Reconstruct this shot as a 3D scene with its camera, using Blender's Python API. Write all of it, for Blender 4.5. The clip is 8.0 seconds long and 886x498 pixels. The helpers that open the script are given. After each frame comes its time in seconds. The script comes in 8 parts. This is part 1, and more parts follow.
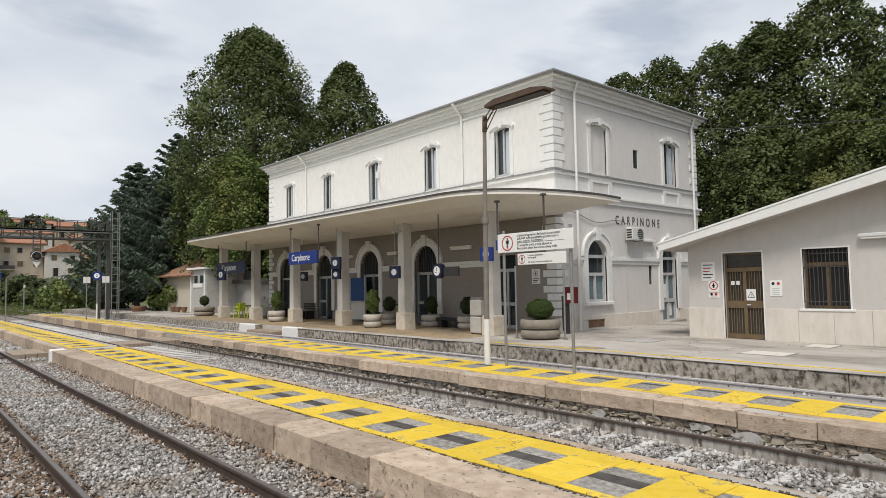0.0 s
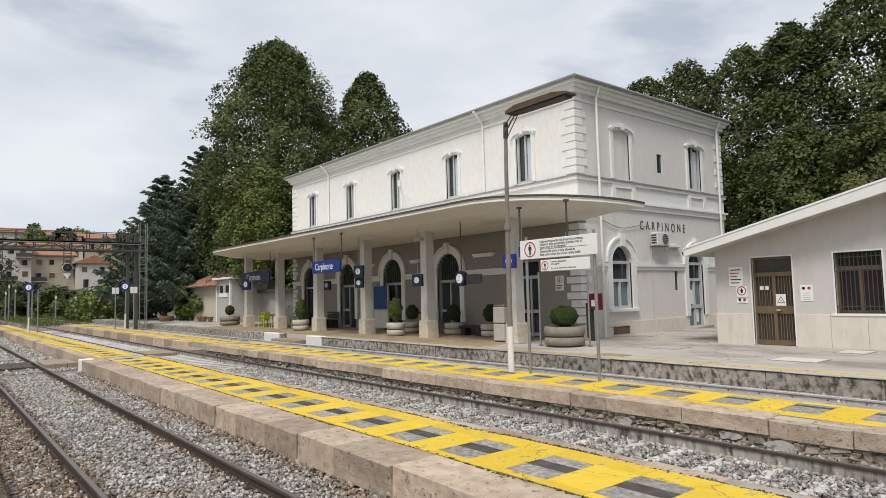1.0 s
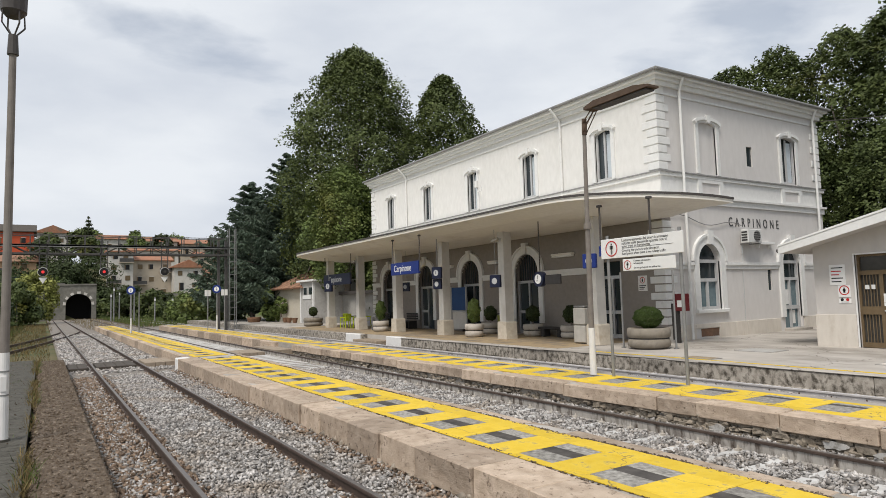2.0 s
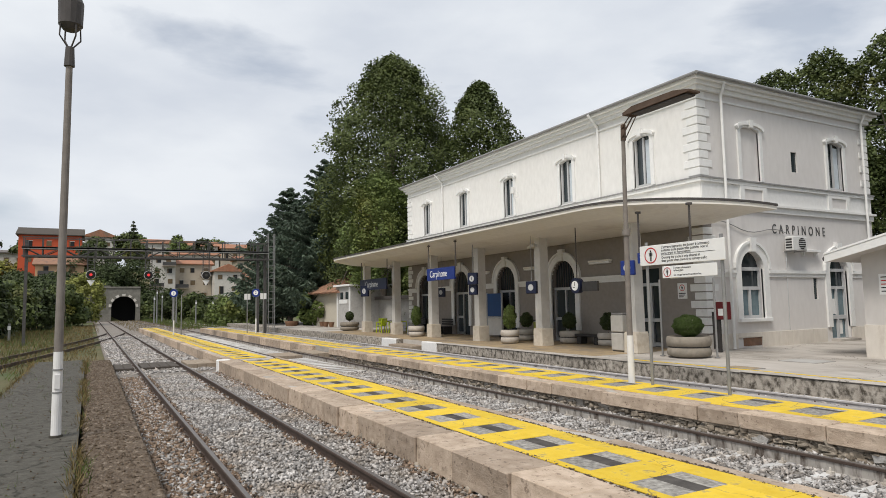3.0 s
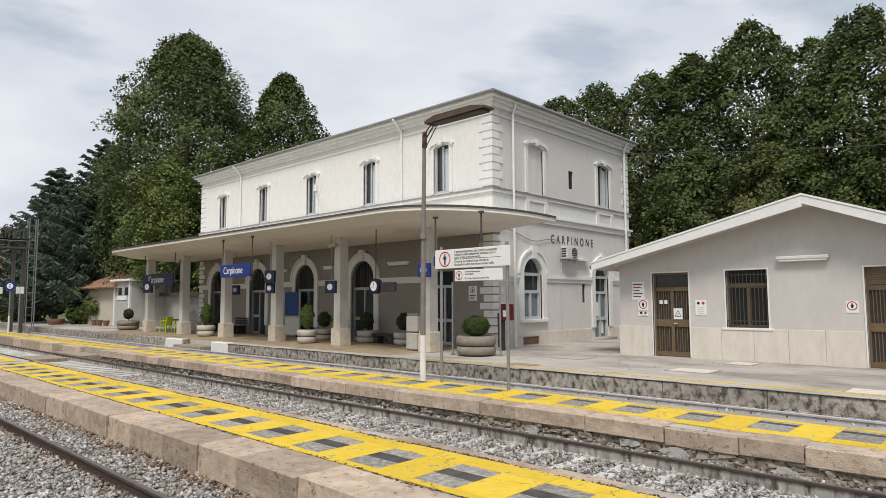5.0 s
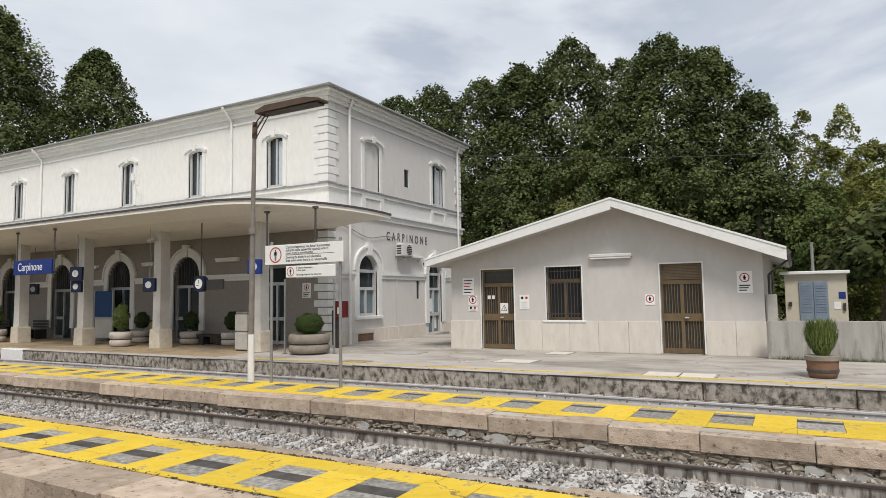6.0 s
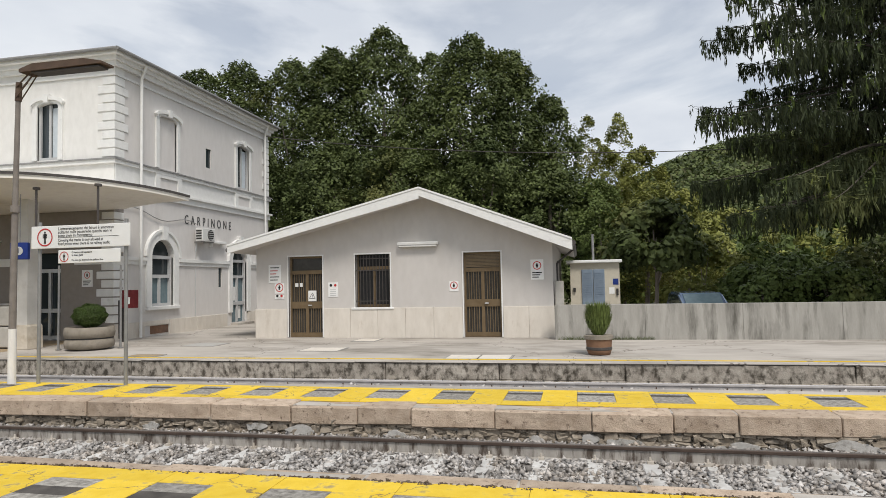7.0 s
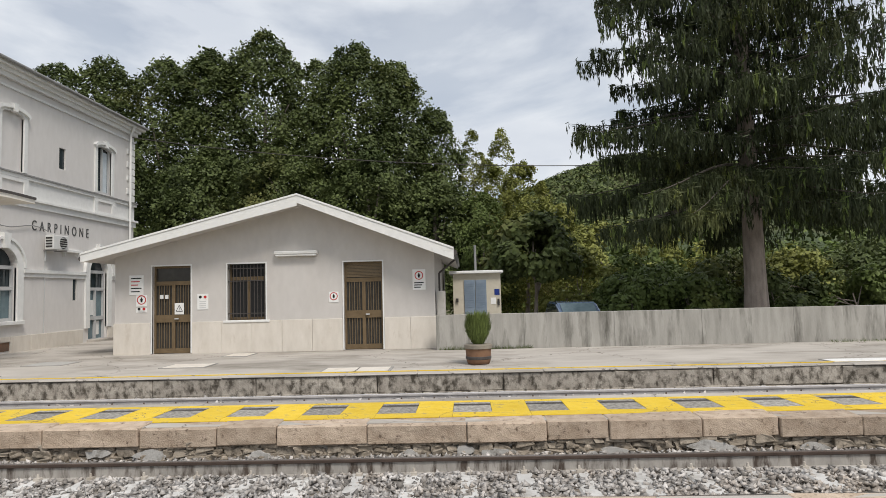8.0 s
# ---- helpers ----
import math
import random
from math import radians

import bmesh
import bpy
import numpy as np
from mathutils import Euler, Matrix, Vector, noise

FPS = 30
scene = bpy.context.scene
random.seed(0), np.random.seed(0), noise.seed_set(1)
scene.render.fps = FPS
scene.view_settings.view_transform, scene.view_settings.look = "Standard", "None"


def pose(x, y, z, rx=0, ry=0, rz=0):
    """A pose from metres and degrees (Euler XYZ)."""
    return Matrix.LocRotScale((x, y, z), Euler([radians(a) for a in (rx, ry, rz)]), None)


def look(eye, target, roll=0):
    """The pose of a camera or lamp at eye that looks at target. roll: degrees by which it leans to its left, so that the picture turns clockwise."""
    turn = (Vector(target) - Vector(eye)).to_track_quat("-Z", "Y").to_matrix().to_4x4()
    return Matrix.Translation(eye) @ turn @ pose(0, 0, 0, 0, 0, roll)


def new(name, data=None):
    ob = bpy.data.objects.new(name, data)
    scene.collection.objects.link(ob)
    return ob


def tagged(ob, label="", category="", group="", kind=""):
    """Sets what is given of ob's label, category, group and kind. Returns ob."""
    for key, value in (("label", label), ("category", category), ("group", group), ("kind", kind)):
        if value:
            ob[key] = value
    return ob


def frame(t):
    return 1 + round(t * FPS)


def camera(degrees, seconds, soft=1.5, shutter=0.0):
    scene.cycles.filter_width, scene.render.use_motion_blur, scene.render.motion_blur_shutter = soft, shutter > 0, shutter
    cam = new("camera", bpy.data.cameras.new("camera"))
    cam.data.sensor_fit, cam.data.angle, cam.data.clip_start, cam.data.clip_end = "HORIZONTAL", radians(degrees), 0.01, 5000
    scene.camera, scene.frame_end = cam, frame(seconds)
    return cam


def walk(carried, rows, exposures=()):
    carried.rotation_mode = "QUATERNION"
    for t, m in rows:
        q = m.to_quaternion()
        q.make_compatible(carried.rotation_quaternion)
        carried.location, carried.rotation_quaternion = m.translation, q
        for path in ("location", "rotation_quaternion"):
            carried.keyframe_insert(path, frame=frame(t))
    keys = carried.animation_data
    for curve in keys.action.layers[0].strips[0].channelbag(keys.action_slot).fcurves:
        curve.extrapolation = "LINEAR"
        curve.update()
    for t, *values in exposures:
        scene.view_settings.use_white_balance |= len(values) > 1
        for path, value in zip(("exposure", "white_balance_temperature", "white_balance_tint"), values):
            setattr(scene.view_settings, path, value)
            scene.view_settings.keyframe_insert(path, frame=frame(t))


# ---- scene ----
cam = camera(69.59, 8.0, soft=0.55)
PATH = [
    (0.0, pose(0.004, -1.561, 2.062, 93.256, 0.983, 48.977)),
    (0.5, pose(-0.005, -1.549, 2.060, 93.665, 0.994, 49.380)),
    (1.0, pose(-0.028, -1.514, 2.046, 94.026, 1.449, 51.055)),
    (1.5, pose(-0.083, -1.479, 2.035, 94.287, 1.526, 54.529)),
    (2.0, pose(-0.093, -1.483, 2.040, 94.327, 1.670, 58.016)),
    (3.5, pose(-0.052, -1.570, 2.031, 95.026, 0.903, 61.389)),
    (4.0, pose(-0.054, -1.539, 2.031, 95.005, 0.512, 55.602)),
    (5.5, pose(-0.013, -1.481, 2.054, 94.423, 0.526, 37.199)),
    (6.0, pose(0.011, -1.422, 2.022, 94.285, 0.881, 28.861)),
    (6.5, pose(0.033, -1.364, 2.006, 93.886, 1.050, 19.014)),
    (7.0, pose(0.021, -1.281, 2.002, 92.911, 1.141, 12.014)),
    (7.5, pose(0.088, -1.135, 1.994, 93.247, 0.808, 7.215)),
    (8.0, pose(0.153, -0.879, 1.923, 93.838, 1.451, 1.956)),
]
walk(cam, PATH)

# ---- world, sun ----
world = bpy.data.worlds.new("sky")
scene.world = world
world.use_nodes = True
wn, wl = world.node_tree.nodes, world.node_tree.links
wn.clear()
SUN_EL, SUN_AZ = 55.0, 148.0     # azimuth clockwise from +y
sky = wn.new("ShaderNodeTexSky")
sky.sky_type = 'NISHITA'
sky.sun_disc = False
sky.sun_elevation = radians(SUN_EL)
sky.sun_rotation = radians(SUN_AZ)
sky.air_density, sky.dust_density = 1.0, 1.5
coord = wn.new("ShaderNodeTexCoord")
flat = wn.new("ShaderNodeMapping")
flat.inputs["Scale"].default_value = (1.0, 1.0, 2.6)
flat.inputs["Rotation"].default_value = (0.0, 0.0, 0.9)
cloud = wn.new("ShaderNodeTexNoise")
cloud.inputs["Scale"].default_value, cloud.inputs["Detail"].default_value = 2.1, 9.0
cloud.inputs["Roughness"].default_value, cloud.inputs["Distortion"].default_value = 0.52, 0.25
cover = wn.new("ShaderNodeValToRGB")
cover.color_ramp.elements[0].position, cover.color_ramp.elements[1].position = 0.40, 0.50
cover.color_ramp.elements[0].color = (0.6, 0.6, 0.6, 1)
shade = wn.new("ShaderNodeTexNoise")
shade.inputs["Scale"].default_value, shade.inputs["Detail"].default_value = 3.0, 9.0
tone = wn.new("ShaderNodeValToRGB")
tone.color_ramp.elements[0].position, tone.color_ramp.elements[1].position = 0.34, 0.62
tone.color_ramp.elements[0].color = (6.6, 7.05, 7.8, 1)
tone.color_ramp.elements[1].color = (8.3, 8.65, 9.1, 1)
mixsky = wn.new("ShaderNodeMix")
mixsky.data_type = 'RGBA'
bg = wn.new("ShaderNodeBackground")
bg.inputs["Strength"].default_value = 0.105
wout = wn.new("ShaderNodeOutputWorld")
wl.new(coord.outputs["Generated"], flat.inputs["Vector"])
wl.new(flat.outputs["Vector"], cloud.inputs["Vector"])
wl.new(flat.outputs["Vector"], shade.inputs["Vector"])
wl.new(cloud.outputs["Fac"], cover.inputs["Fac"])
wl.new(shade.outputs["Fac"], tone.inputs["Fac"])
wl.new(cover.outputs["Color"], mixsky.inputs["Factor"])
wl.new(sky.outputs["Color"], mixsky.inputs["A"])
wl.new(tone.outputs["Color"], mixsky.inputs["B"])
wl.new(mixsky.outputs["Result"], bg.inputs["Color"])
wl.new(bg.outputs["Background"], wout.inputs["Surface"])

sun_data = bpy.data.lights.new("sun", 'SUN')
sun_data.energy, sun_data.angle, sun_data.color = 3.0, radians(18), (1.0, 0.94, 0.87)
sun = new("sun", sun_data)
az, el = radians(SUN_AZ), radians(SUN_EL)
sun.matrix_world = look((30 * math.sin(az), 30 * math.cos(az), 40), (30 * math.sin(az) - math.sin(az) * math.cos(el), 30 * math.cos(az) - math.cos(az) * math.cos(el), 40 - math.sin(el)))
scene.view_settings.exposure = -0.07

# ---- materials ----
def mat(name, a, b=None, rough=0.8, scale=6.0, metal=0.0, bump=0.15, fine=60.0, vary=0.0, stain=None, stain_scale=1.2, stain_at=(0.5, 0.7), stretch=(1, 1, 1), island=False, spec=0.3, coat=0.0, crack=None, crack_scale=0.8, crack_w=0.012):
    """Two-scale noise colour between a and b, grain relief, optional stains and per-object variation."""
    m = bpy.data.materials.new(name)
    m.use_nodes = True
    n, l = m.node_tree.nodes, m.node_tree.links
    p = n["Principled BSDF"]
    b = b or tuple(min(1, c * 1.15) for c in a)
    tc = n.new("ShaderNodeTexCoord")
    geo = n.new("ShaderNodeNewGeometry")
    mp = n.new("ShaderNodeMapping")
    mp.inputs["Scale"].default_value = stretch
    l.new(geo.outputs["Position"], mp.inputs["Vector"])
    big = n.new("ShaderNodeTexNoise")
    big.inputs["Scale"].default_value, big.inputs["Detail"].default_value = scale, 6.0
    small = n.new("ShaderNodeTexNoise")
    small.inputs["Scale"].default_value, small.inputs["Detail"].default_value = fine, 3.0
    for t in (big, small):
        l.new(mp.outputs["Vector"], t.inputs["Vector"])
    add = n.new("ShaderNodeMath")
    add.operation = 'MULTIPLY_ADD'
    l.new(small.outputs["Fac"], add.inputs[0])
    add.inputs[1].default_value = 0.45
    sub = n.new("ShaderNodeMath")
    sub.operation = 'MULTIPLY_ADD'
    l.new(big.outputs["Fac"], sub.inputs[0])
    sub.inputs[1].default_value, sub.inputs[2].default_value = 1.6, -0.55
    l.new(sub.outputs[0], add.inputs[2])
    mix = n.new("ShaderNodeMix")
    mix.data_type = 'RGBA'
    mix.inputs["A"].default_value, mix.inputs["B"].default_value = (*a, 1), (*b, 1)
    l.new(add.outputs[0], mix.inputs["Factor"])
    col = mix.outputs["Result"]
    if stain:
        st = n.new("ShaderNodeTexNoise")
        st.inputs["Scale"].default_value, st.inputs["Detail"].default_value, st.inputs["Roughness"].default_value = stain_scale, 8.0, 0.65
        l.new(mp.outputs["Vector"], st.inputs["Vector"])
        rp = n.new("ShaderNodeValToRGB")
        rp.color_ramp.elements[0].position, rp.color_ramp.elements[1].position = stain_at
        l.new(st.outputs["Fac"], rp.inputs["Fac"])
        mx = n.new("ShaderNodeMix")
        mx.data_type = 'RGBA'
        mx.inputs["B"].default_value = (*stain, 1)
        l.new(rp.outputs["Color"], mx.inputs["Factor"])
        l.new(col, mx.inputs["A"])
        col = mx.outputs["Result"]
    if crack:
        wob = n.new("ShaderNodeTexNoise")
        wob.inputs["Scale"].default_value, wob.inputs["Detail"].default_value = 2.2, 5.0
        l.new(geo.outputs["Position"], wob.inputs["Vector"])
        push = n.new("ShaderNodeVectorMath")
        push.operation = 'MULTIPLY_ADD'
        push.inputs[1].default_value = (0.9, 0.9, 0.9)
        l.new(wob.outputs["Color"], push.inputs[0])
        l.new(geo.outputs["Position"], push.inputs[2])
        vo = n.new("ShaderNodeTexVoronoi")
        vo.feature = 'DISTANCE_TO_EDGE'
        vo.inputs["Scale"].default_value = crack_scale
        l.new(push.outputs["Vector"], vo.inputs["Vector"])
        cr = n.new("ShaderNodeMapRange")
        cr.inputs["From Min"].default_value, cr.inputs["From Max"].default_value = crack_w, crack_w * 0.3
        l.new(vo.outputs["Distance"], cr.inputs["Value"])
        mc = n.new("ShaderNodeMix")
        mc.data_type = 'RGBA'
        mc.inputs["B"].default_value = (*crack, 1)
        l.new(cr.outputs["Result"], mc.inputs["Factor"])
        l.new(col, mc.inputs["A"])
        col = mc.outputs["Result"]
    if vary:
        src = geo.outputs["Random Per Island"] if island else n.new("ShaderNodeObjectInfo").outputs["Random"]
        hv = n.new("ShaderNodeHueSaturation")
        mr = n.new("ShaderNodeMapRange")
        mr.inputs["To Min"].default_value, mr.inputs["To Max"].default_value = 1 - vary, 1 + vary
        l.new(src, mr.inputs["Value"])
        l.new(mr.outputs["Result"], hv.inputs["Value"])
        l.new(col, hv.inputs["Color"])
        col = hv.outputs["Color"]
    l.new(col, p.inputs["Base Color"])
    p.inputs["Roughness"].default_value, p.inputs["Metallic"].default_value = rough, metal
    p.inputs["Specular IOR Level"].default_value = spec
    p.inputs["Coat Weight"].default_value = coat
    if bump:
        bp = n.new("ShaderNodeBump")
        bp.inputs["Strength"].default_value, bp.inputs["Distance"].default_value = bump, 0.02
        l.new(add.outputs[0], bp.inputs["Height"])
        l.new(bp.outputs["Normal"], p.inputs["Normal"])
    return m


def glass_mat(name, tint=(0.03, 0.04, 0.045), rough=0.06):
    m = bpy.data.materials.new(name)
    m.use_nodes = True
    p = m.node_tree.nodes["Principled BSDF"]
    p.inputs["Base Color"].default_value = (*tint, 1)
    p.inputs["Roughness"].default_value = rough
    p.inputs["Specular IOR Level"].default_value = 0.6
    return m


def leaf_mat(name, a, b, c=None):
    m = mat(name, a, b, rough=0.6, scale=0.35, bump=0, fine=3.0, vary=0.32, island=True, stain=c, stain_scale=0.16, stain_at=(0.56, 0.75), spec=0.25)
    p = m.node_tree.nodes["Principled BSDF"]
    p.inputs["Subsurface Weight"].default_value = 0.0
    tr = m.node_tree.nodes.new("ShaderNodeBsdfTranslucent")
    ms = m.node_tree.nodes.new("ShaderNodeMixShader")
    ms.inputs[0].default_value = 0.16
    o = m.node_tree.nodes["Material Output"]
    src = p.inputs["Base Color"].links[0].from_socket
    m.node_tree.links.new(src, tr.inputs["Color"])
    m.node_tree.links.new(p.outputs[0], ms.inputs[1])
    m.node_tree.links.new(tr.outputs[0], ms.inputs[2])
    m.node_tree.links.new(ms.outputs[0], o.inputs["Surface"])
    return m


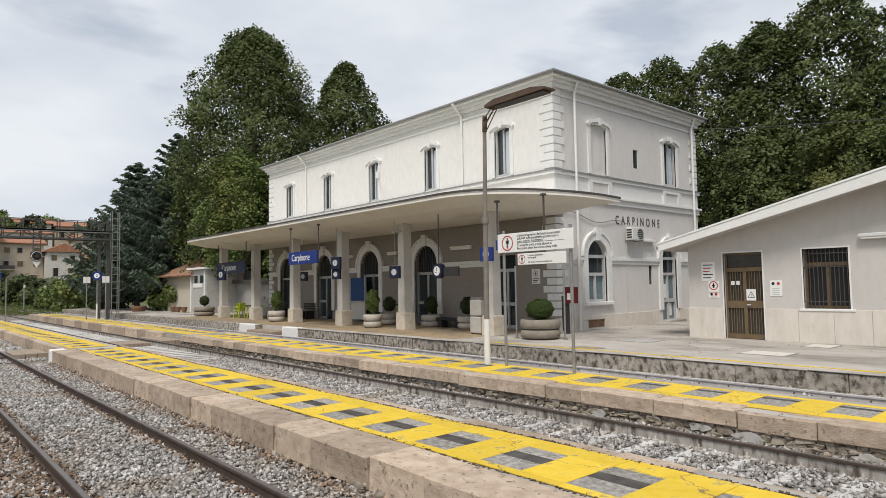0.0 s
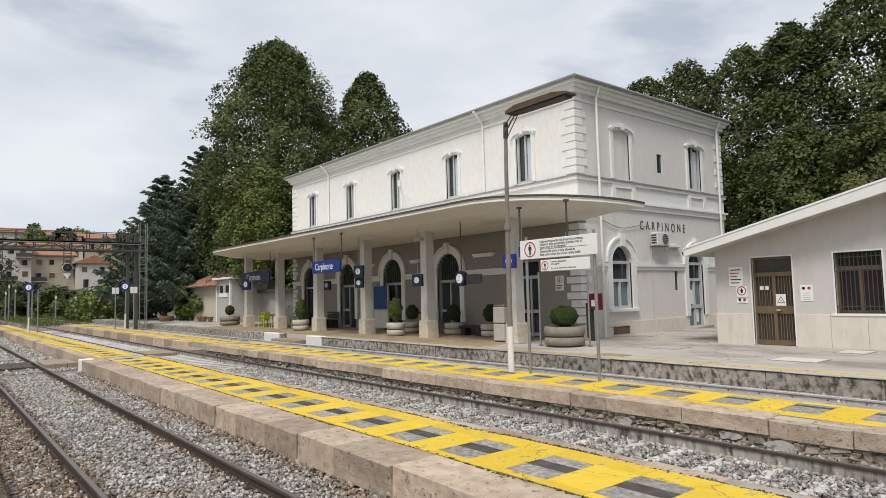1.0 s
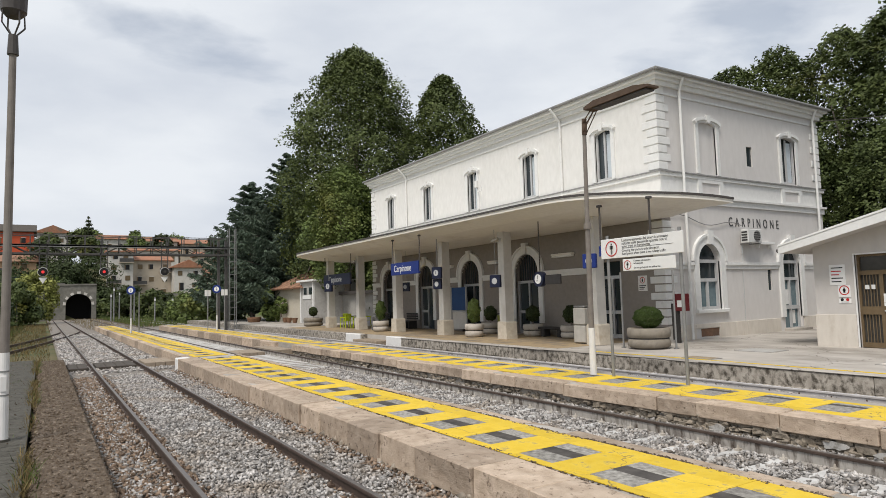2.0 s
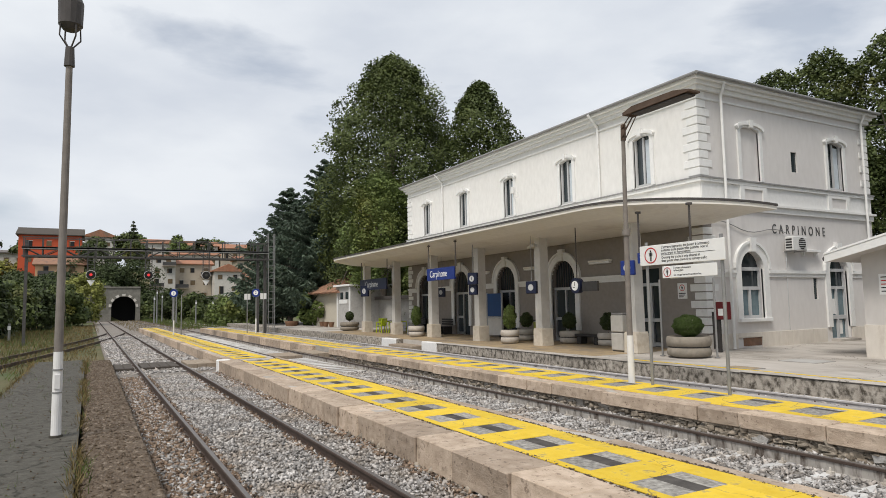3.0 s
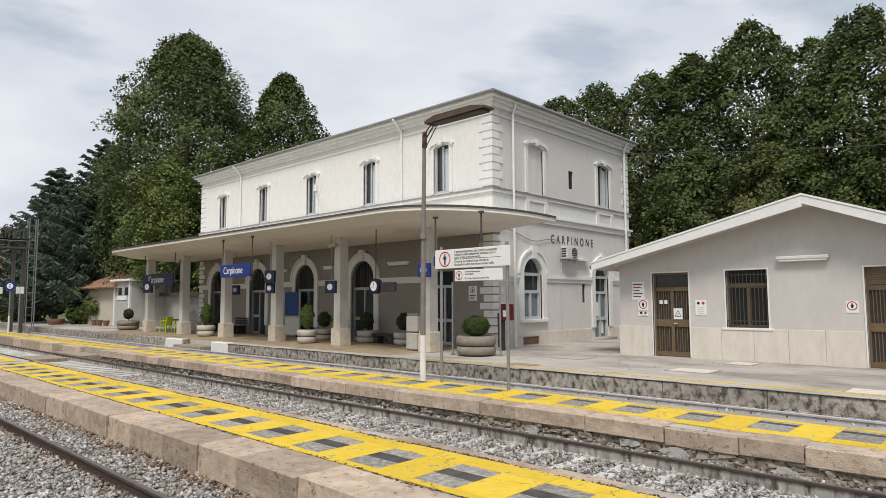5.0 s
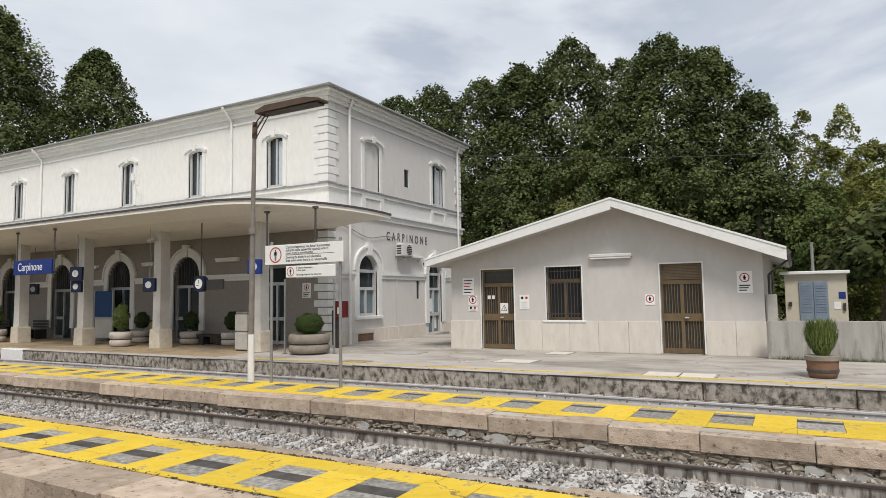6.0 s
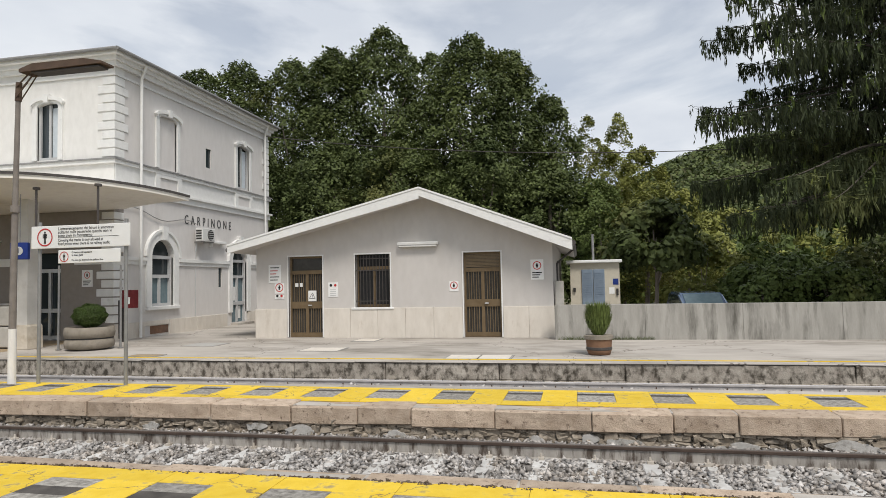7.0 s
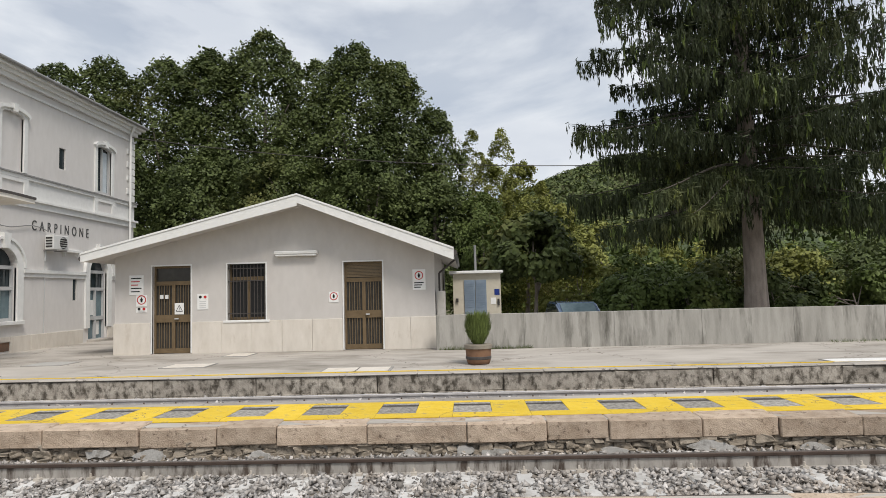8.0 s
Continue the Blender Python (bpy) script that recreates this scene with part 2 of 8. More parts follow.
M = dict(
    white=mat("white_paint", (0.66, 0.65, 0.62), (0.76, 0.75, 0.72), stain=(0.50, 0.48, 0.44), stain_scale=0.9, stain_at=(0.60, 0.85), stretch=(1, 1, 0.45), bump=0.05),
    trim=mat("white_trim", (0.66, 0.66, 0.64), (0.76, 0.76, 0.74), stain=(0.45, 0.44, 0.42), stain_scale=2.5, stain_at=(0.62, 0.85), bump=0.05),
    grey=mat("grey_render", (0.60, 0.578, 0.555), (0.66, 0.638, 0.615), stain=(0.52, 0.50, 0.478), stain_scale=0.8, stain_at=(0.55, 0.8), stretch=(1, 1, 0.4), bump=0.08),
    annex=mat("warm_grey_render", (0.51, 0.485, 0.458), (0.565, 0.54, 0.512), stain=(0.465, 0.44, 0.413), stain_scale=0.7, stain_at=(0.5, 0.8), stretch=(1, 1, 0.5), bump=0.08),
    plinth=mat("cream_stone_plinth", (0.56, 0.515, 0.45), (0.68, 0.635, 0.57), stain=(0.45, 0.385, 0.31), stain_scale=3.2, stain_at=(0.58, 0.8), stretch=(1, 1, 0.35), bump=0.1),
    # beige-grey taken well below the side wall's grey, to deepen the canopy's shade
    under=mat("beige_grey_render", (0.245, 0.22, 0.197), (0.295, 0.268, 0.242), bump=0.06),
    soffit=mat("cream_soffit", (0.74, 0.71, 0.65), (0.82, 0.79, 0.73), stain=(0.50, 0.45, 0.38), stain_scale=0.6, stain_at=(0.55, 0.85), bump=0.03),
    coping=mat("dark_metal_coping", (0.05, 0.045, 0.042), (0.09, 0.08, 0.075), rough=0.5, bump=0.05),
    leadgrey=mat("dull_lead_flashing", (0.20, 0.20, 0.20), (0.30, 0.30, 0.29), rough=0.6, bump=0.05),
    rooft=mat("grey_brown_roof", (0.10, 0.09, 0.085), (0.18, 0.165, 0.15), bump=0.3),
    column=mat("column_render", (0.52, 0.50, 0.46), (0.60, 0.58, 0.54), stain=(0.40, 0.37, 0.33), stain_scale=1.6, stain_at=(0.58, 0.85), bump=0.08),
    colbase=mat("travertine_base", (0.50, 0.445, 0.36), (0.62, 0.565, 0.475), stain=(0.40, 0.325, 0.235), stain_scale=4.0, stain_at=(0.5, 0.8), bump=0.1),
    glass=glass_mat("dark_glass"),
    bluepane=mat("blue_grey_pane", (0.10, 0.15, 0.17), (0.16, 0.22, 0.24), rough=0.12, bump=0.0, spec=0.6),
    # near-black colour in place of shade, for unlit rooms, tunnel and niches
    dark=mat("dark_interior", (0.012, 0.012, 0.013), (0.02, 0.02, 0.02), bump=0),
    frame=mat("pale_window_frame", (0.42, 0.43, 0.43), (0.5, 0.5, 0.5), rough=0.5, bump=0.02),
    alu=mat("aluminium_frame", (0.45, 0.46, 0.47), (0.52, 0.53, 0.54), rough=0.35, metal=0.6, bump=0.02),
    curtain=mat("pale_curtain", (0.45, 0.50, 0.54), (0.55, 0.60, 0.63), bump=0.05),
    brown=mat("brown_metal_door", (0.135, 0.095, 0.052), (0.20, 0.145, 0.085), rough=0.45, metal=0.3, bump=0.05),
    grille=mat("dark_door_glass", (0.045, 0.042, 0.038), (0.07, 0.066, 0.06), rough=0.12, bump=0.0),
    louvre=mat("brown_louvre", (0.15, 0.11, 0.065), (0.2, 0.15, 0.09), rough=0.5, bump=0.03),
    stone=mat("edge_stone", (0.31, 0.235, 0.17), (0.54, 0.44, 0.345), stain=(0.14, 0.10, 0.072), stain_scale=13.0, stain_at=(0.57, 0.68), vary=0.25, bump=1.0, fine=75, scale=6),
    stoned=mat("dark_weathered_stone", (0.24, 0.21, 0.175), (0.50, 0.46, 0.40), stain=(0.075, 0.064, 0.05), stain_scale=7.0, stain_at=(0.46, 0.62), vary=0.15, bump=1.0, fine=45, scale=6, stretch=(1, 1, 0.7)),
    rubble=mat("rubble_masonry", (0.20, 0.165, 0.125), (0.40, 0.35, 0.285), stain=(0.09, 0.075, 0.055), stain_scale=9.0, vary=0.35, bump=0.6, island=True),
    concrete=mat("grey_concrete", (0.29, 0.28, 0.26), (0.38, 0.37, 0.345), stain=(0.20, 0.195, 0.18), stain_scale=0.5, stain_at=(0.5, 0.72), bump=0.25, fine=80),
    oldcon=mat("old_dark_concrete", (0.055, 0.051, 0.041), (0.105, 0.098, 0.080), scale=9, stain=(0.045, 0.040, 0.030), stain_scale=7.0, stain_at=(0.53, 0.62), bump=1.0, fine=60, crack=(0.03, 0.028, 0.02), crack_scale=0.35, crack_w=0.010),
    mortar=mat("pale_cement_mortar", (0.36, 0.35, 0.33), (0.5, 0.485, 0.46), stain=(0.2, 0.185, 0.16), stain_scale=8, stain_at=(0.5, 0.68), bump=0.5, fine=50),
    letter=mat("faded_black_paint", (0.05, 0.05, 0.05), (0.11, 0.11, 0.11), bump=0),
    # stained white, base dimmed to put tree shade on the outbuilding
    dimwhite=mat("old_greyed_render", (0.36, 0.35, 0.33), (0.46, 0.45, 0.43), stain=(0.25, 0.24, 0.22), stain_scale=1.4, stain_at=(0.52, 0.75), bump=0.1),
    earth=mat("brown_earth_strip", (0.065, 0.044, 0.027), (0.165, 0.125, 0.088), scale=16, fine=80, bump=1.0, stain=(0.25, 0.20, 0.15), stain_scale=6.0, stain_at=(0.54, 0.64), stretch=(1, 2, 1)),
    weathered=mat("weathered_boards", (0.24, 0.19, 0.14), (0.36, 0.30, 0.23), bump=0.4),
    darkpane=mat("dull_dark_pane", (0.02, 0.02, 0.021), (0.03, 0.03, 0.03), rough=0.35, bump=0, spec=0.2),
    paving=mat("pale_worn_paving", (0.34, 0.31, 0.275), (0.52, 0.485, 0.44), scale=1.6, crack=(0.16, 0.14, 0.12), crack_scale=0.22, crack_w=0.004, stain=(0.22, 0.20, 0.17), stain_scale=0.7, stain_at=(0.48, 0.66), stretch=(0.45, 1, 1), bump=0.12, fine=140),
    tanpave=mat("ochre_paving_strip", (0.29, 0.215, 0.125), (0.40, 0.31, 0.195), stain=(0.20, 0.17, 0.135), stain_scale=1.4, stain_at=(0.46, 0.66), bump=0.2),
    yellow=mat("yellow_paint", (0.60, 0.40, 0.025), (0.74, 0.54, 0.06), stain=(0.33, 0.26, 0.12), stain_scale=6.0, stain_at=(0.57, 0.68), rough=0.8, bump=0.5, fine=110, vary=0.09, crack=(0.26, 0.19, 0.07), crack_scale=0.6, crack_w=0.006),
    ygrey=mat("grey_tactile_panel", (0.12, 0.112, 0.10), (0.47, 0.45, 0.41), scale=18, rough=0.95, spec=0.1, bump=0.6, fine=85, vary=0.15),
    ydark=mat("dark_grey_strip", (0.045, 0.042, 0.04), (0.12, 0.11, 0.10), rough=0.95, spec=0.1, bump=0.3, fine=160, vary=0.12),
    ballast=mat("pale_ballast", (0.20, 0.18, 0.16), (0.55, 0.53, 0.51), vary=0.5, island=True, bump=0.2, stain=(0.30, 0.24, 0.18), stain_scale=0.8, stain_at=(0.5, 0.75)),
    ballastb=mat("rusty_ballast", (0.13, 0.085, 0.055), (0.30, 0.225, 0.165), vary=0.5, island=True, bump=0.2),
    bed=mat("ballast_bed", (0.14, 0.125, 0.108), (0.30, 0.275, 0.245), scale=22, fine=90, bump=0.9, stain=(0.17, 0.13, 0.09), stain_scale=0.9, stain_at=(0.5, 0.72)),
    rail=mat("rusty_rail", (0.055, 0.040, 0.033), (0.11, 0.08, 0.065), rough=0.75, metal=0.3, bump=0.15),
    # near-white base holds the sky's sheen on the worn head
    railtop=mat("worn_rail_head", (0.72, 0.72, 0.74), (0.82, 0.82, 0.84), rough=0.35, metal=0.4, bump=0.03),
    railb=mat("grey_streaked_rail_web", (0.27, 0.25, 0.225), (0.45, 0.425, 0.39), rough=0.8, scale=9, bump=0.15, stain=(0.08, 0.062, 0.05), stain_scale=7.0, stain_at=(0.48, 0.62), stretch=(1, 1, 0.25)),
    railtopd=mat("dull_rail_head", (0.13, 0.115, 0.105), (0.21, 0.19, 0.175), rough=0.45, metal=0.5, bump=0.03),
    railw=mat("pale_rail_side", (0.36, 0.34, 0.33), (0.52, 0.50, 0.49), rough=0.8, bump=0.1),
    sleeper=mat("concrete_sleeper", (0.44, 0.43, 0.41), (0.6, 0.59, 0.57), stain=(0.28, 0.26, 0.23), stain_scale=2.0, bump=0.2, vary=0.1),
    timber=mat("dark_timber", (0.05, 0.042, 0.035), (0.10, 0.085, 0.07), bump=0.3),
    grass=mat("dry_grass_ground", (0.075, 0.075, 0.03), (0.16, 0.13, 0.065), scale=1.2, fine=25, bump=0.8, stain=(0.05, 0.075, 0.02), stain_scale=0.15, stain_at=(0.45, 0.6)),
    weeds=mat("dry_weeds", (0.11, 0.085, 0.032), (0.20, 0.145, 0.06), vary=0.4, island=True, bump=0),
    green_weeds=mat("green_weeds", (0.06, 0.09, 0.02), (0.11, 0.14, 0.04), vary=0.4, island=True, bump=0),
    steel=mat("galvanised_post", (0.24, 0.24, 0.235), (0.33, 0.33, 0.32), rough=0.5, metal=0.5, bump=0.05),
    lamppost=mat("weathered_lamp_post", (0.16, 0.14, 0.125), (0.25, 0.225, 0.2), rough=0.7, bump=0.1),
    rust=mat("rusty_metal", (0.07, 0.045, 0.032), (0.13, 0.09, 0.065), rough=0.8, bump=0.2),
    postwhite=mat("white_post_paint", (0.66, 0.65, 0.63), (0.76, 0.75, 0.73), stain=(0.4, 0.38, 0.34), stain_scale=5, stain_at=(0.6, 0.8), bump=0.05),
    gantry=mat("grey_gantry_steel", (0.07, 0.066, 0.064), (0.12, 0.115, 0.11), rough=0.6, metal=0.4, bump=0.05),
    signw=mat("white_sign_face", (0.72, 0.72, 0.70), (0.78, 0.78, 0.76), rough=0.4, bump=0.0),
    signb=mat("blue_sign_face", (0.012, 0.028, 0.16), (0.018, 0.04, 0.2), rough=0.35, bump=0.0),
    # also the far name sign's blue, darkened in place of canopy shade
    signdark=mat("dark_blue_sign_face", (0.01, 0.014, 0.035), (0.014, 0.018, 0.045), rough=0.4, bump=0.0),
    ink=mat("black_ink", (0.015, 0.015, 0.015), (0.02, 0.02, 0.02), bump=0),
    red=mat("red_sign_paint", (0.42, 0.02, 0.02), (0.5, 0.03, 0.03), rough=0.45, bump=0),
    darkred=mat("dark_red_metal", (0.10, 0.012, 0.015), (0.14, 0.02, 0.022), rough=0.5, bump=0.03),
    planter=mat("concrete_planter", (0.19, 0.165, 0.13), (0.32, 0.285, 0.235), stain=(0.14, 0.125, 0.105), stain_scale=3.0, stain_at=(0.52, 0.75), bump=0.5, fine=120),
    planterw=mat("pale_planter", (0.42, 0.38, 0.33), (0.56, 0.52, 0.46), stain=(0.3, 0.26, 0.21), stain_scale=3, bump=0.3),
    terracotta=mat("brown_pot", (0.16, 0.085, 0.05), (0.24, 0.14, 0.085), bump=0.2),
    lime=mat("lime_plastic", (0.42, 0.52, 0.015), (0.50, 0.60, 0.03), rough=0.4, bump=0),
    greychair=mat("grey_plastic_chair", (0.2, 0.2, 0.2), (0.26, 0.26, 0.26), rough=0.5, bump=0),
    bench=mat("dark_bench", (0.03, 0.028, 0.027), (0.05, 0.047, 0.045), rough=0.6, bump=0.05),
    binm=mat("pale_bin", (0.40, 0.38, 0.34), (0.50, 0.48, 0.44), bump=0.05),
    wallc=mat("board_marked_concrete", (0.26, 0.25, 0.225), (0.42, 0.405, 0.37), stain=(0.11, 0.105, 0.09), stain_scale=2.8, stain_at=(0.50, 0.68), stretch=(1, 1, 0.16), bump=0.25),
    hut=mat("pale_yellow_hut", (0.46, 0.42, 0.34), (0.54, 0.50, 0.41), bump=0.08),
    shutter=mat("blue_grey_shutter", (0.16, 0.21, 0.27), (0.22, 0.27, 0.33), rough=0.5, bump=0.05),
    acw=mat("white_plastic", (0.6, 0.6, 0.58), (0.68, 0.68, 0.66), rough=0.45, bump=0),
    tile=mat("terracotta_tiles", (0.22, 0.115, 0.07), (0.34, 0.20, 0.13), stain=(0.13, 0.10, 0.08), stain_scale=1.0, bump=0.3, vary=0.2),
    tilefar=mat("orange_roof_tiles", (0.27, 0.115, 0.065), (0.40, 0.20, 0.12), scale=1.5, stain=(0.20, 0.15, 0.11), stain_scale=0.5, bump=0.4),
    housered=mat("red_orange_render", (0.46, 0.075, 0.03), (0.52, 0.10, 0.045), scale=0.5, bump=0.05),
    houseor=mat("peach_render", (0.52, 0.33, 0.19), (0.58, 0.39, 0.24), scale=0.5, bump=0.05),
    housew=mat("white_house_render", (0.52, 0.495, 0.45), (0.64, 0.61, 0.56), scale=0.5, bump=0.05, stain=(0.42, 0.39, 0.34), stain_scale=0.5),
    housec=mat("cream_house_render", (0.40, 0.34, 0.265), (0.50, 0.43, 0.34), scale=0.5, bump=0.05, stain=(0.34, 0.29, 0.24), stain_scale=0.4),
    masonry=mat("grey_stone_masonry", (0.13, 0.125, 0.105), (0.25, 0.235, 0.205), scale=1.8, bump=0.5, stain=(0.12, 0.12, 0.10), stain_scale=0.4),
    bark=mat("grey_brown_bark", (0.16, 0.13, 0.11), (0.38, 0.325, 0.28), scale=5, bump=0.8, stretch=(1, 1, 0.3)),
    darkbark=mat("dark_twig_bark", (0.05, 0.042, 0.035), (0.11, 0.095, 0.08), scale=5, bump=0.3),
    leafd=leaf_mat("linden_leaves", (0.044, 0.064, 0.020), (0.130, 0.160, 0.050), (0.19, 0.175, 0.055)),
    leafk=leaf_mat("deep_green_leaves", (0.030, 0.045, 0.016), (0.068, 0.090, 0.030), (0.10, 0.105, 0.035)),
    leafy=leaf_mat("yellowing_leaves", (0.165, 0.185, 0.045), (0.275, 0.28, 0.075), (0.30, 0.25, 0.075)),
    leafb=leaf_mat("bright_leaves", (0.085, 0.125, 0.034), (0.155, 0.195, 0.055), (0.20, 0.19, 0.05)),
    needle=leaf_mat("dark_conifer_needles", (0.026, 0.036, 0.016), (0.060, 0.076, 0.030), (0.13, 0.14, 0.045)),
    needleb=leaf_mat("blue_conifer_needles", (0.052, 0.078, 0.054), (0.100, 0.136, 0.092)),
    shrub=leaf_mat("box_leaves", (0.045, 0.075, 0.018), (0.085, 0.125, 0.03)),
    forest=mat("forested_slope", (0.028, 0.043, 0.018), (0.062, 0.080, 0.032), scale=0.10, fine=0.8, bump=1.0, stain=(0.09, 0.085, 0.035), stain_scale=0.03),
    carblue=mat("blue_car_paint", (0.12, 0.17, 0.26), (0.14, 0.2, 0.3), rough=0.25, metal=0.4, bump=0, coat=0.6),
    carnavy=mat("navy_car_paint", (0.03, 0.05, 0.16), (0.04, 0.06, 0.2), rough=0.3, bump=0, coat=0.5),
    rubber=mat("black_rubber", (0.015, 0.015, 0.015), (0.022, 0.022, 0.022), bump=0),
    bluetarp=mat("blue_panel", (0.012, 0.05, 0.16), (0.02, 0.07, 0.2), rough=0.4, bump=0),
)


def glow(name, colour, strength):
    m = bpy.data.materials.new(name)
    m.use_nodes = True
    p = m.node_tree.nodes["Principled BSDF"]
    p.inputs["Emission Color"].default_value, p.inputs["Emission Strength"].default_value = (*colour, 1), strength
    p.inputs["Base Color"].default_value = (*[c * 0.3 for c in colour], 1)
    return m


M["redlight"] = glow("red_signal_lamp", (1.0, 0.05, 0.05), 0.6)

# ---- building helpers ----
def thing(name, loc=(0, 0, 0), label="", category="", group="", kind="", rz=0.0):
    ob = new(name)
    ob.empty_display_size = 0.2
    ob.matrix_world = pose(*loc, 0, 0, rz)
    return tagged(ob, label, category, group, kind)


def mesh_of(bm, name, material, smooth=False):
    me = bpy.data.meshes.new(name)
    bmesh.ops.remove_doubles(bm, verts=bm.verts, dist=0.00005)
    bmesh.ops.recalc_face_normals(bm, faces=bm.faces)
    if smooth:
        for f in bm.faces:
            f.smooth = True
    bm.to_mesh(me)
    bm.free()
    me.materials.append(material)
    return me


def part(name, bm, material, parent=None, label="", smooth=False):
    """One mesh object out of a bmesh, under a thing or a part."""
    ob = new(name, mesh_of(bm, name, material, smooth) if isinstance(bm, bmesh.types.BMesh) else bm)
    if parent is not None:
        ob.parent = parent
    return tagged(ob, label)


def place(ob, x, y, z, rz=0.0, rx=0.0):
    ob.matrix_basis = pose(x, y, z, rx, 0, rz)
    return ob


def box(bm, x0, x1, y0, y1, z0, z1, bevel=0.0):
    r = bmesh.ops.create_cube(bm, size=1.0, matrix=Matrix.Translation(((x0 + x1) / 2, (y0 + y1) / 2, (z0 + z1) / 2)) @ Matrix.Diagonal((abs(x1 - x0), abs(y1 - y0), abs(z1 - z0), 1)))
    if bevel:
        es = list({e for v in r["verts"] for e in v.link_edges})
        bmesh.ops.bevel(bm, geom=es, offset=bevel, segments=1, affect='EDGES')
    return bm


def bx(*a, bevel=0.0):
    return box(bmesh.new(), *a, bevel=bevel)


def rod(bm, a, b, r0, r1=None, seg=10, cap=True):
    a, b = Vector(a), Vector(b)
    d = b - a
    m = Matrix.Translation((a + b) / 2) @ d.to_track_quat("Z", "Y").to_matrix().to_4x4()
    bmesh.ops.create_cone(bm, cap_ends=cap, segments=seg, radius1=r0, radius2=r0 if r1 is None else r1, depth=d.length, matrix=m)
    return bm


def lathe(bm, profile, seg=24, loc=(0, 0, 0)):
    rings = []
    for r, z in profile:
        rings.append([bm.verts.new((loc[0] + r * math.cos(2 * math.pi * k / seg), loc[1] + r * math.sin(2 * math.pi * k / seg), loc[2] + z)) for k in range(seg)])
    for a, b in zip(rings, rings[1:]):
        for k in range(seg):
            bm.faces.new((a[k], a[(k + 1) % seg], b[(k + 1) % seg], b[k]))
    bm.faces.new(rings[0][::-1])
    bm.faces.new(rings[-1])
    return bm


def prism(bm, pts, mapping, d0, d1):
    """A polygon (u, z) pushed from depth d0 to d1."""
    a = [bm.verts.new(mapping(u, d0, z)) for u, z in pts]
    b = [bm.verts.new(mapping(u, d1, z)) for u, z in pts]
    bm.faces.new(a)
    bm.faces.new(b[::-1])
    n = len(pts)
    for i in range(n):
        bm.faces.new((a[i], a[(i + 1) % n], b[(i + 1) % n], b[i]))
    return bm


def arch_pts(u0, u1, zs, rise, n=12):
    """Points along an arch from u0 to u1 that springs at zs."""
    uc, h = (u0 + u1) / 2, (u1 - u0) / 2
    return [(uc - h * math.cos(math.pi * k / n), zs + rise * math.sin(math.pi * k / n)) for k in range(n + 1)]


def wall_panel(bm, u0, u1, z0, z1, holes, mapping, d0, d1):
    """A wall with holes (u0, u1, z0, spring, rise) that go right through it."""
    holes = sorted(holes)
    at = u0
    for a, b, za, zs, rise in holes:
        if a > at:
            prism(bm, [(at, z0), (a, z0), (a, z1), (at, z1)], mapping, d0, d1)
        if za > z0:
            prism(bm, [(a, z0), (b, z0), (b, za), (a, za)], mapping, d0, d1)
        curve = arch_pts(a, b, zs, rise) if rise else [(a, zs), (b, zs)]
        for p, q in zip(curve, curve[1:]):
            prism(bm, [p, q, (q[0], z1), (p[0], z1)], mapping, d0, d1)
        at = b
    if at < u1:
        prism(bm, [(at, z0), (u1, z0), (u1, z1), (at, z1)], mapping, d0, d1)
    return bm


def arch_ring(bm, a, b, z0, zs, rise, w, mapping, d0, d1, legs=True, n=14):
    """A trim of width w round an arched opening."""
    inner = arch_pts(a, b, zs, rise, n)
    outer = arch_pts(a - w, b + w, zs, rise + w, n)
    for i in range(n):
        prism(bm, [inner[i], inner[i + 1], outer[i + 1], outer[i]], mapping, d0, d1)
    if legs:
        for p, q in ((a - w, a), (b, b + w)):
            prism(bm, [(p, z0), (q, z0), (q, zs), (p, zs)], mapping, d0, d1)
    return bm


def words(text, size, material, parent, m, label="", align='CENTER', depth=0.004, stretch=1.0, spacing=1.0):
    cu = bpy.data.curves.new("lettering", 'FONT')
    cu.body, cu.size, cu.extrude, cu.align_x, cu.align_y = text, size, depth, align, 'CENTER'
    cu.space_character = spacing
    cu.materials.append(material)
    ob = new("lettering", cu)
    ob.parent = parent
    ob.matrix_basis = m @ Matrix.Diagonal((stretch, 1, 1, 1))
    return tagged(ob, label)


def put_mesh(name, verts, faces, material, parent=None, smooth=False):
    me = bpy.data.meshes.new(name)
    me.from_pydata(verts, [], faces)
    me.materials.append(material)
    ob = new(name, me)
    if parent is not None:
        ob.parent = parent
    return ob


def fast_mesh(name, verts, tris, material, parent=None):
    """A large triangle mesh from numpy arrays."""
    me = bpy.data.meshes.new(name)
    me.vertices.add(len(verts))
    me.vertices.foreach_set("co", np.asarray(verts, np.float32).ravel())
    me.loops.add(tris.size)
    me.loops.foreach_set("vertex_index", np.asarray(tris, np.int32).ravel())
    me.polygons.add(len(tris))
    me.polygons.foreach_set("loop_start", np.arange(0, tris.size, tris.shape[1], dtype=np.int32))
    me.update(calc_edges=True)
    me.materials.append(material)
    ob = new(name, me)
    if parent is not None:
        ob.parent = parent
    return ob


# heights: rail head 0, low platforms, main platform
Z2, Z1, ZM = 0.255, 0.285, 0.31
P2A, P2B = 2.33, 4.42
P1A, P1B = 7.24, 9.15
PMA = 12.0
RAILS = {3: (0.0, 1.5), 2: (5.06, 6.56), 1: (9.92, 11.42)}
XL, XR = -165.0, 70.0

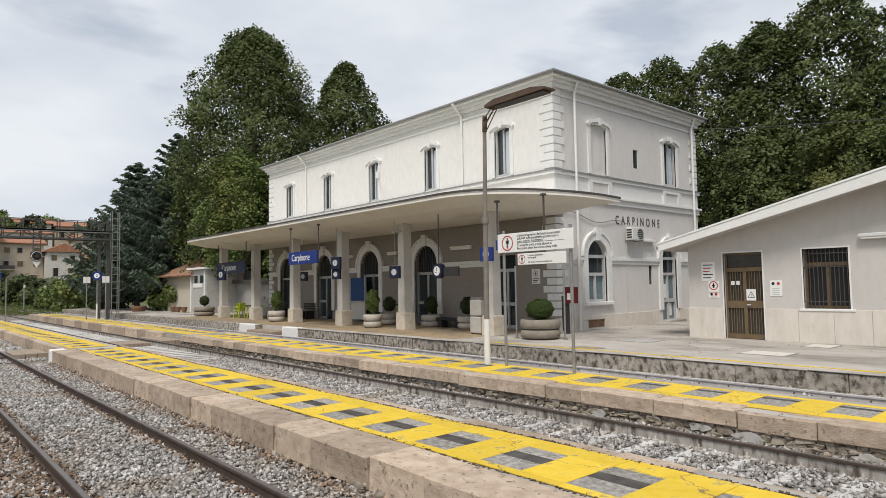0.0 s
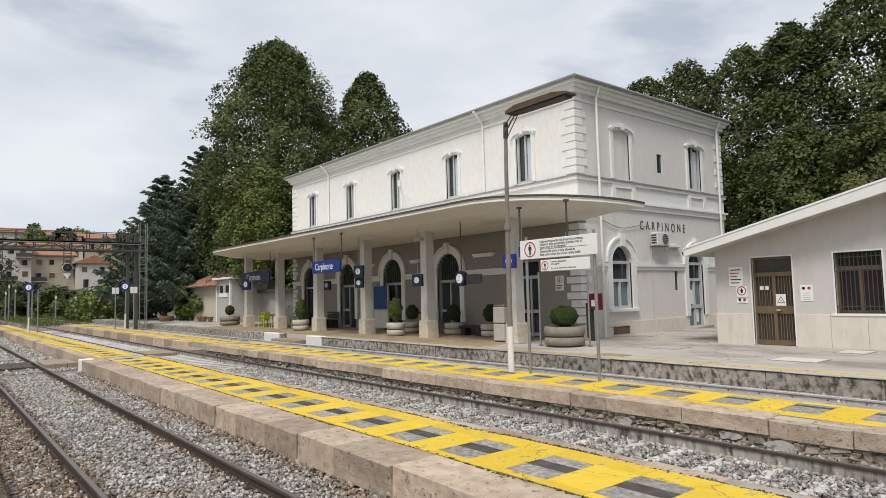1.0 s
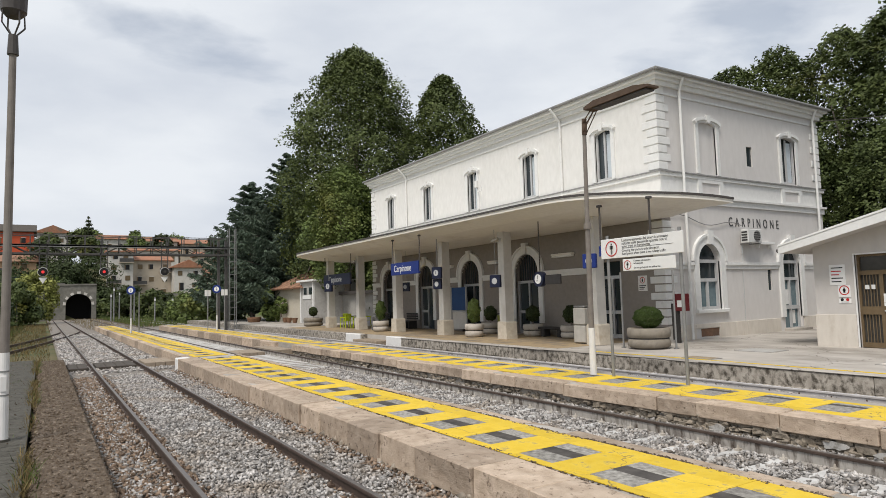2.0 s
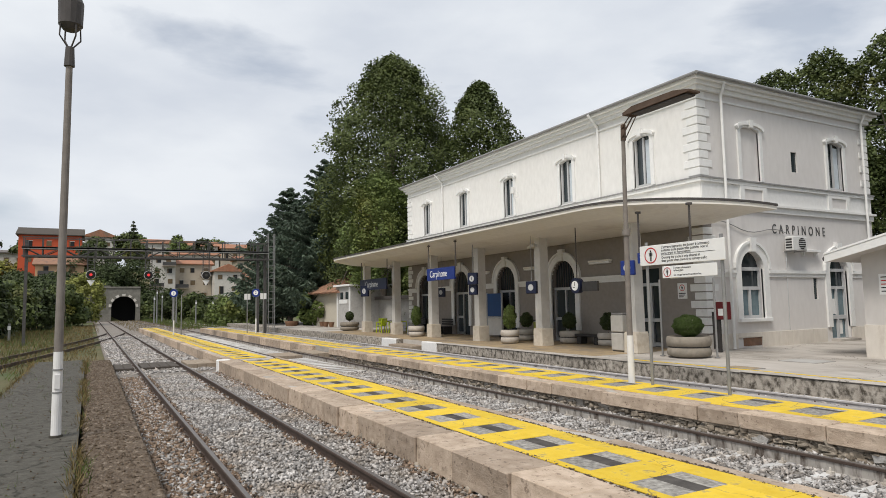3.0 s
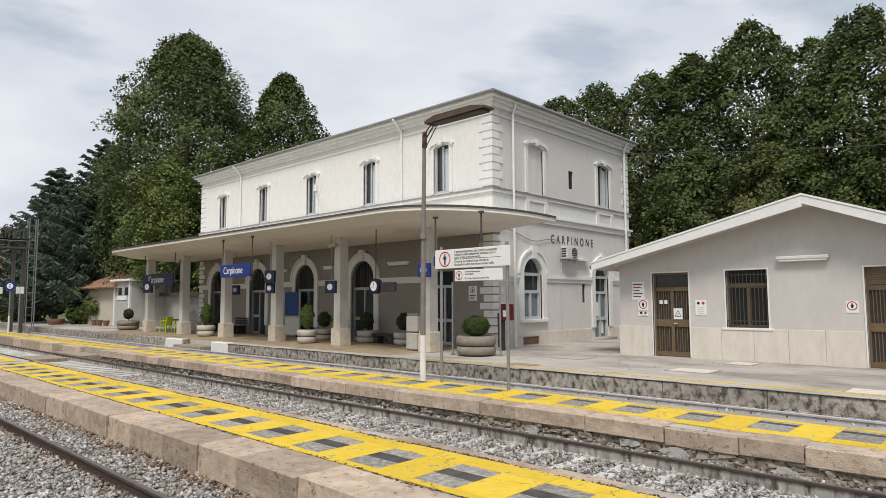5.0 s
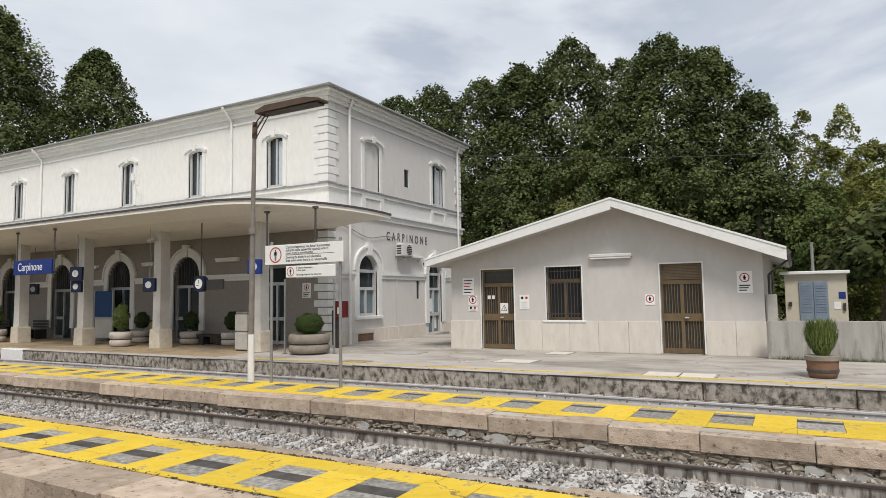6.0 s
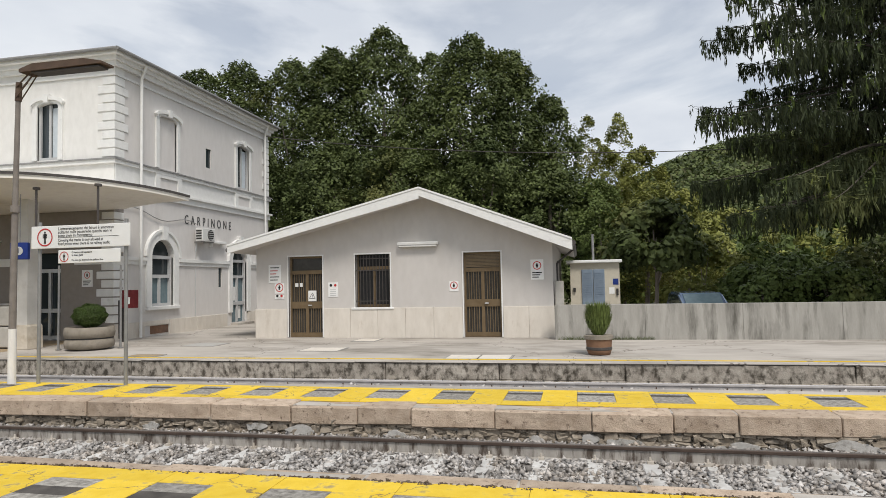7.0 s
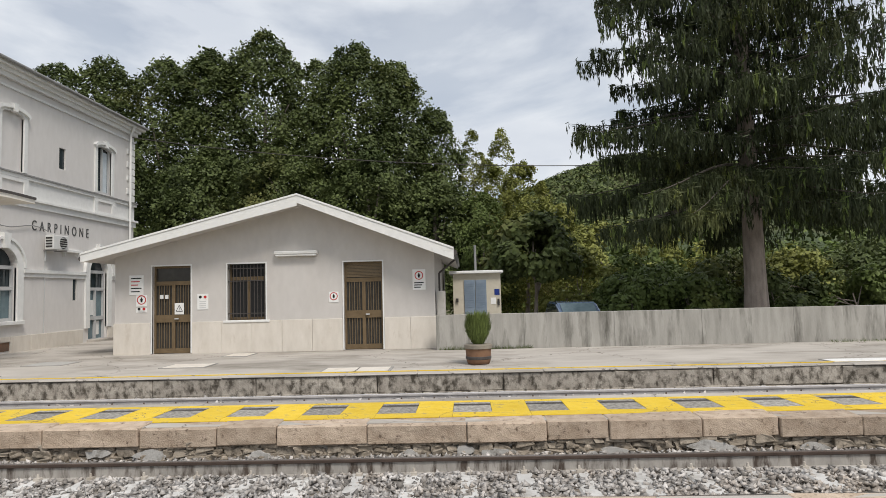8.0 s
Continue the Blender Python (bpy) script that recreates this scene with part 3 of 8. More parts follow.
# ---- ground ----
def ground_height(x, y):
    z = -0.28
    if x < -142:
        s = min(1.0, (-142 - x) / 90)
        z += 16.0 * s * s * (3 - 2 * s)
        if y < 2:
            z += 4.5 * min(1.0, (-142 - x) / 8) * (1 - s)
    if y > 60:
        s = min(1.0, (y - 60) / 200)
        z += 10 * s
    if y < -25:
        z += min(6.0, (-25 - y) * 0.12)
    return z


def build_ground():
    xs = [-2500, -1200, -700, -420, -300, -250, -220, -200] + list(range(-195, -100, 5)) + list(range(-95, 105, 25)) + [150, 300, 700, 2500]
    ys = [-2500, -900, -300, -120, -60, -40, -25, -16, -10, -5, -2, 1, 4, 7, 10, 13, 18, 24, 32, 45, 60, 80, 110, 150, 200, 260, 400, 900, 2500]
    v = [(x, y, ground_height(x, y) + 0.25 * noise.noise(Vector((x * 0.03, y * 0.05, 0))) * (abs(y - 6) > 25)) for x in xs for y in ys]
    k = len(ys)
    f = [(i * k + j, (i + 1) * k + j, (i + 1) * k + j + 1, i * k + j + 1) for i in range(len(xs) - 1) for j in range(k - 1)]
    ob = put_mesh("ground", v, f, M["grass"])
    tagged(ob, "dry grassy ground with weeds reaching the horizon", "ground", kind="structure")


build_ground()

bed = part("track_bed", bx(-142, XR, -0.9, PMA + 0.05, -0.27, -0.15), M["bed"])
tagged(bed, "pale grey stone ballast bed under the tracks", "ballast", kind="structure")


# ---- tracks ----
def rail_profile(h=0.16):
    w = 0.035
    return [(-0.07, -h), (0.07, -h), (0.07, -h + 0.015), (0.012, -h + 0.035), (0.012, -0.045), (w, -0.035), (w, -0.008), (w - 0.008, 0.0), (-w + 0.008, 0.0), (-w, -0.008), (-w, -0.035), (-0.012, -0.045), (-0.012, -h + 0.035), (-0.07, -h + 0.015)]


def rail_mesh(x0, x1, side_mat, h=0.16):
    bm = bmesh.new()
    prism(bm, rail_profile(h), lambda u, d, z: (d, u, z), x0, x1)
    me = mesh_of(bm, "rail", M[side_mat])
    me.materials.append(M["railtop" if side_mat == "railw" else "railtopd"])
    me.materials.append(M["railw" if side_mat == "railw" else "rail"])
    for p in me.polygons:
        if -0.05 < p.center.z < -0.001 and len(p.vertices) == 4:
            p.material_index = 2
        if p.normal.z > 0.95 and p.center.z > -0.01:
            p.material_index = 1
    return me


rail_me = {k: rail_mesh(-140, XR, m, h) for k, m, h in ((3, "rail", 0.16), (2, "railb", 0.195), (1, "railw", 0.16))}
sleeper_bm = bx(-0.105, 0.105, -1.2, 1.2, -0.30, -0.155, bevel=0.02)
sleeper_me = mesh_of(sleeper_bm, "sleeper", M["sleeper"])
clip_bm = bmesh.new()
box(clip_bm, -0.06, 0.06, -0.12, 0.12, -0.155, -0.135)
for s in (-1, 1):
    rod(clip_bm, (0, s * 0.10, -0.15), (0, s * 0.10, -0.055), 0.026, 0.012, 6)
    box(clip_bm, -0.035, 0.035, s * 0.10 - 0.035, s * 0.10 + 0.035, -0.135, -0.10)
clip_me = mesh_of(clip_bm, "fastening", M["rust"])
clip_pale = clip_me.copy()
clip_pale.materials[0] = M["planterw"]
for k, (ya, yb) in RAILS.items():
    tr = thing("railway_track", (0, 0, 0), {3: "rusty rails on half-buried sleepers in pale ballast", 2: "brown rails on white concrete sleepers in grey ballast", 1: "worn bright rails beside the station platform"}[k], "track", "station tracks", kind="structure")
    tr["kind"] = "structure"
    for y in (ya, yb):
        place(part("rail", rail_me[k], None, tr), 0, y, 0.035 if k == 2 else 0.0)
    x = -60.0 if k != 2 else -60.0
    while x < 16:
        s = part("sleeper", sleeper_me, None, tr)
        place(s, x, (ya + yb) / 2, 0.026 if k == 2 else (-0.02 if k == 1 else -0.012))
        if x > -22:
            for y in (ya, yb):
                place(part("fastening", clip_pale if k == 2 else clip_me, None, tr), x, y, 0)
        x += 0.62

# switch to the siding beyond the low platform
siding = thing("siding_track", (0, 0, 0), "rusty overgrown siding rails curving off through weeds", "track", kind="structure")
for off in (0.0, 1.5):
    bm = bmesh.new()
    prev = None
    for i in range(15):
        u = i / 14
        x = -66 + 50 * u
        y = -0.2 + off - 9.0 * u ** 1.25
        cur = [bm.verts.new((x, y + a, b - 0.04)) for a, b in ((-0.035, 0), (0.035, 0), (0.05, -0.15), (-0.05, -0.15))]
        if prev:
            for j in range(4):
                bm.faces.new((prev[j], prev[(j + 1) % 4], cur[(j + 1) % 4], cur[j]))
        prev = cur
    part("rail", bm, M["rail"], siding)


# ---- platforms ----
def platform(name, x0, x1, y0, y1, z, material, label):
    ob = part(name, bx(x0, x1, y0, y1, -0.3, z - 0.012), material)
    return tagged(ob, label, "platform", kind="structure")


plat2 = platform("platform_island", -23.2, 40, P2A + 0.10, P2B - 0.02, Z2, M["paving"], "low island platform with worn concrete core")
plat2b = platform("platform_island_far", -70, -23.2, P2A + 0.45, P2B - 0.1, Z2 - 0.02, M["paving"], "far stretch of the low island platform")
plat1 = platform("platform_middle", -26.0, 40, P1A + 0.10, P1B, Z1, M["paving"], "low middle platform with worn concrete core")
plat1b = platform("platform_middle_far", -62, -26.0, P1A + 0.25, P1B - 0.1, Z1 - 0.02, M["paving"], "far stretch of the low middle platform")
platm = platform("platform_main", -26.6, 60, PMA + 0.12, 17.05, ZM, M["paving"], "main platform of worn pale paving")
platmb = platform("platform_main_far", -75, -26.6, PMA + 0.35, 22, ZM - 0.01, M["paving"], "far end of the main platform")
platms = platform("platform_forecourt", -26.6, 0, 17.05, 40, ZM - 0.003, M["paving"], "paved yard beside the station house")
yard = platform("yard", -0.0, 60, 17.35, 40, ZM - 0.25, M["concrete"], "asphalt yard behind the wall")
plat3 = platform("platform_outer", -27.5, 20, -3.2, -1.65, 0.22, M["oldcon"], "cracked grey concrete outer platform")
strip = part("platform_outer_edge", bx(-27.5, 20, -1.6, -0.82, -0.3, 0.17, bevel=0.03), M["earth"])
tagged(strip, "crumbling brown edge strip of the outer platform", "platform", kind="structure")

# crossing boards
for (xa, xb, y0, y1, z) in ((-27.6, -25.4, -0.75, -0.12, -0.03), (-27.6, -25.4, 0.12, 1.38, -0.03), (-27.2, -25.2, 1.62, P2A + 0.3, 0.02), (-29.0, -27.0, P2B, 4.95, 0.02), (-29.0, -27.0, 5.18, 6.44, -0.02), (-29.6, -26.4, 6.68, P1A + 0.2, 0.06), (-29.5, -27.2, P1B - 0.05, 9.81, 0.05), (-29.5, -27.2, 10.03, 11.31, -0.02), (-29.5, -26.9, 11.53, PMA + 0.4, 0.1)):
    cr = thing("track_crossing", (0, 0, 0), "dark timber boards of the foot crossing between rails", "crossing", "crossing boards", kind="structure")
    n = max(1, round((y1 - y0) / 0.3))
    for i in range(n):
        a = y0 + (y1 - y0) * i / n
        part("board", bx(xa, xb, a + 0.008, a + (y1 - y0) / n - 0.008, -0.2, z, bevel=0.01), M["timber" if y1 < 2 else "weathered"], cr)


# ---- station house ----
XS, YW, XA, YB = -14.7, 16.7, -37.7, 27.25
ZE, ZBAND, ZCORN = 9.62, 6.22, 5.45
front = lambda u, d, z: (u, YW + d, z)
side = lambda u, d, z: (XS - d, u, z)
back = lambda u, d, z: (u, YB - d, z)
left = lambda u, d, z: (XA + d, u, z)
AXES = [-17.25 - 4.42 * i for i in range(5)]
SIDE_AXES = [19.45, 24.85]
UWS = 0.53
house = thing("station_house", (0, 0, 0), "two-storey white and grey station house with quoins and canopy", "station building")
WT = 0.45
UW = 0.42
up_front = [(x - UW, x + UW, 6.32, 8.12, 0.14) for x in AXES]
up_side = [(SIDE_AXES[0] - UWS, SIDE_AXES[0] + UWS, 6.32, 8.12, 0.14), (SIDE_AXES[1] - UWS, SIDE_AXES[1] + UWS, 6.32, 8.12, 0.14), (21.93, 22.31, 6.83, 7.62, 0)]
AR = 0.80
GAX = [AXES[0]] + [x - 0.45 for x in AXES[1:]]
gf_front = [(x - AR, x + AR, ZM, 3.05, AR) for x in GAX]
gf_front[0] = (AXES[0] - 0.55, AXES[0] + 0.55, ZM, 3.2, 0)
GW, GD, GH = 19.15, 24.5, 0.63
gf_side = [(GW - GH, GW + GH, 1.32, 3.08, GH), (GD - GH, GD + GH, ZM, 3.05, GH), (22.85, 23.12, 1.95, 2.75, 0)]
part("wall", wall_panel(bmesh.new(), XA, XS, ZCORN, ZE, up_front, front, 0, WT), M["white"], house, "white rendered upper front wall with patched damp marks")
part("wall", wall_panel(bmesh.new(), XA, XS, ZM - 0.3, ZCORN, gf_front, front, 0, WT), M["under"], house, "beige-grey ground-floor front wall, canopy shade in its colour")
part("wall", wall_panel(bmesh.new(), YW + WT, YB, ZCORN, ZE, up_side, side, 0, WT), M["grey"], house, "pale grey upper side wall")
part("wall", wall_panel(bmesh.new(), YW + WT, YB, ZM - 0.3, ZCORN, gf_side, side, 0, WT), M["grey"], house, "pale grey ground-floor side wall")
part("wall", wall_panel(bmesh.new(), XA, XS - WT, ZM - 0.3, ZE, [], back, 0, WT), M["white"], house)
part("wall", wall_panel(bmesh.new(), YW + WT, YB - WT, ZM - 0.3, ZE, [], left, 0, WT), M["white"], house)
# a solid black box stands in for the unlit rooms
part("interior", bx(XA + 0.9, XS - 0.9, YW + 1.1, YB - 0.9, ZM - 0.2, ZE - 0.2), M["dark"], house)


def course(z0, z1, proud, material, name="cornice", faces="fs"):
    bm = bmesh.new()
    box(bm, XA - proud, XS + proud, YW - proud, YW + 0.01, z0, z1)
    part(name, bm, material, house)
    bm = bmesh.new()
    box(bm, XS - 0.01, XS + proud, YW + 0.012, YB + proud, z0, z1)
    part(name, bm, material, house)


course(ZBAND - 0.14, ZBAND, 0.10, M["trim"], "string_course")
course(ZBAND - 0.02, ZBAND + 0.03, 0.14, M["leadgrey"], "sill_flashing")
course(ZCORN - 0.30, ZCORN - 0.08, 0.07, M["trim"], "string_course")
course(ZCORN - 0.08, ZCORN + 0.0, 0.15, M["trim"], "string_course")
course(ZE - 0.62, ZE - 0.55, 0.05, M["trim"], "cornice")
course(ZE - 0.32, ZE - 0.16, 0.12, M["trim"], "cornice")
course(ZE - 0.16, ZE - 0.02, 0.22, M["trim"], "cornice")
course(ZE - 0.02, ZE + 0.08, 0.36, M["trim"], "cornice")
# white frieze panels of the side between the floors
part("frieze", bx(XS + 0.003, XS + 0.03, YW + 0.02, YB, ZCORN + 0.0, ZBAND - 0.14), M["trim"], house)
# roof, low hipped, with gutter
bm = bmesh.new()
o = 0.42
e0 = [(XA - o, YW - o), (XS + o, YW - o), (XS + o, YB + o), (XA - o, YB + o)]
r0 = [(XA + 5.2, (YW + YB) / 2), (XS - 5.2, (YW + YB) / 2)]
ev = [bm.verts.new((x, y, ZE + 0.14)) for x, y in e0]
eb = [bm.verts.new((x, y, ZE + 0.08)) for x, y in e0]
rv = [bm.verts.new((x, y, ZE + 1.55)) for x, y in r0]
for f in ((ev[0], ev[1], rv[1], rv[0]), (ev[1], ev[2], rv[1]), (ev[2], ev[3], rv[0], rv[1]), (ev[3], ev[0], rv[0])):
    bm.faces.new(f)
for i in range(4):
    bm.faces.new((eb[i], eb[(i + 1) % 4], ev[(i + 1) % 4], ev[i]))
bm.faces.new(eb[::-1])
part("roof", bm, M["rooft"], house, "low grey-brown hipped roof")
for a, b in ((e0[0], e0[1]), (e0[1], e0[2])):
    bm = bmesh.new()
    rod(bm, (*a, ZE + 0.11), (*b, ZE + 0.11), 0.06, seg=10)
    part("gutter", bm, M["leadgrey"], house)
for x, y in ((-19.55, YW - 0.07), (-32.9, YW - 0.07)):
    part("downpipe", rod(rod(bmesh.new(), (x, y, 5.0), (x, y, ZE - 0.45), 0.05), (x, y, ZE - 0.45), (x, y - 0.5, ZE + 0.02), 0.05), M["trim"], house)
for y in (17.8, 26.65):
    bm = rod(bmesh.new(), (XS + 0.17, y, ZM), (XS + 0.17, y, ZE - 0.45), 0.05)
    rod(bm, (XS + 0.17, y, ZE - 0.45), (XS + 0.36, y, ZE + 0.02), 0.05)
    part("downpipe", bm, M["trim"], house)
# plinth of the side, in slabs
y = YW + 0.02
widths = [0.9, 0.55, 1.35, 1.0, 0.75, 1.3, 0.9]
for w in widths:
    if y + w < GD - 0.62:
        if not (18.4 < y + w / 2 < 19.6):
            part("plinth_slab", bx(XS + 0.002, XS + 0.05, y + 0.006, y + w - 0.006, ZM - 0.1, 0.82, bevel=0.006), M["plinth"], house)
        else:
            part("plinth_slab", bx(XS + 0.002, XS + 0.05, y + 0.006, y + w - 0.006, 0.66, 0.82, bevel=0.006), M["plinth"], house)
            part("cellar_vent", bx(XS - 0.02, XS + 0.012, 18.5, 19.5, 0.36, 0.64), M["tile"], house, "rusty brown cellar vent")
    y += w
for a, b in ((25.2, 26.2), (26.2, YB + 0.03)):
    part("plinth_slab", bx(XS + 0.002, XS + 0.05, a + 0.006, b - 0.006, ZM - 0.1, 0.82, bevel=0.006), M["plinth"], house)
# quoins on the corners
for cx, cy, sx, sy, full in ((XS, YW, 1, -1, True), (XS, YB, 1, 1, True), (XA, YW, -1, -1, False)):
    for z0, z1 in ((ZBAND + 0.06, ZE - 0.64), (0.85, 2.85), (3.15, 4.5)):
        n = round((z1 - z0) / 0.30)
        for i in range(n):
            a, b = z0 + (z1 - z0) * i / n, z0 + (z1 - z0) * (i + 1) / n
            lw = 0.62 if i % 2 else 0.44
            bm = bmesh.new()
            g = 0.02
            if full:
                box(bm, cx - lw, cx + 0.035, min(cy + sy * 0.035, cy - sy * lw), max(cy + sy * 0.035, cy - sy * lw), a + g, b - g, bevel=0.012)
            else:
                box(bm, cx - 0.035, cx + lw, cy - 0.035, cy + lw, a + g, b - g, bevel=0.012)
            part("quoin", bm, M["trim"], house)


def upper_window(u, mapping, blind=False, shut=True, hw=UW):
    w = thing("window", (0, 0, 0))
    w.parent = house
    if blind:
        part("blind_panel", prism(bmesh.new(), [(u - hw, 6.32)] + [(u + hw, 6.32)] + arch_pts(u - hw, u + hw, 8.12, 0.14)[::-1], mapping, 0.06, 0.16), M["grey"], w, "walled-up grey window panel")
    else:
        bm = bmesh.new()
        for a, b in ((u - hw, u - hw + 0.07), (u + hw - 0.07, u + hw), (u - 0.04, u + 0.04)):
            prism(bm, [(a, 6.32), (b, 6.32), (b, 8.2), (a, 8.2)], mapping, 0.07, 0.13)
        prism(bm, [(u - hw, 6.32), (u + hw, 6.32), (u + hw, 6.42), (u - hw, 6.42)], mapping, 0.075, 0.135)
        part("frame", bm, M["frame"], w)
        part("pane", prism(bmesh.new(), [(u - hw, 6.32), (u + hw, 6.32), (u + hw, 8.25), (u - hw, 8.25)], mapping, 0.15, 0.17), M["glass"], w)
        if shut:
            part("curtain", prism(bmesh.new(), [(u + 0.07, 6.42), (u + hw - 0.11, 6.42), (u + hw - 0.11, 8.1), (u + 0.07, 8.1)], mapping, 0.12, 0.146), M["curtain"], w, "pale half-drawn blind")
    bm = arch_ring(bmesh.new(), u - hw, u + hw, 6.30, 8.12, 0.14, 0.17, mapping, -0.06, 0.05)
    part("surround", bm, M["trim"], w)
    hood = arch_pts(u - hw - 0.24, u + hw + 0.24, 8.24, 0.22)
    low = arch_pts(u - hw - 0.18, u + hw + 0.18, 8.14, 0.20)
    bm = bmesh.new()
    for i in range(12):
        prism(bm, [low[i], low[i + 1], hood[i + 1], hood[i]], mapping, -0.13, 0.0)
    part("hood_mould", bm, M["trim"], w)
    part("keystone", prism(bmesh.new(), [(u - 0.08, 8.24), (u + 0.08, 8.24), (u + 0.11, 8.52), (u - 0.11, 8.52)], mapping, -0.16, 0.0), M["trim"], w)


for u in AXES:
    upper_window(u, front)
for u in SIDE_AXES:
    upper_window(u, side, blind=u < 20, hw=UWS)
    bm = bmesh.new()
    for a, b, c, d in ((u - 0.75, u + 0.75, 5.95, 6.1), (u - 0.75, u + 0.75, 5.42, 5.55), (u - 0.75, u - 0.52, 5.55, 5.95), (u + 0.52, u + 0.75, 5.55, 5.95)):
        prism(bm, [(a, c), (b, c), (b, d), (a, d)], side, -0.09, 0.01)
    part("apron_panel", bm, M["trim"], house)
    part("apron_field", prism(bmesh.new(), [(u - 0.52, 5.55), (u + 0.52, 5.55), (u + 0.52, 5.95), (u - 0.52, 5.95)], side, -0.045, 0.01), M["grey"], house)
slot = part("slot_window", prism(bmesh.new(), [(21.93, 6.83), (22.31, 6.83), (22.31, 7.62), (21.93, 7.62)], side, 0.06, 0.09), M["glass"], house)
part("slot_window", prism(bmesh.new(), [(22.85, 1.95), (23.12, 1.95), (23.12, 2.75), (22.85, 2.75)], side, 0.06, 0.09), M["glass"], house)

# arched trims and imposts of the ground floor
def impost(u0, u1, mapping):
    bm = bmesh.new()
    prism(bm, [(u0, 2.78), (u1, 2.78), (u1, 2.92), (u0, 2.92)], mapping, -0.05, 0.0)
    prism(bm, [(u0, 2.92), (u1, 2.92), (u1, 3.04), (u0, 3.04)], mapping, -0.10, 0.0)
    part("impost_band", bm, M["trim"], house)


edges = [XA]
for x in sorted(GAX):
    edges += [x - AR - 0.3, x + AR + 0.3]
edges.append(XS)
for a, b in zip(edges[::2], edges[1::2]):
    impost(a, b, front)
for a, b in ((YW, GW - 0.92), (GW + 0.92, GD - 0.92), (GD + 0.92, YB)):
    impost(a, b, side)


def arch_trim(u, half, z0, zs, rise, mapping, w=0.28):
    bm = arch_ring(bmesh.new(), u - half, u + half, z0, zs, rise, w, mapping, -0.07, 0.06)
    part("arch_surround", bm, M["trim"], house)
    bm = arch_ring(bmesh.new(), u - half - w, u + half + w, zs, zs, rise + w, 0.09, mapping, -0.12, 0.0, legs=False)
    part("arch_hood", bm, M["trim"], house)
    t = zs + rise
    part("keystone", prism(bmesh.new(), [(u - 0.11, t - 0.02), (u + 0.11, t - 0.02), (u + 0.16, t + w + 0.2), (u - 0.16, t + w + 0.2)], mapping, -0.17, 0.0), M["trim"], house)


for x in GAX[1:]:
    arch_trim(x, AR, ZM + 0.5, 3.05, AR, front)
arch_trim(GW, GH, 1.32, 3.08, GH, side)
arch_trim(GD, GH, 0.85, 3.05, GH, side)
part("sill", bx(XS - 0.05, XS + 0.14, GW - 0.9, GW + 0.9, 1.2, 1.32, bevel=0.01), M["trim"], house)
part("door_step", bx(XS - 0.05, XS + 0.35, GD - 0.72, GD + 0.72, ZM - 0.1, ZM + 0.09, bevel=0.015), M["paving"], house)


def side_glazing(u, z0, name, half=0.63):
    d = thing(name)
    d.parent = house
    bm = bmesh.new()
    for a, b, c, e in ((u - half, u - half + 0.08, z0, 3.1), (u + half - 0.08, u + half, z0, 3.1), (u - 0.045, u + 0.045, z0, 2.35), (u - half, u + half, 2.33, 2.45), (u - half, u + half, 3.02, 3.14), (u - half, u + half, z0, z0 + 0.1)):
        off = 0.003 if b - a > half else 0.0
        prism(bm, [(a, c), (b, c), (b, e), (a, e)], side, 0.09 - off, 0.17 + off)
    if name == "door":
        prism(bm, [(u - half, 1.15), (u + half, 1.15), (u + half, 1.3), (u - half, 1.3)], side, 0.087, 0.173)
    part("frame", bm, M["frame"], d)
    part("pane", prism(bmesh.new(), [(u - half, z0), (u + half, z0), (u + half, 2.38), (u - half, 2.38)], side, 0.18, 0.20), M["bluepane"], d)
    part("pane", prism(bmesh.new(), [(u - half, 2.42)] + [(u + half, 2.42)] + arch_pts(u - half, u + half, 3.08, half)[::-1], side, 0.19, 0.21), M["glass"], d)
    if name == "door":
        part("poster", prism(bmesh.new(), [(u - 0.36, 1.34), (u - 0.02, 1.34), (u - 0.02, 1.95), (u - 0.36, 1.95)], side, 0.165, 0.178), M["signw"], d)
        part("poster", prism(bmesh.new(), [(u + 0.06, 0.55), (u + 0.38, 0.55), (u + 0.38, 1.1), (u + 0.06, 1.1)], side, 0.165, 0.178), M["signw"], d)


side_glazing(GW, 1.32, "window")
side_glazing(GD, ZM, "door")


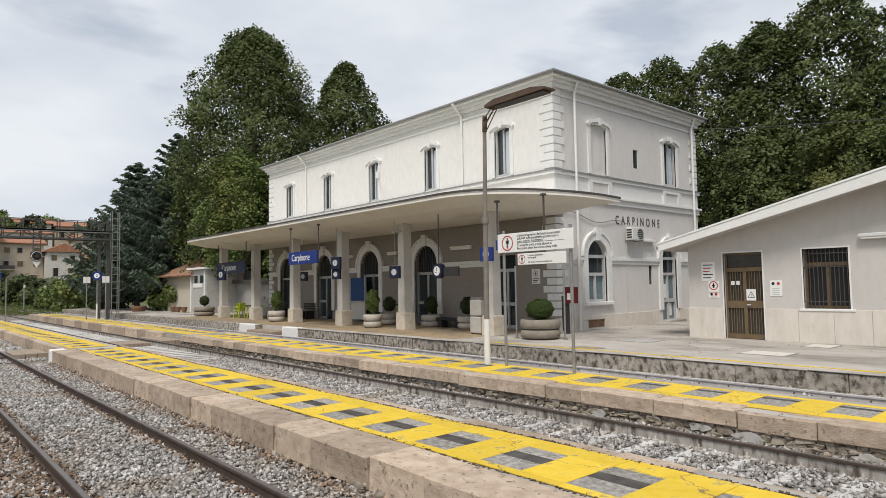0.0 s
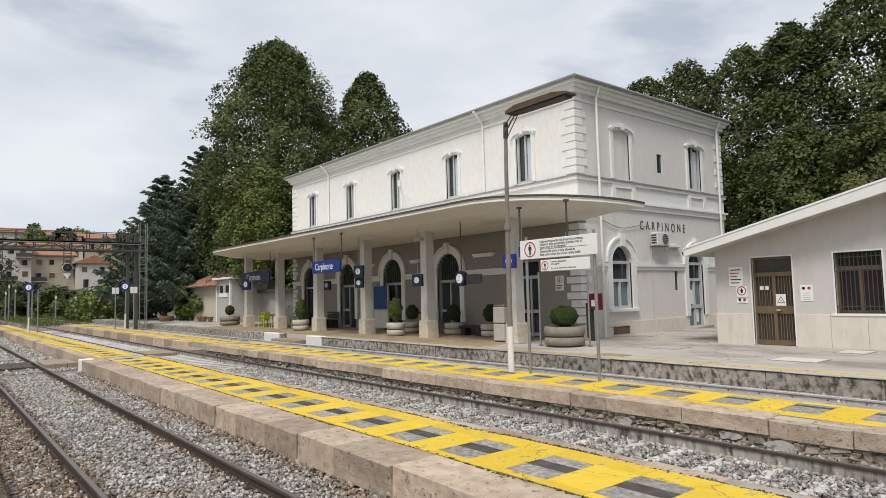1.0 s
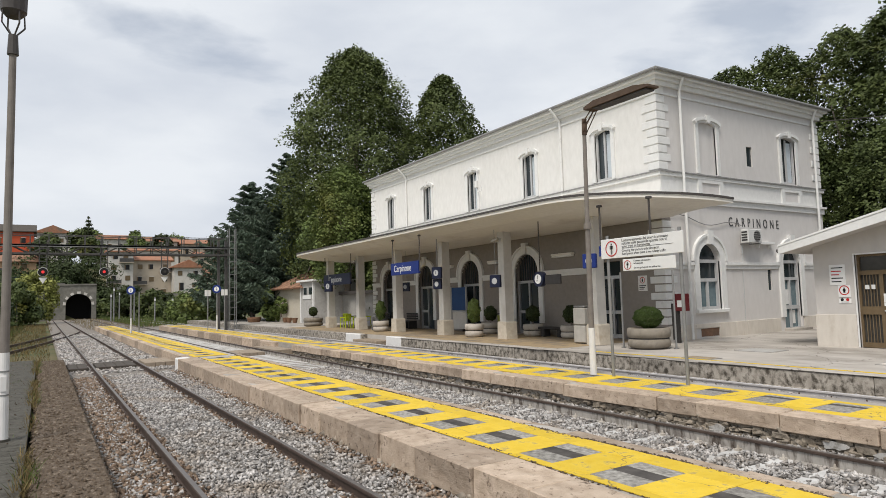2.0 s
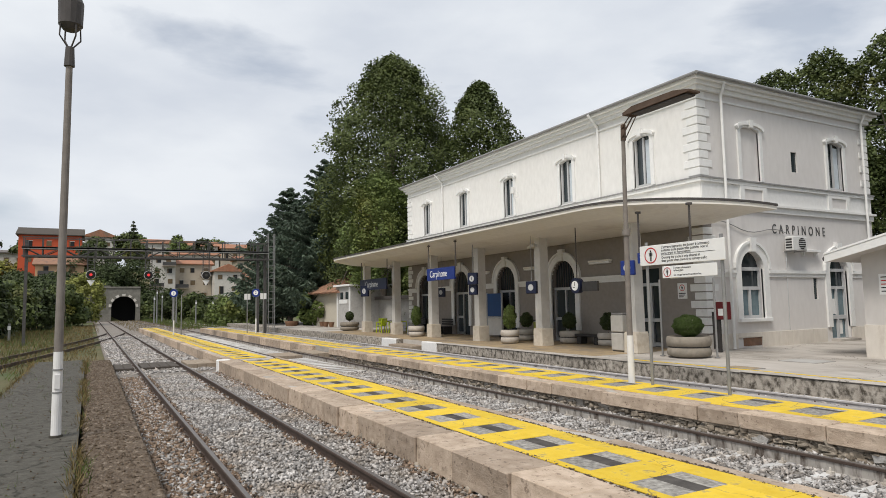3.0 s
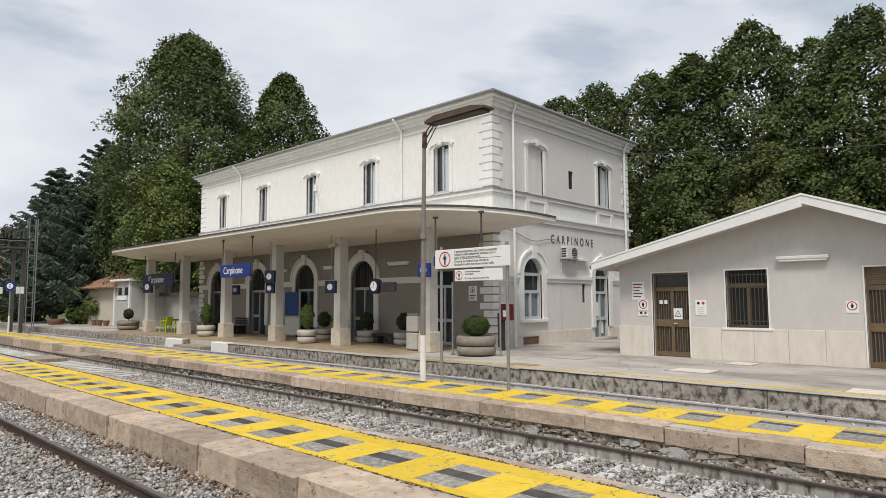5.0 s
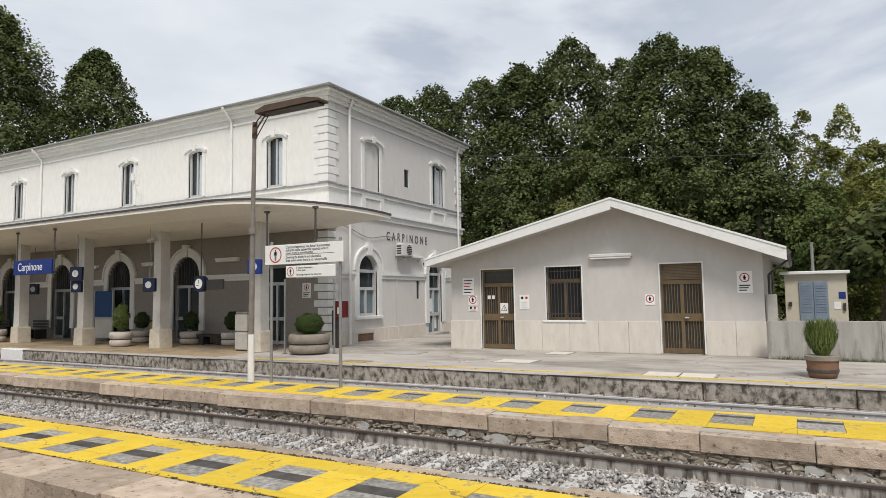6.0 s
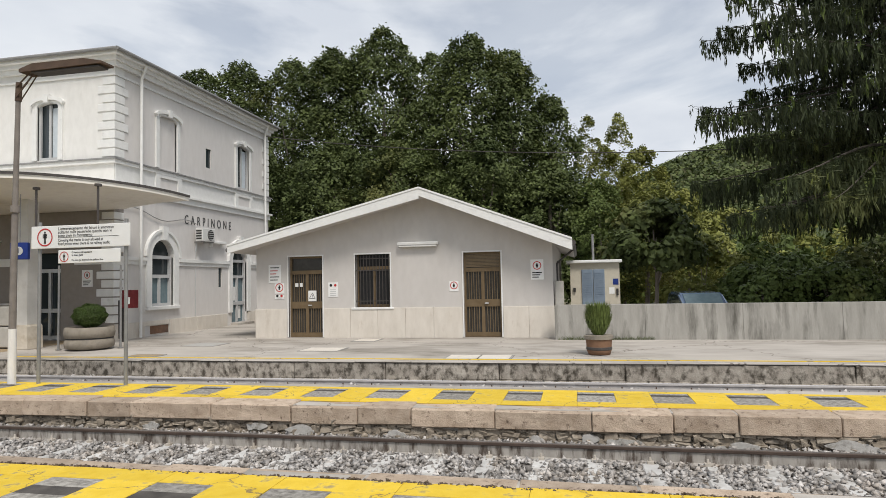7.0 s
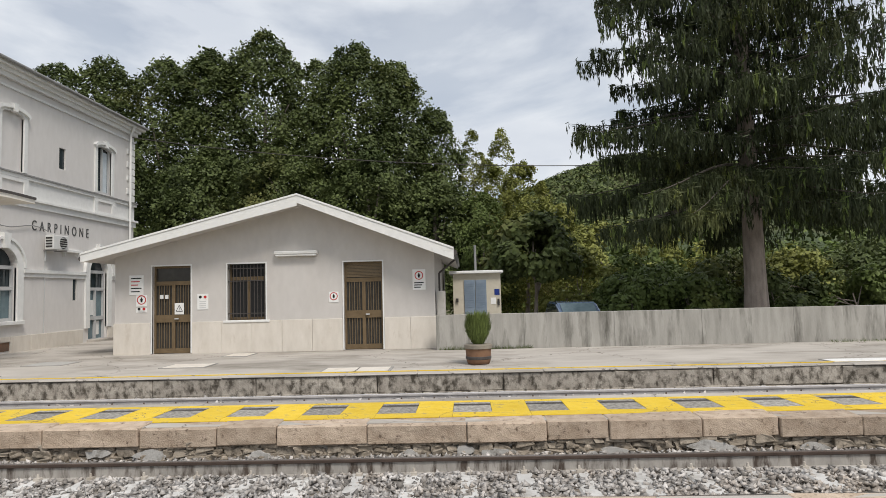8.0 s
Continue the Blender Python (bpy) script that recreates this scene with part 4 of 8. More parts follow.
def front_door(u, half, top, rise, kind):
    d = thing("door")
    d.parent = house
    bm = bmesh.new()
    prism(bm, [(u - half, 2.55), (u + half, 2.55), (u + half, 2.67), (u - half, 2.67)], front, 0.13, 0.21)
    if kind != "dark":
        # one leaf is framed; in the other half the dark pane stands for the unlit hall
        lo, hi = (u - half, u + half) if kind == "alu" else ((u - half, u) if kind == "open" else (u, u + half))
        for a, b in ((lo, lo + 0.08), (hi - 0.08, hi)) + (((u - 0.05, u + 0.05),) if kind == "alu" else ()):
            prism(bm, [(a, ZM), (b, ZM), (b, 2.55), (a, 2.55)], front, 0.13, 0.21)
        for z in (ZM + 0.02, 1.22):
            prism(bm, [(lo, z), (hi, z), (hi, z + 0.13), (lo, z + 0.13)], front, 0.135, 0.205)
    part("frame", bm, M["alu"], d)
    part("pane", prism(bmesh.new(), [(u - half, ZM), (u + half, ZM), (u + half, 2.6), (u - half, 2.6)], front, 0.22, 0.24), M["glass"], d)
    fan = [(u - half, 2.66), (u + half, 2.66)] + (arch_pts(u - half, u + half, top, rise)[::-1] if rise else [(u + half, top), (u - half, top)])
    part("fanlight", prism(bmesh.new(), fan, front, 0.225, 0.245), M["glass"], d)
    if rise:
        k = 0
        while k < 9:
            x = u - half + 2 * half * (k + 1) / 10
            z = top + rise * math.sqrt(max(0, 1 - ((x - u) / half) ** 2))
            part("fanlight_bar", prism(bmesh.new(), [(x - 0.012, 2.67), (x + 0.012, 2.67), (x + 0.012, z - 0.01), (x - 0.012, z - 0.01)], front, 0.11, 0.14), M["coping"], d)
            k += 1


front_door(AXES[0], 0.55, 3.2, 0, "alu")
front_door(GAX[1], AR, 3.05, AR, "open")
front_door(GAX[2], AR, 3.05, AR, "leaf")
front_door(GAX[3], AR, 3.05, AR, "open")
front_door(GAX[4], AR, 3.05, AR, "dark")

# ---- canopy ----
def canopy_outline(inset=0.0):
    """Plan of the canopy from the back right corner round to the back left."""
    pts = []
    y0, yb = 12.15 + inset, YW - 0.03
    for k in range(17):
        a = math.pi / 2 * k / 16
        pts.append((-15.9 + (3.95 - inset) * math.cos(a), yb - (yb - y0) * math.sin(a)))
    for x in range(-17, -39, -2):
        pts.append((x, y0))
    for k in range(13):
        a = math.pi / 2 * k / 12
        pts.append((-39.0 - (3.3 - inset) * math.sin(a), yb - (yb - y0) * math.cos(a)))
    return pts


def rim_z(x, y):
    return 4.80 + 0.23 * (YW - y) / 4.5


canopy = thing("platform_canopy", (0, 0, 0), "cream concrete platform canopy with rounded ends and dark rim", "canopy")
out, mid, inn = canopy_outline(), canopy_outline(0.9), canopy_outline(2.2)
bm = bmesh.new()
rings = []
rings.append([bm.verts.new((x, y, rim_z(x, y) - 0.10)) for x, y in out])
rings.append([bm.verts.new((x, y, 4.70)) for x, y in mid])
rings.append([bm.verts.new((x, y, 4.58)) for x, y in inn])
rings.append([bm.verts.new((min(max(x, XA - 1.0), XS + 0.8), YW - 0.03, 4.55)) for x, y in inn])
for a, b in zip(rings, rings[1:]):
    for i in range(len(a) - 1):
        bm.faces.new((a[i], a[i + 1], b[i + 1], b[i]))
top = [bm.verts.new((x, y, rim_z(x, y))) for x, y in out]
topi = [bm.verts.new((min(max(x, XA - 1.0), XS + 0.8), YW - 0.03, 5.02)) for x, y in inn]
for i in range(len(out) - 1):
    bm.faces.new((rings[0][i], top[i], top[i + 1], rings[0][i + 1]))
    bm.faces.new((top[i], topi[i], topi[i + 1], top[i + 1]))
bm.faces.new((rings[0][0], rings[1][0], rings[2][0], rings[3][0], topi[0], top[0]))
bm.faces.new((rings[0][-1], top[-1], topi[-1], rings[3][-1], rings[2][-1], rings[1][-1]))
bmesh.ops.remove_doubles(bm, verts=bm.verts, dist=0.0005)
part("slab", bm, M["soffit"], canopy, "", smooth=False)
bm = bmesh.new()
oo = canopy_outline(-0.035)
for i in range(len(out) - 1):
    p, q, s, t = out[i], out[i + 1], oo[i + 1], oo[i]
    lo = [bm.verts.new((*c, rim_z(*c) + 0.004)) for c in (p, q, s, t)]
    hi = [bm.verts.new((*c, rim_z(*c) + 0.075)) for c in (p, q, s, t)]
    for f in ((lo[3], lo[2], hi[2], hi[3]), (hi[0], hi[1], hi[2], hi[3]), (lo[0], lo[1], lo[2], lo[3]), (lo[0], lo[1], hi[1], hi[0])):
        bm.faces.new(f)
part("rim_flashing", bm, M["coping"], canopy, "dark metal rim flashing")
COLX = [-15.6, -20.57, -25.22, -29.85, -34.5, -39.1]
for x in COLX:
    bm = bmesh.new()
    y = 14.3
    prism(bm, [(-0.215, 0.62), (0.215, 0.62), (0.18, 4.63), (-0.18, 4.63)], lambda u, d, z: (x + u, y + d, ZM + z - ZM), -0.20, 0.20)
    part("column", bm, M["column"], canopy, "square tapered column")
    bm = bmesh.new()
    prism(bm, [(-0.30, ZM), (0.30, ZM), (0.27, 0.95), (0.24, 1.0), (-0.24, 1.0), (-0.27, 0.95)], lambda u, d, z: (x + u, y + d, z), -0.27, 0.27)
    part("column_base", bm, M["colbase"], canopy, "stained travertine base")

# ---- annex ----
YX, AX0, AX1 = 17.8, -10.25, -0.72
fa = lambda u, d, z: (u, YX + d, z)
annex = thing("annex", (0, 0, 0), "low grey gabled annex with cream stone plinth and metal doors", "building")
PK, EL, ER = (-4.57, 4.50), 3.25, 2.98
ADO = [(-9.12, -7.96, ZM, 2.89, 0), (-3.40, -2.26, ZM, 2.87, 0), (-6.86, -5.72, 1.24, 2.90, 0)]


def gable_wall(bm):
    us = sorted({AX0, AX1, PK[0], *[h[0] for h in ADO], *[h[1] for h in ADO]})
    topz = lambda u: (3.18 + 1.54 * (u + 10.85) / 6.28 if u < PK[0] else 3.06 + 1.66 * (-0.13 - u) / 4.44) - 0.10
    for a, b in zip(us, us[1:]):
        h = [x for x in ADO if x[0] <= a + 1e-6 and x[1] >= b - 1e-6]
        if not h:
            prism(bm, [(a, ZM - 0.3), (b, ZM - 0.3), (b, topz(b)), (a, topz(a))], fa, 0, 0.35)
        else:
            _, _, za, zb, _ = h[0]
            prism(bm, [(a, zb), (b, zb), (b, topz(b)), (a, topz(a))], fa, 0, 0.35)
            if za > ZM:
                prism(bm, [(a, ZM - 0.3), (b, ZM - 0.3), (b, za), (a, za)], fa, 0, 0.35)
    return bm


part("wall", gable_wall(bmesh.new()), M["annex"], annex, "pale grey rendered gable wall")
part("wall", bx(AX0, AX0 + 0.3, YX + 0.35, 27, ZM - 0.3, EL), M["annex"], annex)
part("wall", bx(AX1 - 0.3, AX1, YX + 0.35, 27, ZM - 0.3, 3.15), M["annex"], annex)
part("wall", bx(AX0, AX1, 27, 27.3, ZM - 0.3, 3.0), M["annex"], annex)
# black block in place of the annex's unlit room
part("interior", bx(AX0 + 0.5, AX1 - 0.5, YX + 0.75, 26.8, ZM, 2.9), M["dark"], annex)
for a, b in ((AX0 - 0.03, -9.165), (-7.92, -3.445), (-2.215, AX1 + 0.03)):
    n = max(1, round((b - a) / 0.95))
    for i in range(n):
        p, q = a + (b - a) * i / n, a + (b - a) * (i + 1) / n
        part("plinth_slab", bx(p + 0.003, q - 0.003, YX - 0.035, YX - 0.002, ZM - 0.1, 1.22, bevel=0.006), M["plinth"], annex, "cream stone plinth slab")
part("plinth", bx(AX1 + 0.002, AX1 + 0.035, YX, 27, ZM - 0.3, 1.18), M["plinth"], annex)
# roof slabs with deep white verge
RL, RR = (-10.85, 3.18), (-0.13, 3.06)
for (xa, za), (xb, zb) in ((RL, (PK[0], 4.72)), ((PK[0], 4.72), RR)):
    bm = bmesh.new()
    prism(bm, [(xa, za - 0.02), (xb, zb - 0.02), (xb, zb + 0.10), (xa, za + 0.10)], fa, -0.72, 9.6)
    part("roof_slab", bm, M["rooft"], annex)
    bm = bmesh.new()
    prism(bm, [(xa, za - 0.16), (xb, zb - 0.24), (xb, zb + 0.06), (xa, za + 0.06)], fa, -0.78, -0.725)
    part("fascia", bm, M["trim"], annex, "white painted verge board")
    bm = bmesh.new()
    prism(bm, [(xa, za - 0.14), (xb, zb - 0.14), (xb, zb - 0.022), (xa, za - 0.022)], fa, -0.722, 9.5)
    part("soffit", bm, M["annex"], annex)
    bm = bmesh.new()
    prism(bm, [(xa, za + 0.062), (xb, zb + 0.062), (xb, zb + 0.115), (xa, za + 0.115)], fa, -0.80, -0.70)
    part("verge_flashing", bm, M["signw"], annex)
bm = rod(bmesh.new(), (RR[0] + 0.02, YX - 0.7, 3.03), (RR[0] + 0.02, 27, 3.03), 0.08)
part("gutter", bm, M["coping"], annex)
bm = rod(bmesh.new(), (RL[0] - 0.02, YX - 0.7, 3.13), (RL[0] - 0.02, 27, 3.13), 0.08)
part("gutter", bm, M["coping"], annex)
bm = rod(bmesh.new(), (RR[0], YX + 0.9, 2.9), (AX1 + 0.10, YX + 0.9, 2.5), 0.032)
rod(bm, (AX1 + 0.10, YX + 0.9, 2.5), (AX1 + 0.10, YX + 0.9, ZM), 0.032)
part("downpipe", bm, M["coping"], annex)


def metal_door(u0, u1, top, louvred):
    d = thing("door")
    d.parent = annex
    tagged(d, "brown metal double door with vertical bars")
    bm = bmesh.new()
    mid_ = (u0 + u1) / 2
    tz = 2.38 if not louvred else 2.34
    for a, b, c, e in ((u0, u0 + 0.06, ZM, top), (u1 - 0.06, u1, ZM, top), (mid_ - 0.05, mid_ + 0.05, ZM, tz), (u0, u1, tz - 0.06, tz + 0.06), (u0, u1, top - 0.06, top), (u0, u1, ZM, ZM + 0.14), (u0, u1, 1.22, 1.44)):
        off = 0.003 if b - a > 0.5 else 0.0
        prism(bm, [(a, c), (b, c), (b, e), (a, e)], fa, 0.12 - off, 0.17 + off)
    part("frame", bm, M["brown"], d)
    part("pane", prism(bmesh.new(), [(u0, ZM), (u1, ZM), (u1, top), (u0, top)], fa, 0.18, 0.2), M["grille"], d)
    for h0, h1 in ((u0 + 0.06, mid_ - 0.05), (mid_ + 0.05, u1 - 0.06)):
        for k in range(1, 6):
            x = h0 + (h1 - h0) * k / 6
            part("bar", prism(bmesh.new(), [(x - 0.009, ZM + 0.14), (x + 0.009, ZM + 0.14), (x + 0.009, tz - 0.06), (x - 0.009, tz - 0.06)], fa, 0.14, 0.16), M["louvre"] if k % 2 else M["brown"], d)
    if louvred:
        for k in range(9):
            z = tz + 0.08 + k * (top - tz - 0.14) / 9
            part("slat", prism(bmesh.new(), [(u0 + 0.06, z), (u1 - 0.06, z), (u1 - 0.06, z + 0.035), (u0 + 0.06, z + 0.035)], fa, 0.125, 0.165), M["louvre"], d)
    part("handle", bx(mid_ + 0.05, mid_ + 0.17, YX + 0.06, YX + 0.12, 1.30, 1.34, bevel=0.01), M["frame"], d)
    part("surround", wall_panel(bmesh.new(), u0 - 0.04, u1 + 0.04, ZM, top + 0.04, [(u0, u1, ZM, top, 0)], fa, -0.025, 0.05), M["trim"], d)


metal_door(-9.12, -7.96, 2.89, False)
metal_door(-3.40, -2.26, 2.87, True)
win = thing("window")
win.parent = annex
tagged(win, "barred annex window with brown frame")
bm = bmesh.new()
u0, u1 = -6.86, -5.72
for a, b, c, e in ((u0, u0 + 0.06, 1.24, 2.9), (u1 - 0.06, u1, 1.24, 2.9), (-6.33, -6.25, 1.24, 2.45), (u0, u1, 2.42, 2.52), (u0, u1, 1.24, 1.32)):
    off = 0.003 if b - a > 0.5 else 0.0
    prism(bm, [(a, c), (b, c), (b, e), (a, e)], fa, 0.16 - off, 0.21 + off)
part("frame", bm, M["brown"], win)
part("pane", prism(bmesh.new(), [(u0, 1.24), (u1, 1.24), (u1, 2.9), (u0, 2.9)], fa, 0.22, 0.24), M["darkpane"], win)
for k in range(11):
    x = u0 + 0.05 + 1.04 * k / 10
    part("bar", rod(bmesh.new(), (x, YX + 0.05, 1.26), (x, YX + 0.05, 2.88), 0.011, seg=6), M["coping"], win)
for z in (1.42, 2.38, 2.75):
    part("bar", bx(u0, u1, YX + 0.04, YX + 0.06, z, z + 0.025), M["coping"], win)
part("surround", wall_panel(bmesh.new(), u0 - 0.04, u1 + 0.04, 1.20, 2.94, [(u0, u1, 1.24, 2.90, 0)], fa, -0.02, 0.05), M["trim"], win)
part("sill", bx(u0 - 0.12, u1 + 0.12, YX - 0.06, YX + 0.1, 1.17, 1.235, bevel=0.01), M["trim"], win)

# ---- wall beside the annex, in cast panels ----
pw = thing("parapet_wall", (0, 0, 0), "grey board-marked concrete wall with dark water stains", "wall", kind="structure")
x = AX1 + 0.04
for i, w in enumerate([2.45, 2.5, 2.4, 2.5, 2.45, 2.5, 2.5, 2.5, 2.5, 2.5, 2.5, 2.5]):
    part("wall_panel", bx(x + 0.002, x + w - 0.002, 17.05, 17.3, ZM - 0.3, 1.27 - 0.003 * i, bevel=0.006), M["wallc"], pw)
    x += w

# ---- planting ----
rng = np.random.default_rng(7)


def leaf_quads(centres, normals, size, aspect=0.7):
    """Small bent leaf clumps: two triangles each, folded along the middle."""
    n = len(centres)
    r = rng.normal(size=(n, 3))
    u = np.cross(normals, r)
    u /= np.linalg.norm(u, axis=1, keepdims=True) + 1e-9
    w = np.cross(normals, u)
    s = (size * rng.uniform(0.6, 1.35, n))[:, None]
    fold = normals * s * 0.25
    v = np.empty((n, 4, 3))
    v[:, 0] = centres - u * s
    v[:, 1] = centres + w * s * aspect - fold
    v[:, 2] = centres + u * s
    v[:, 3] = centres - w * s * aspect - fold
    base = np.arange(n)[:, None] * 4
    tris = np.concatenate([base + [0, 1, 2], base + [0, 2, 3]], axis=1).reshape(-1, 3)
    return v.reshape(-1, 3), tris


def unit(n):
    d = rng.normal(size=(n, 3))
    return d / np.linalg.norm(d, axis=1, keepdims=True)


def crown_points(centre, rx, ry, rz, clumps, clump_r, leaves, egg=0.35, low=-0.75):
    d = unit(clumps * 3)
    d = d[d[:, 2] > low][:clumps]
    rad = rng.uniform(0.35, 1.0, len(d)) ** 0.45
    width = 1 - egg * np.clip(d[:, 2], -0.2, 1)
    c = np.array(centre) + d * rad[:, None] * np.stack([rx * width, ry * width, np.full(len(d), rz)], 1)
    cr = clump_r * rng.uniform(0.6, 1.3, len(d))
    k = rng.integers(0, len(d), leaves)
    e = unit(leaves)
    out = d[k] * 0.6 + np.array([0, 0, 0.25])
    flip = (e * out).sum(1) < -0.25
    e[flip] *= -1
    shell = 1 - np.abs(rng.normal(0, 0.22, leaves))
    wob = 1 + 0.22 * np.sin(e[:, 0] * 5 + k) * np.sin(e[:, 1] * 6 + k * 2) + 0.1 * np.sin(e[:, 2] * 13 + k)
    p = c[k] + e * (cr[k] * shell * wob)[:, None] * np.array([1, 1, 0.85])
    nrm = e + rng.normal(0, 0.45, (leaves, 3)) + np.array([0, 0, 0.3])
    nrm /= np.linalg.norm(nrm, axis=1, keepdims=True)
    return p, nrm, c


def trunk_mesh(base, top, r0, limbs, bend=0.15):
    bm = bmesh.new()
    base, top = Vector(base), Vector(top)
    prev, pr = base, r0
    for i in range(1, 7):
        t = i / 6
        p = base.lerp(top, t) + Vector((math.sin(t * 5 + base.x), math.cos(t * 4 + base.y), 0)) * bend * t
        r = r0 * (1 - 0.75 * t)
        rod(bm, prev, p, pr, r, 10)
        prev, pr = p, r
    for c in limbs:
        s = base.lerp(top, random.uniform(0.35, 0.85))
        m = s.lerp(Vector(c), 0.5) + Vector((0, 0, 0.4))
        rod(bm, s, m, r0 * 0.32, r0 * 0.2, 6)
        rod(bm, m, c, r0 * 0.2, r0 * 0.06, 6)
    return bm


def boughs(centre, r, h, count, bough_r, leaves, flat=0.22, fill=0.12, wide=0.36, dome=2.1):
    """Leaves of a broad domed crown: layered, drooping sprays over its surface and a thin filling."""
    t = rng.uniform(0.0, 1.0, count) ** 0.85
    a = rng.uniform(0, 2 * np.pi, count)
    prof = lambda q: np.clip(1 - np.abs((q - wide) / np.where(q > wide, 1 - wide, wide + 0.25)) ** dome, 0.0, 1) ** 0.62
    lump = 1 + 0.10 * np.sin(a * 3 + t * 7 + r) + 0.08 * np.sin(a * 5 - t * 13 + h) + 0.05 * np.sin(a * 9 + t * 21)
    rad = r * prof(t) * lump * rng.uniform(0.70, 1.03, count)
    c = np.stack([rad * np.cos(a), rad * np.sin(a), h * t], 1)
    n = np.stack([np.cos(a), np.sin(a), 0.75 + 1.4 * t ** 3], 1) + rng.normal(0, 0.28, (count, 3))
    n /= np.linalg.norm(n, axis=1, keepdims=True)
    u = np.cross(n, rng.normal(size=(count, 3)))
    u /= np.linalg.norm(u, axis=1, keepdims=True)
    w = np.cross(n, u)
    br = bough_r * rng.uniform(0.55, 1.25, count) * (0.65 + 0.35 * prof(t))
    k = rng.integers(0, count, leaves)
    q = np.sqrt(rng.uniform(0, 1, leaves)) * (1 + 0.25 * np.sin(k * 2.4))
    b = rng.uniform(0, 2 * np.pi, leaves)
    rr_ = (br[k] * q)[:, None]
    p = c[k] + u[k] * rr_ * np.cos(b)[:, None] + w[k] * rr_ * np.sin(b)[:, None] - n[k] * (br[k] * (0.75 * q * q + rng.normal(0, flat, leaves)))[:, None]
    m = n[k] + rng.normal(0, 0.5, (leaves, 3))
    inner = rng.random(leaves) < fill
    ti, ai = rng.uniform(0.03, 0.93, leaves), rng.uniform(0, 2 * np.pi, leaves)
    ri = r * prof(ti) * 0.78 * np.sqrt(rng.uniform(0, 1, leaves))
    p[inner] = np.stack([ri * np.cos(ai), ri * np.sin(ai), h * ti], 1)[inner]
    m /= np.linalg.norm(m, axis=1, keepdims=True)
    return p + np.array(centre), m, c + np.array(centre)


def linden(x, y, top, r, leaves, size, material, label, base=1.0, bough_r=0.85, count=300, wide=0.36, group="", trunk_r=0.35, fill=0.24, dome=2.1):
    t = thing("linden_tree", (x, y, 0), label, "tree", group)
    p, n, c = boughs((0, 0, base), r, top - base - 0.2, count, bough_r, leaves, fill=fill, wide=wide, dome=dome)
    v, f = leaf_quads(p, n, size)
    part("trunk", trunk_mesh((0, 0, -0.4), (0.2, 0.1, top * 0.72), trunk_r, [tuple(q * 0.85) for q in c[:9]]), M["bark"], t)
    fast_mesh("crown", v, f, material, t)
    return t


def tree(name, x, y, z0, top, rx, ry, leaves, size, material, label, clumps=46, clump_r=1.5, crown_from=0.25, egg=0.35, group="", trunk_r=0.35):
    t = thing(name, (x, y, z0), label, "tree", group)
    h = top - z0
    cz = h * (1 + crown_from) / 2
    rz = h * (1 - crown_from) / 2 - clump_r * 0.55
    p, n, c = crown_points((0, 0, cz), rx, ry, rz, clumps, clump_r, leaves, egg)
    v, f = leaf_quads(p, n, size)
    part("trunk", trunk_mesh((0, 0, -0.4), (0.2, 0.1, h * 0.75), trunk_r, [tuple(q) for q in c[:9]]), M["bark"], t)
    fast_mesh("crown", v, f, material, t)
    return t


def bush(name, x, y, z0, rx, ry, rz, leaves, size, material, label, clumps=16, group="", cat="shrub"):
    t = thing(name, (x, y, z0), label, cat, group)
    p, n, c = crown_points((0, 0, rz * 0.9), rx, ry, rz, clumps, min(rx, ry, rz) * 0.55, leaves, 0.2, low=-0.9)
    v, f = leaf_quads(p, n, size)
    part("stem", trunk_mesh((0, 0, -0.2), (0, 0, rz * 1.2), 0.08, [tuple(q) for q in c[:4]]), M["bark"], t)
    fast_mesh("foliage", v, f, material, t)
    return t


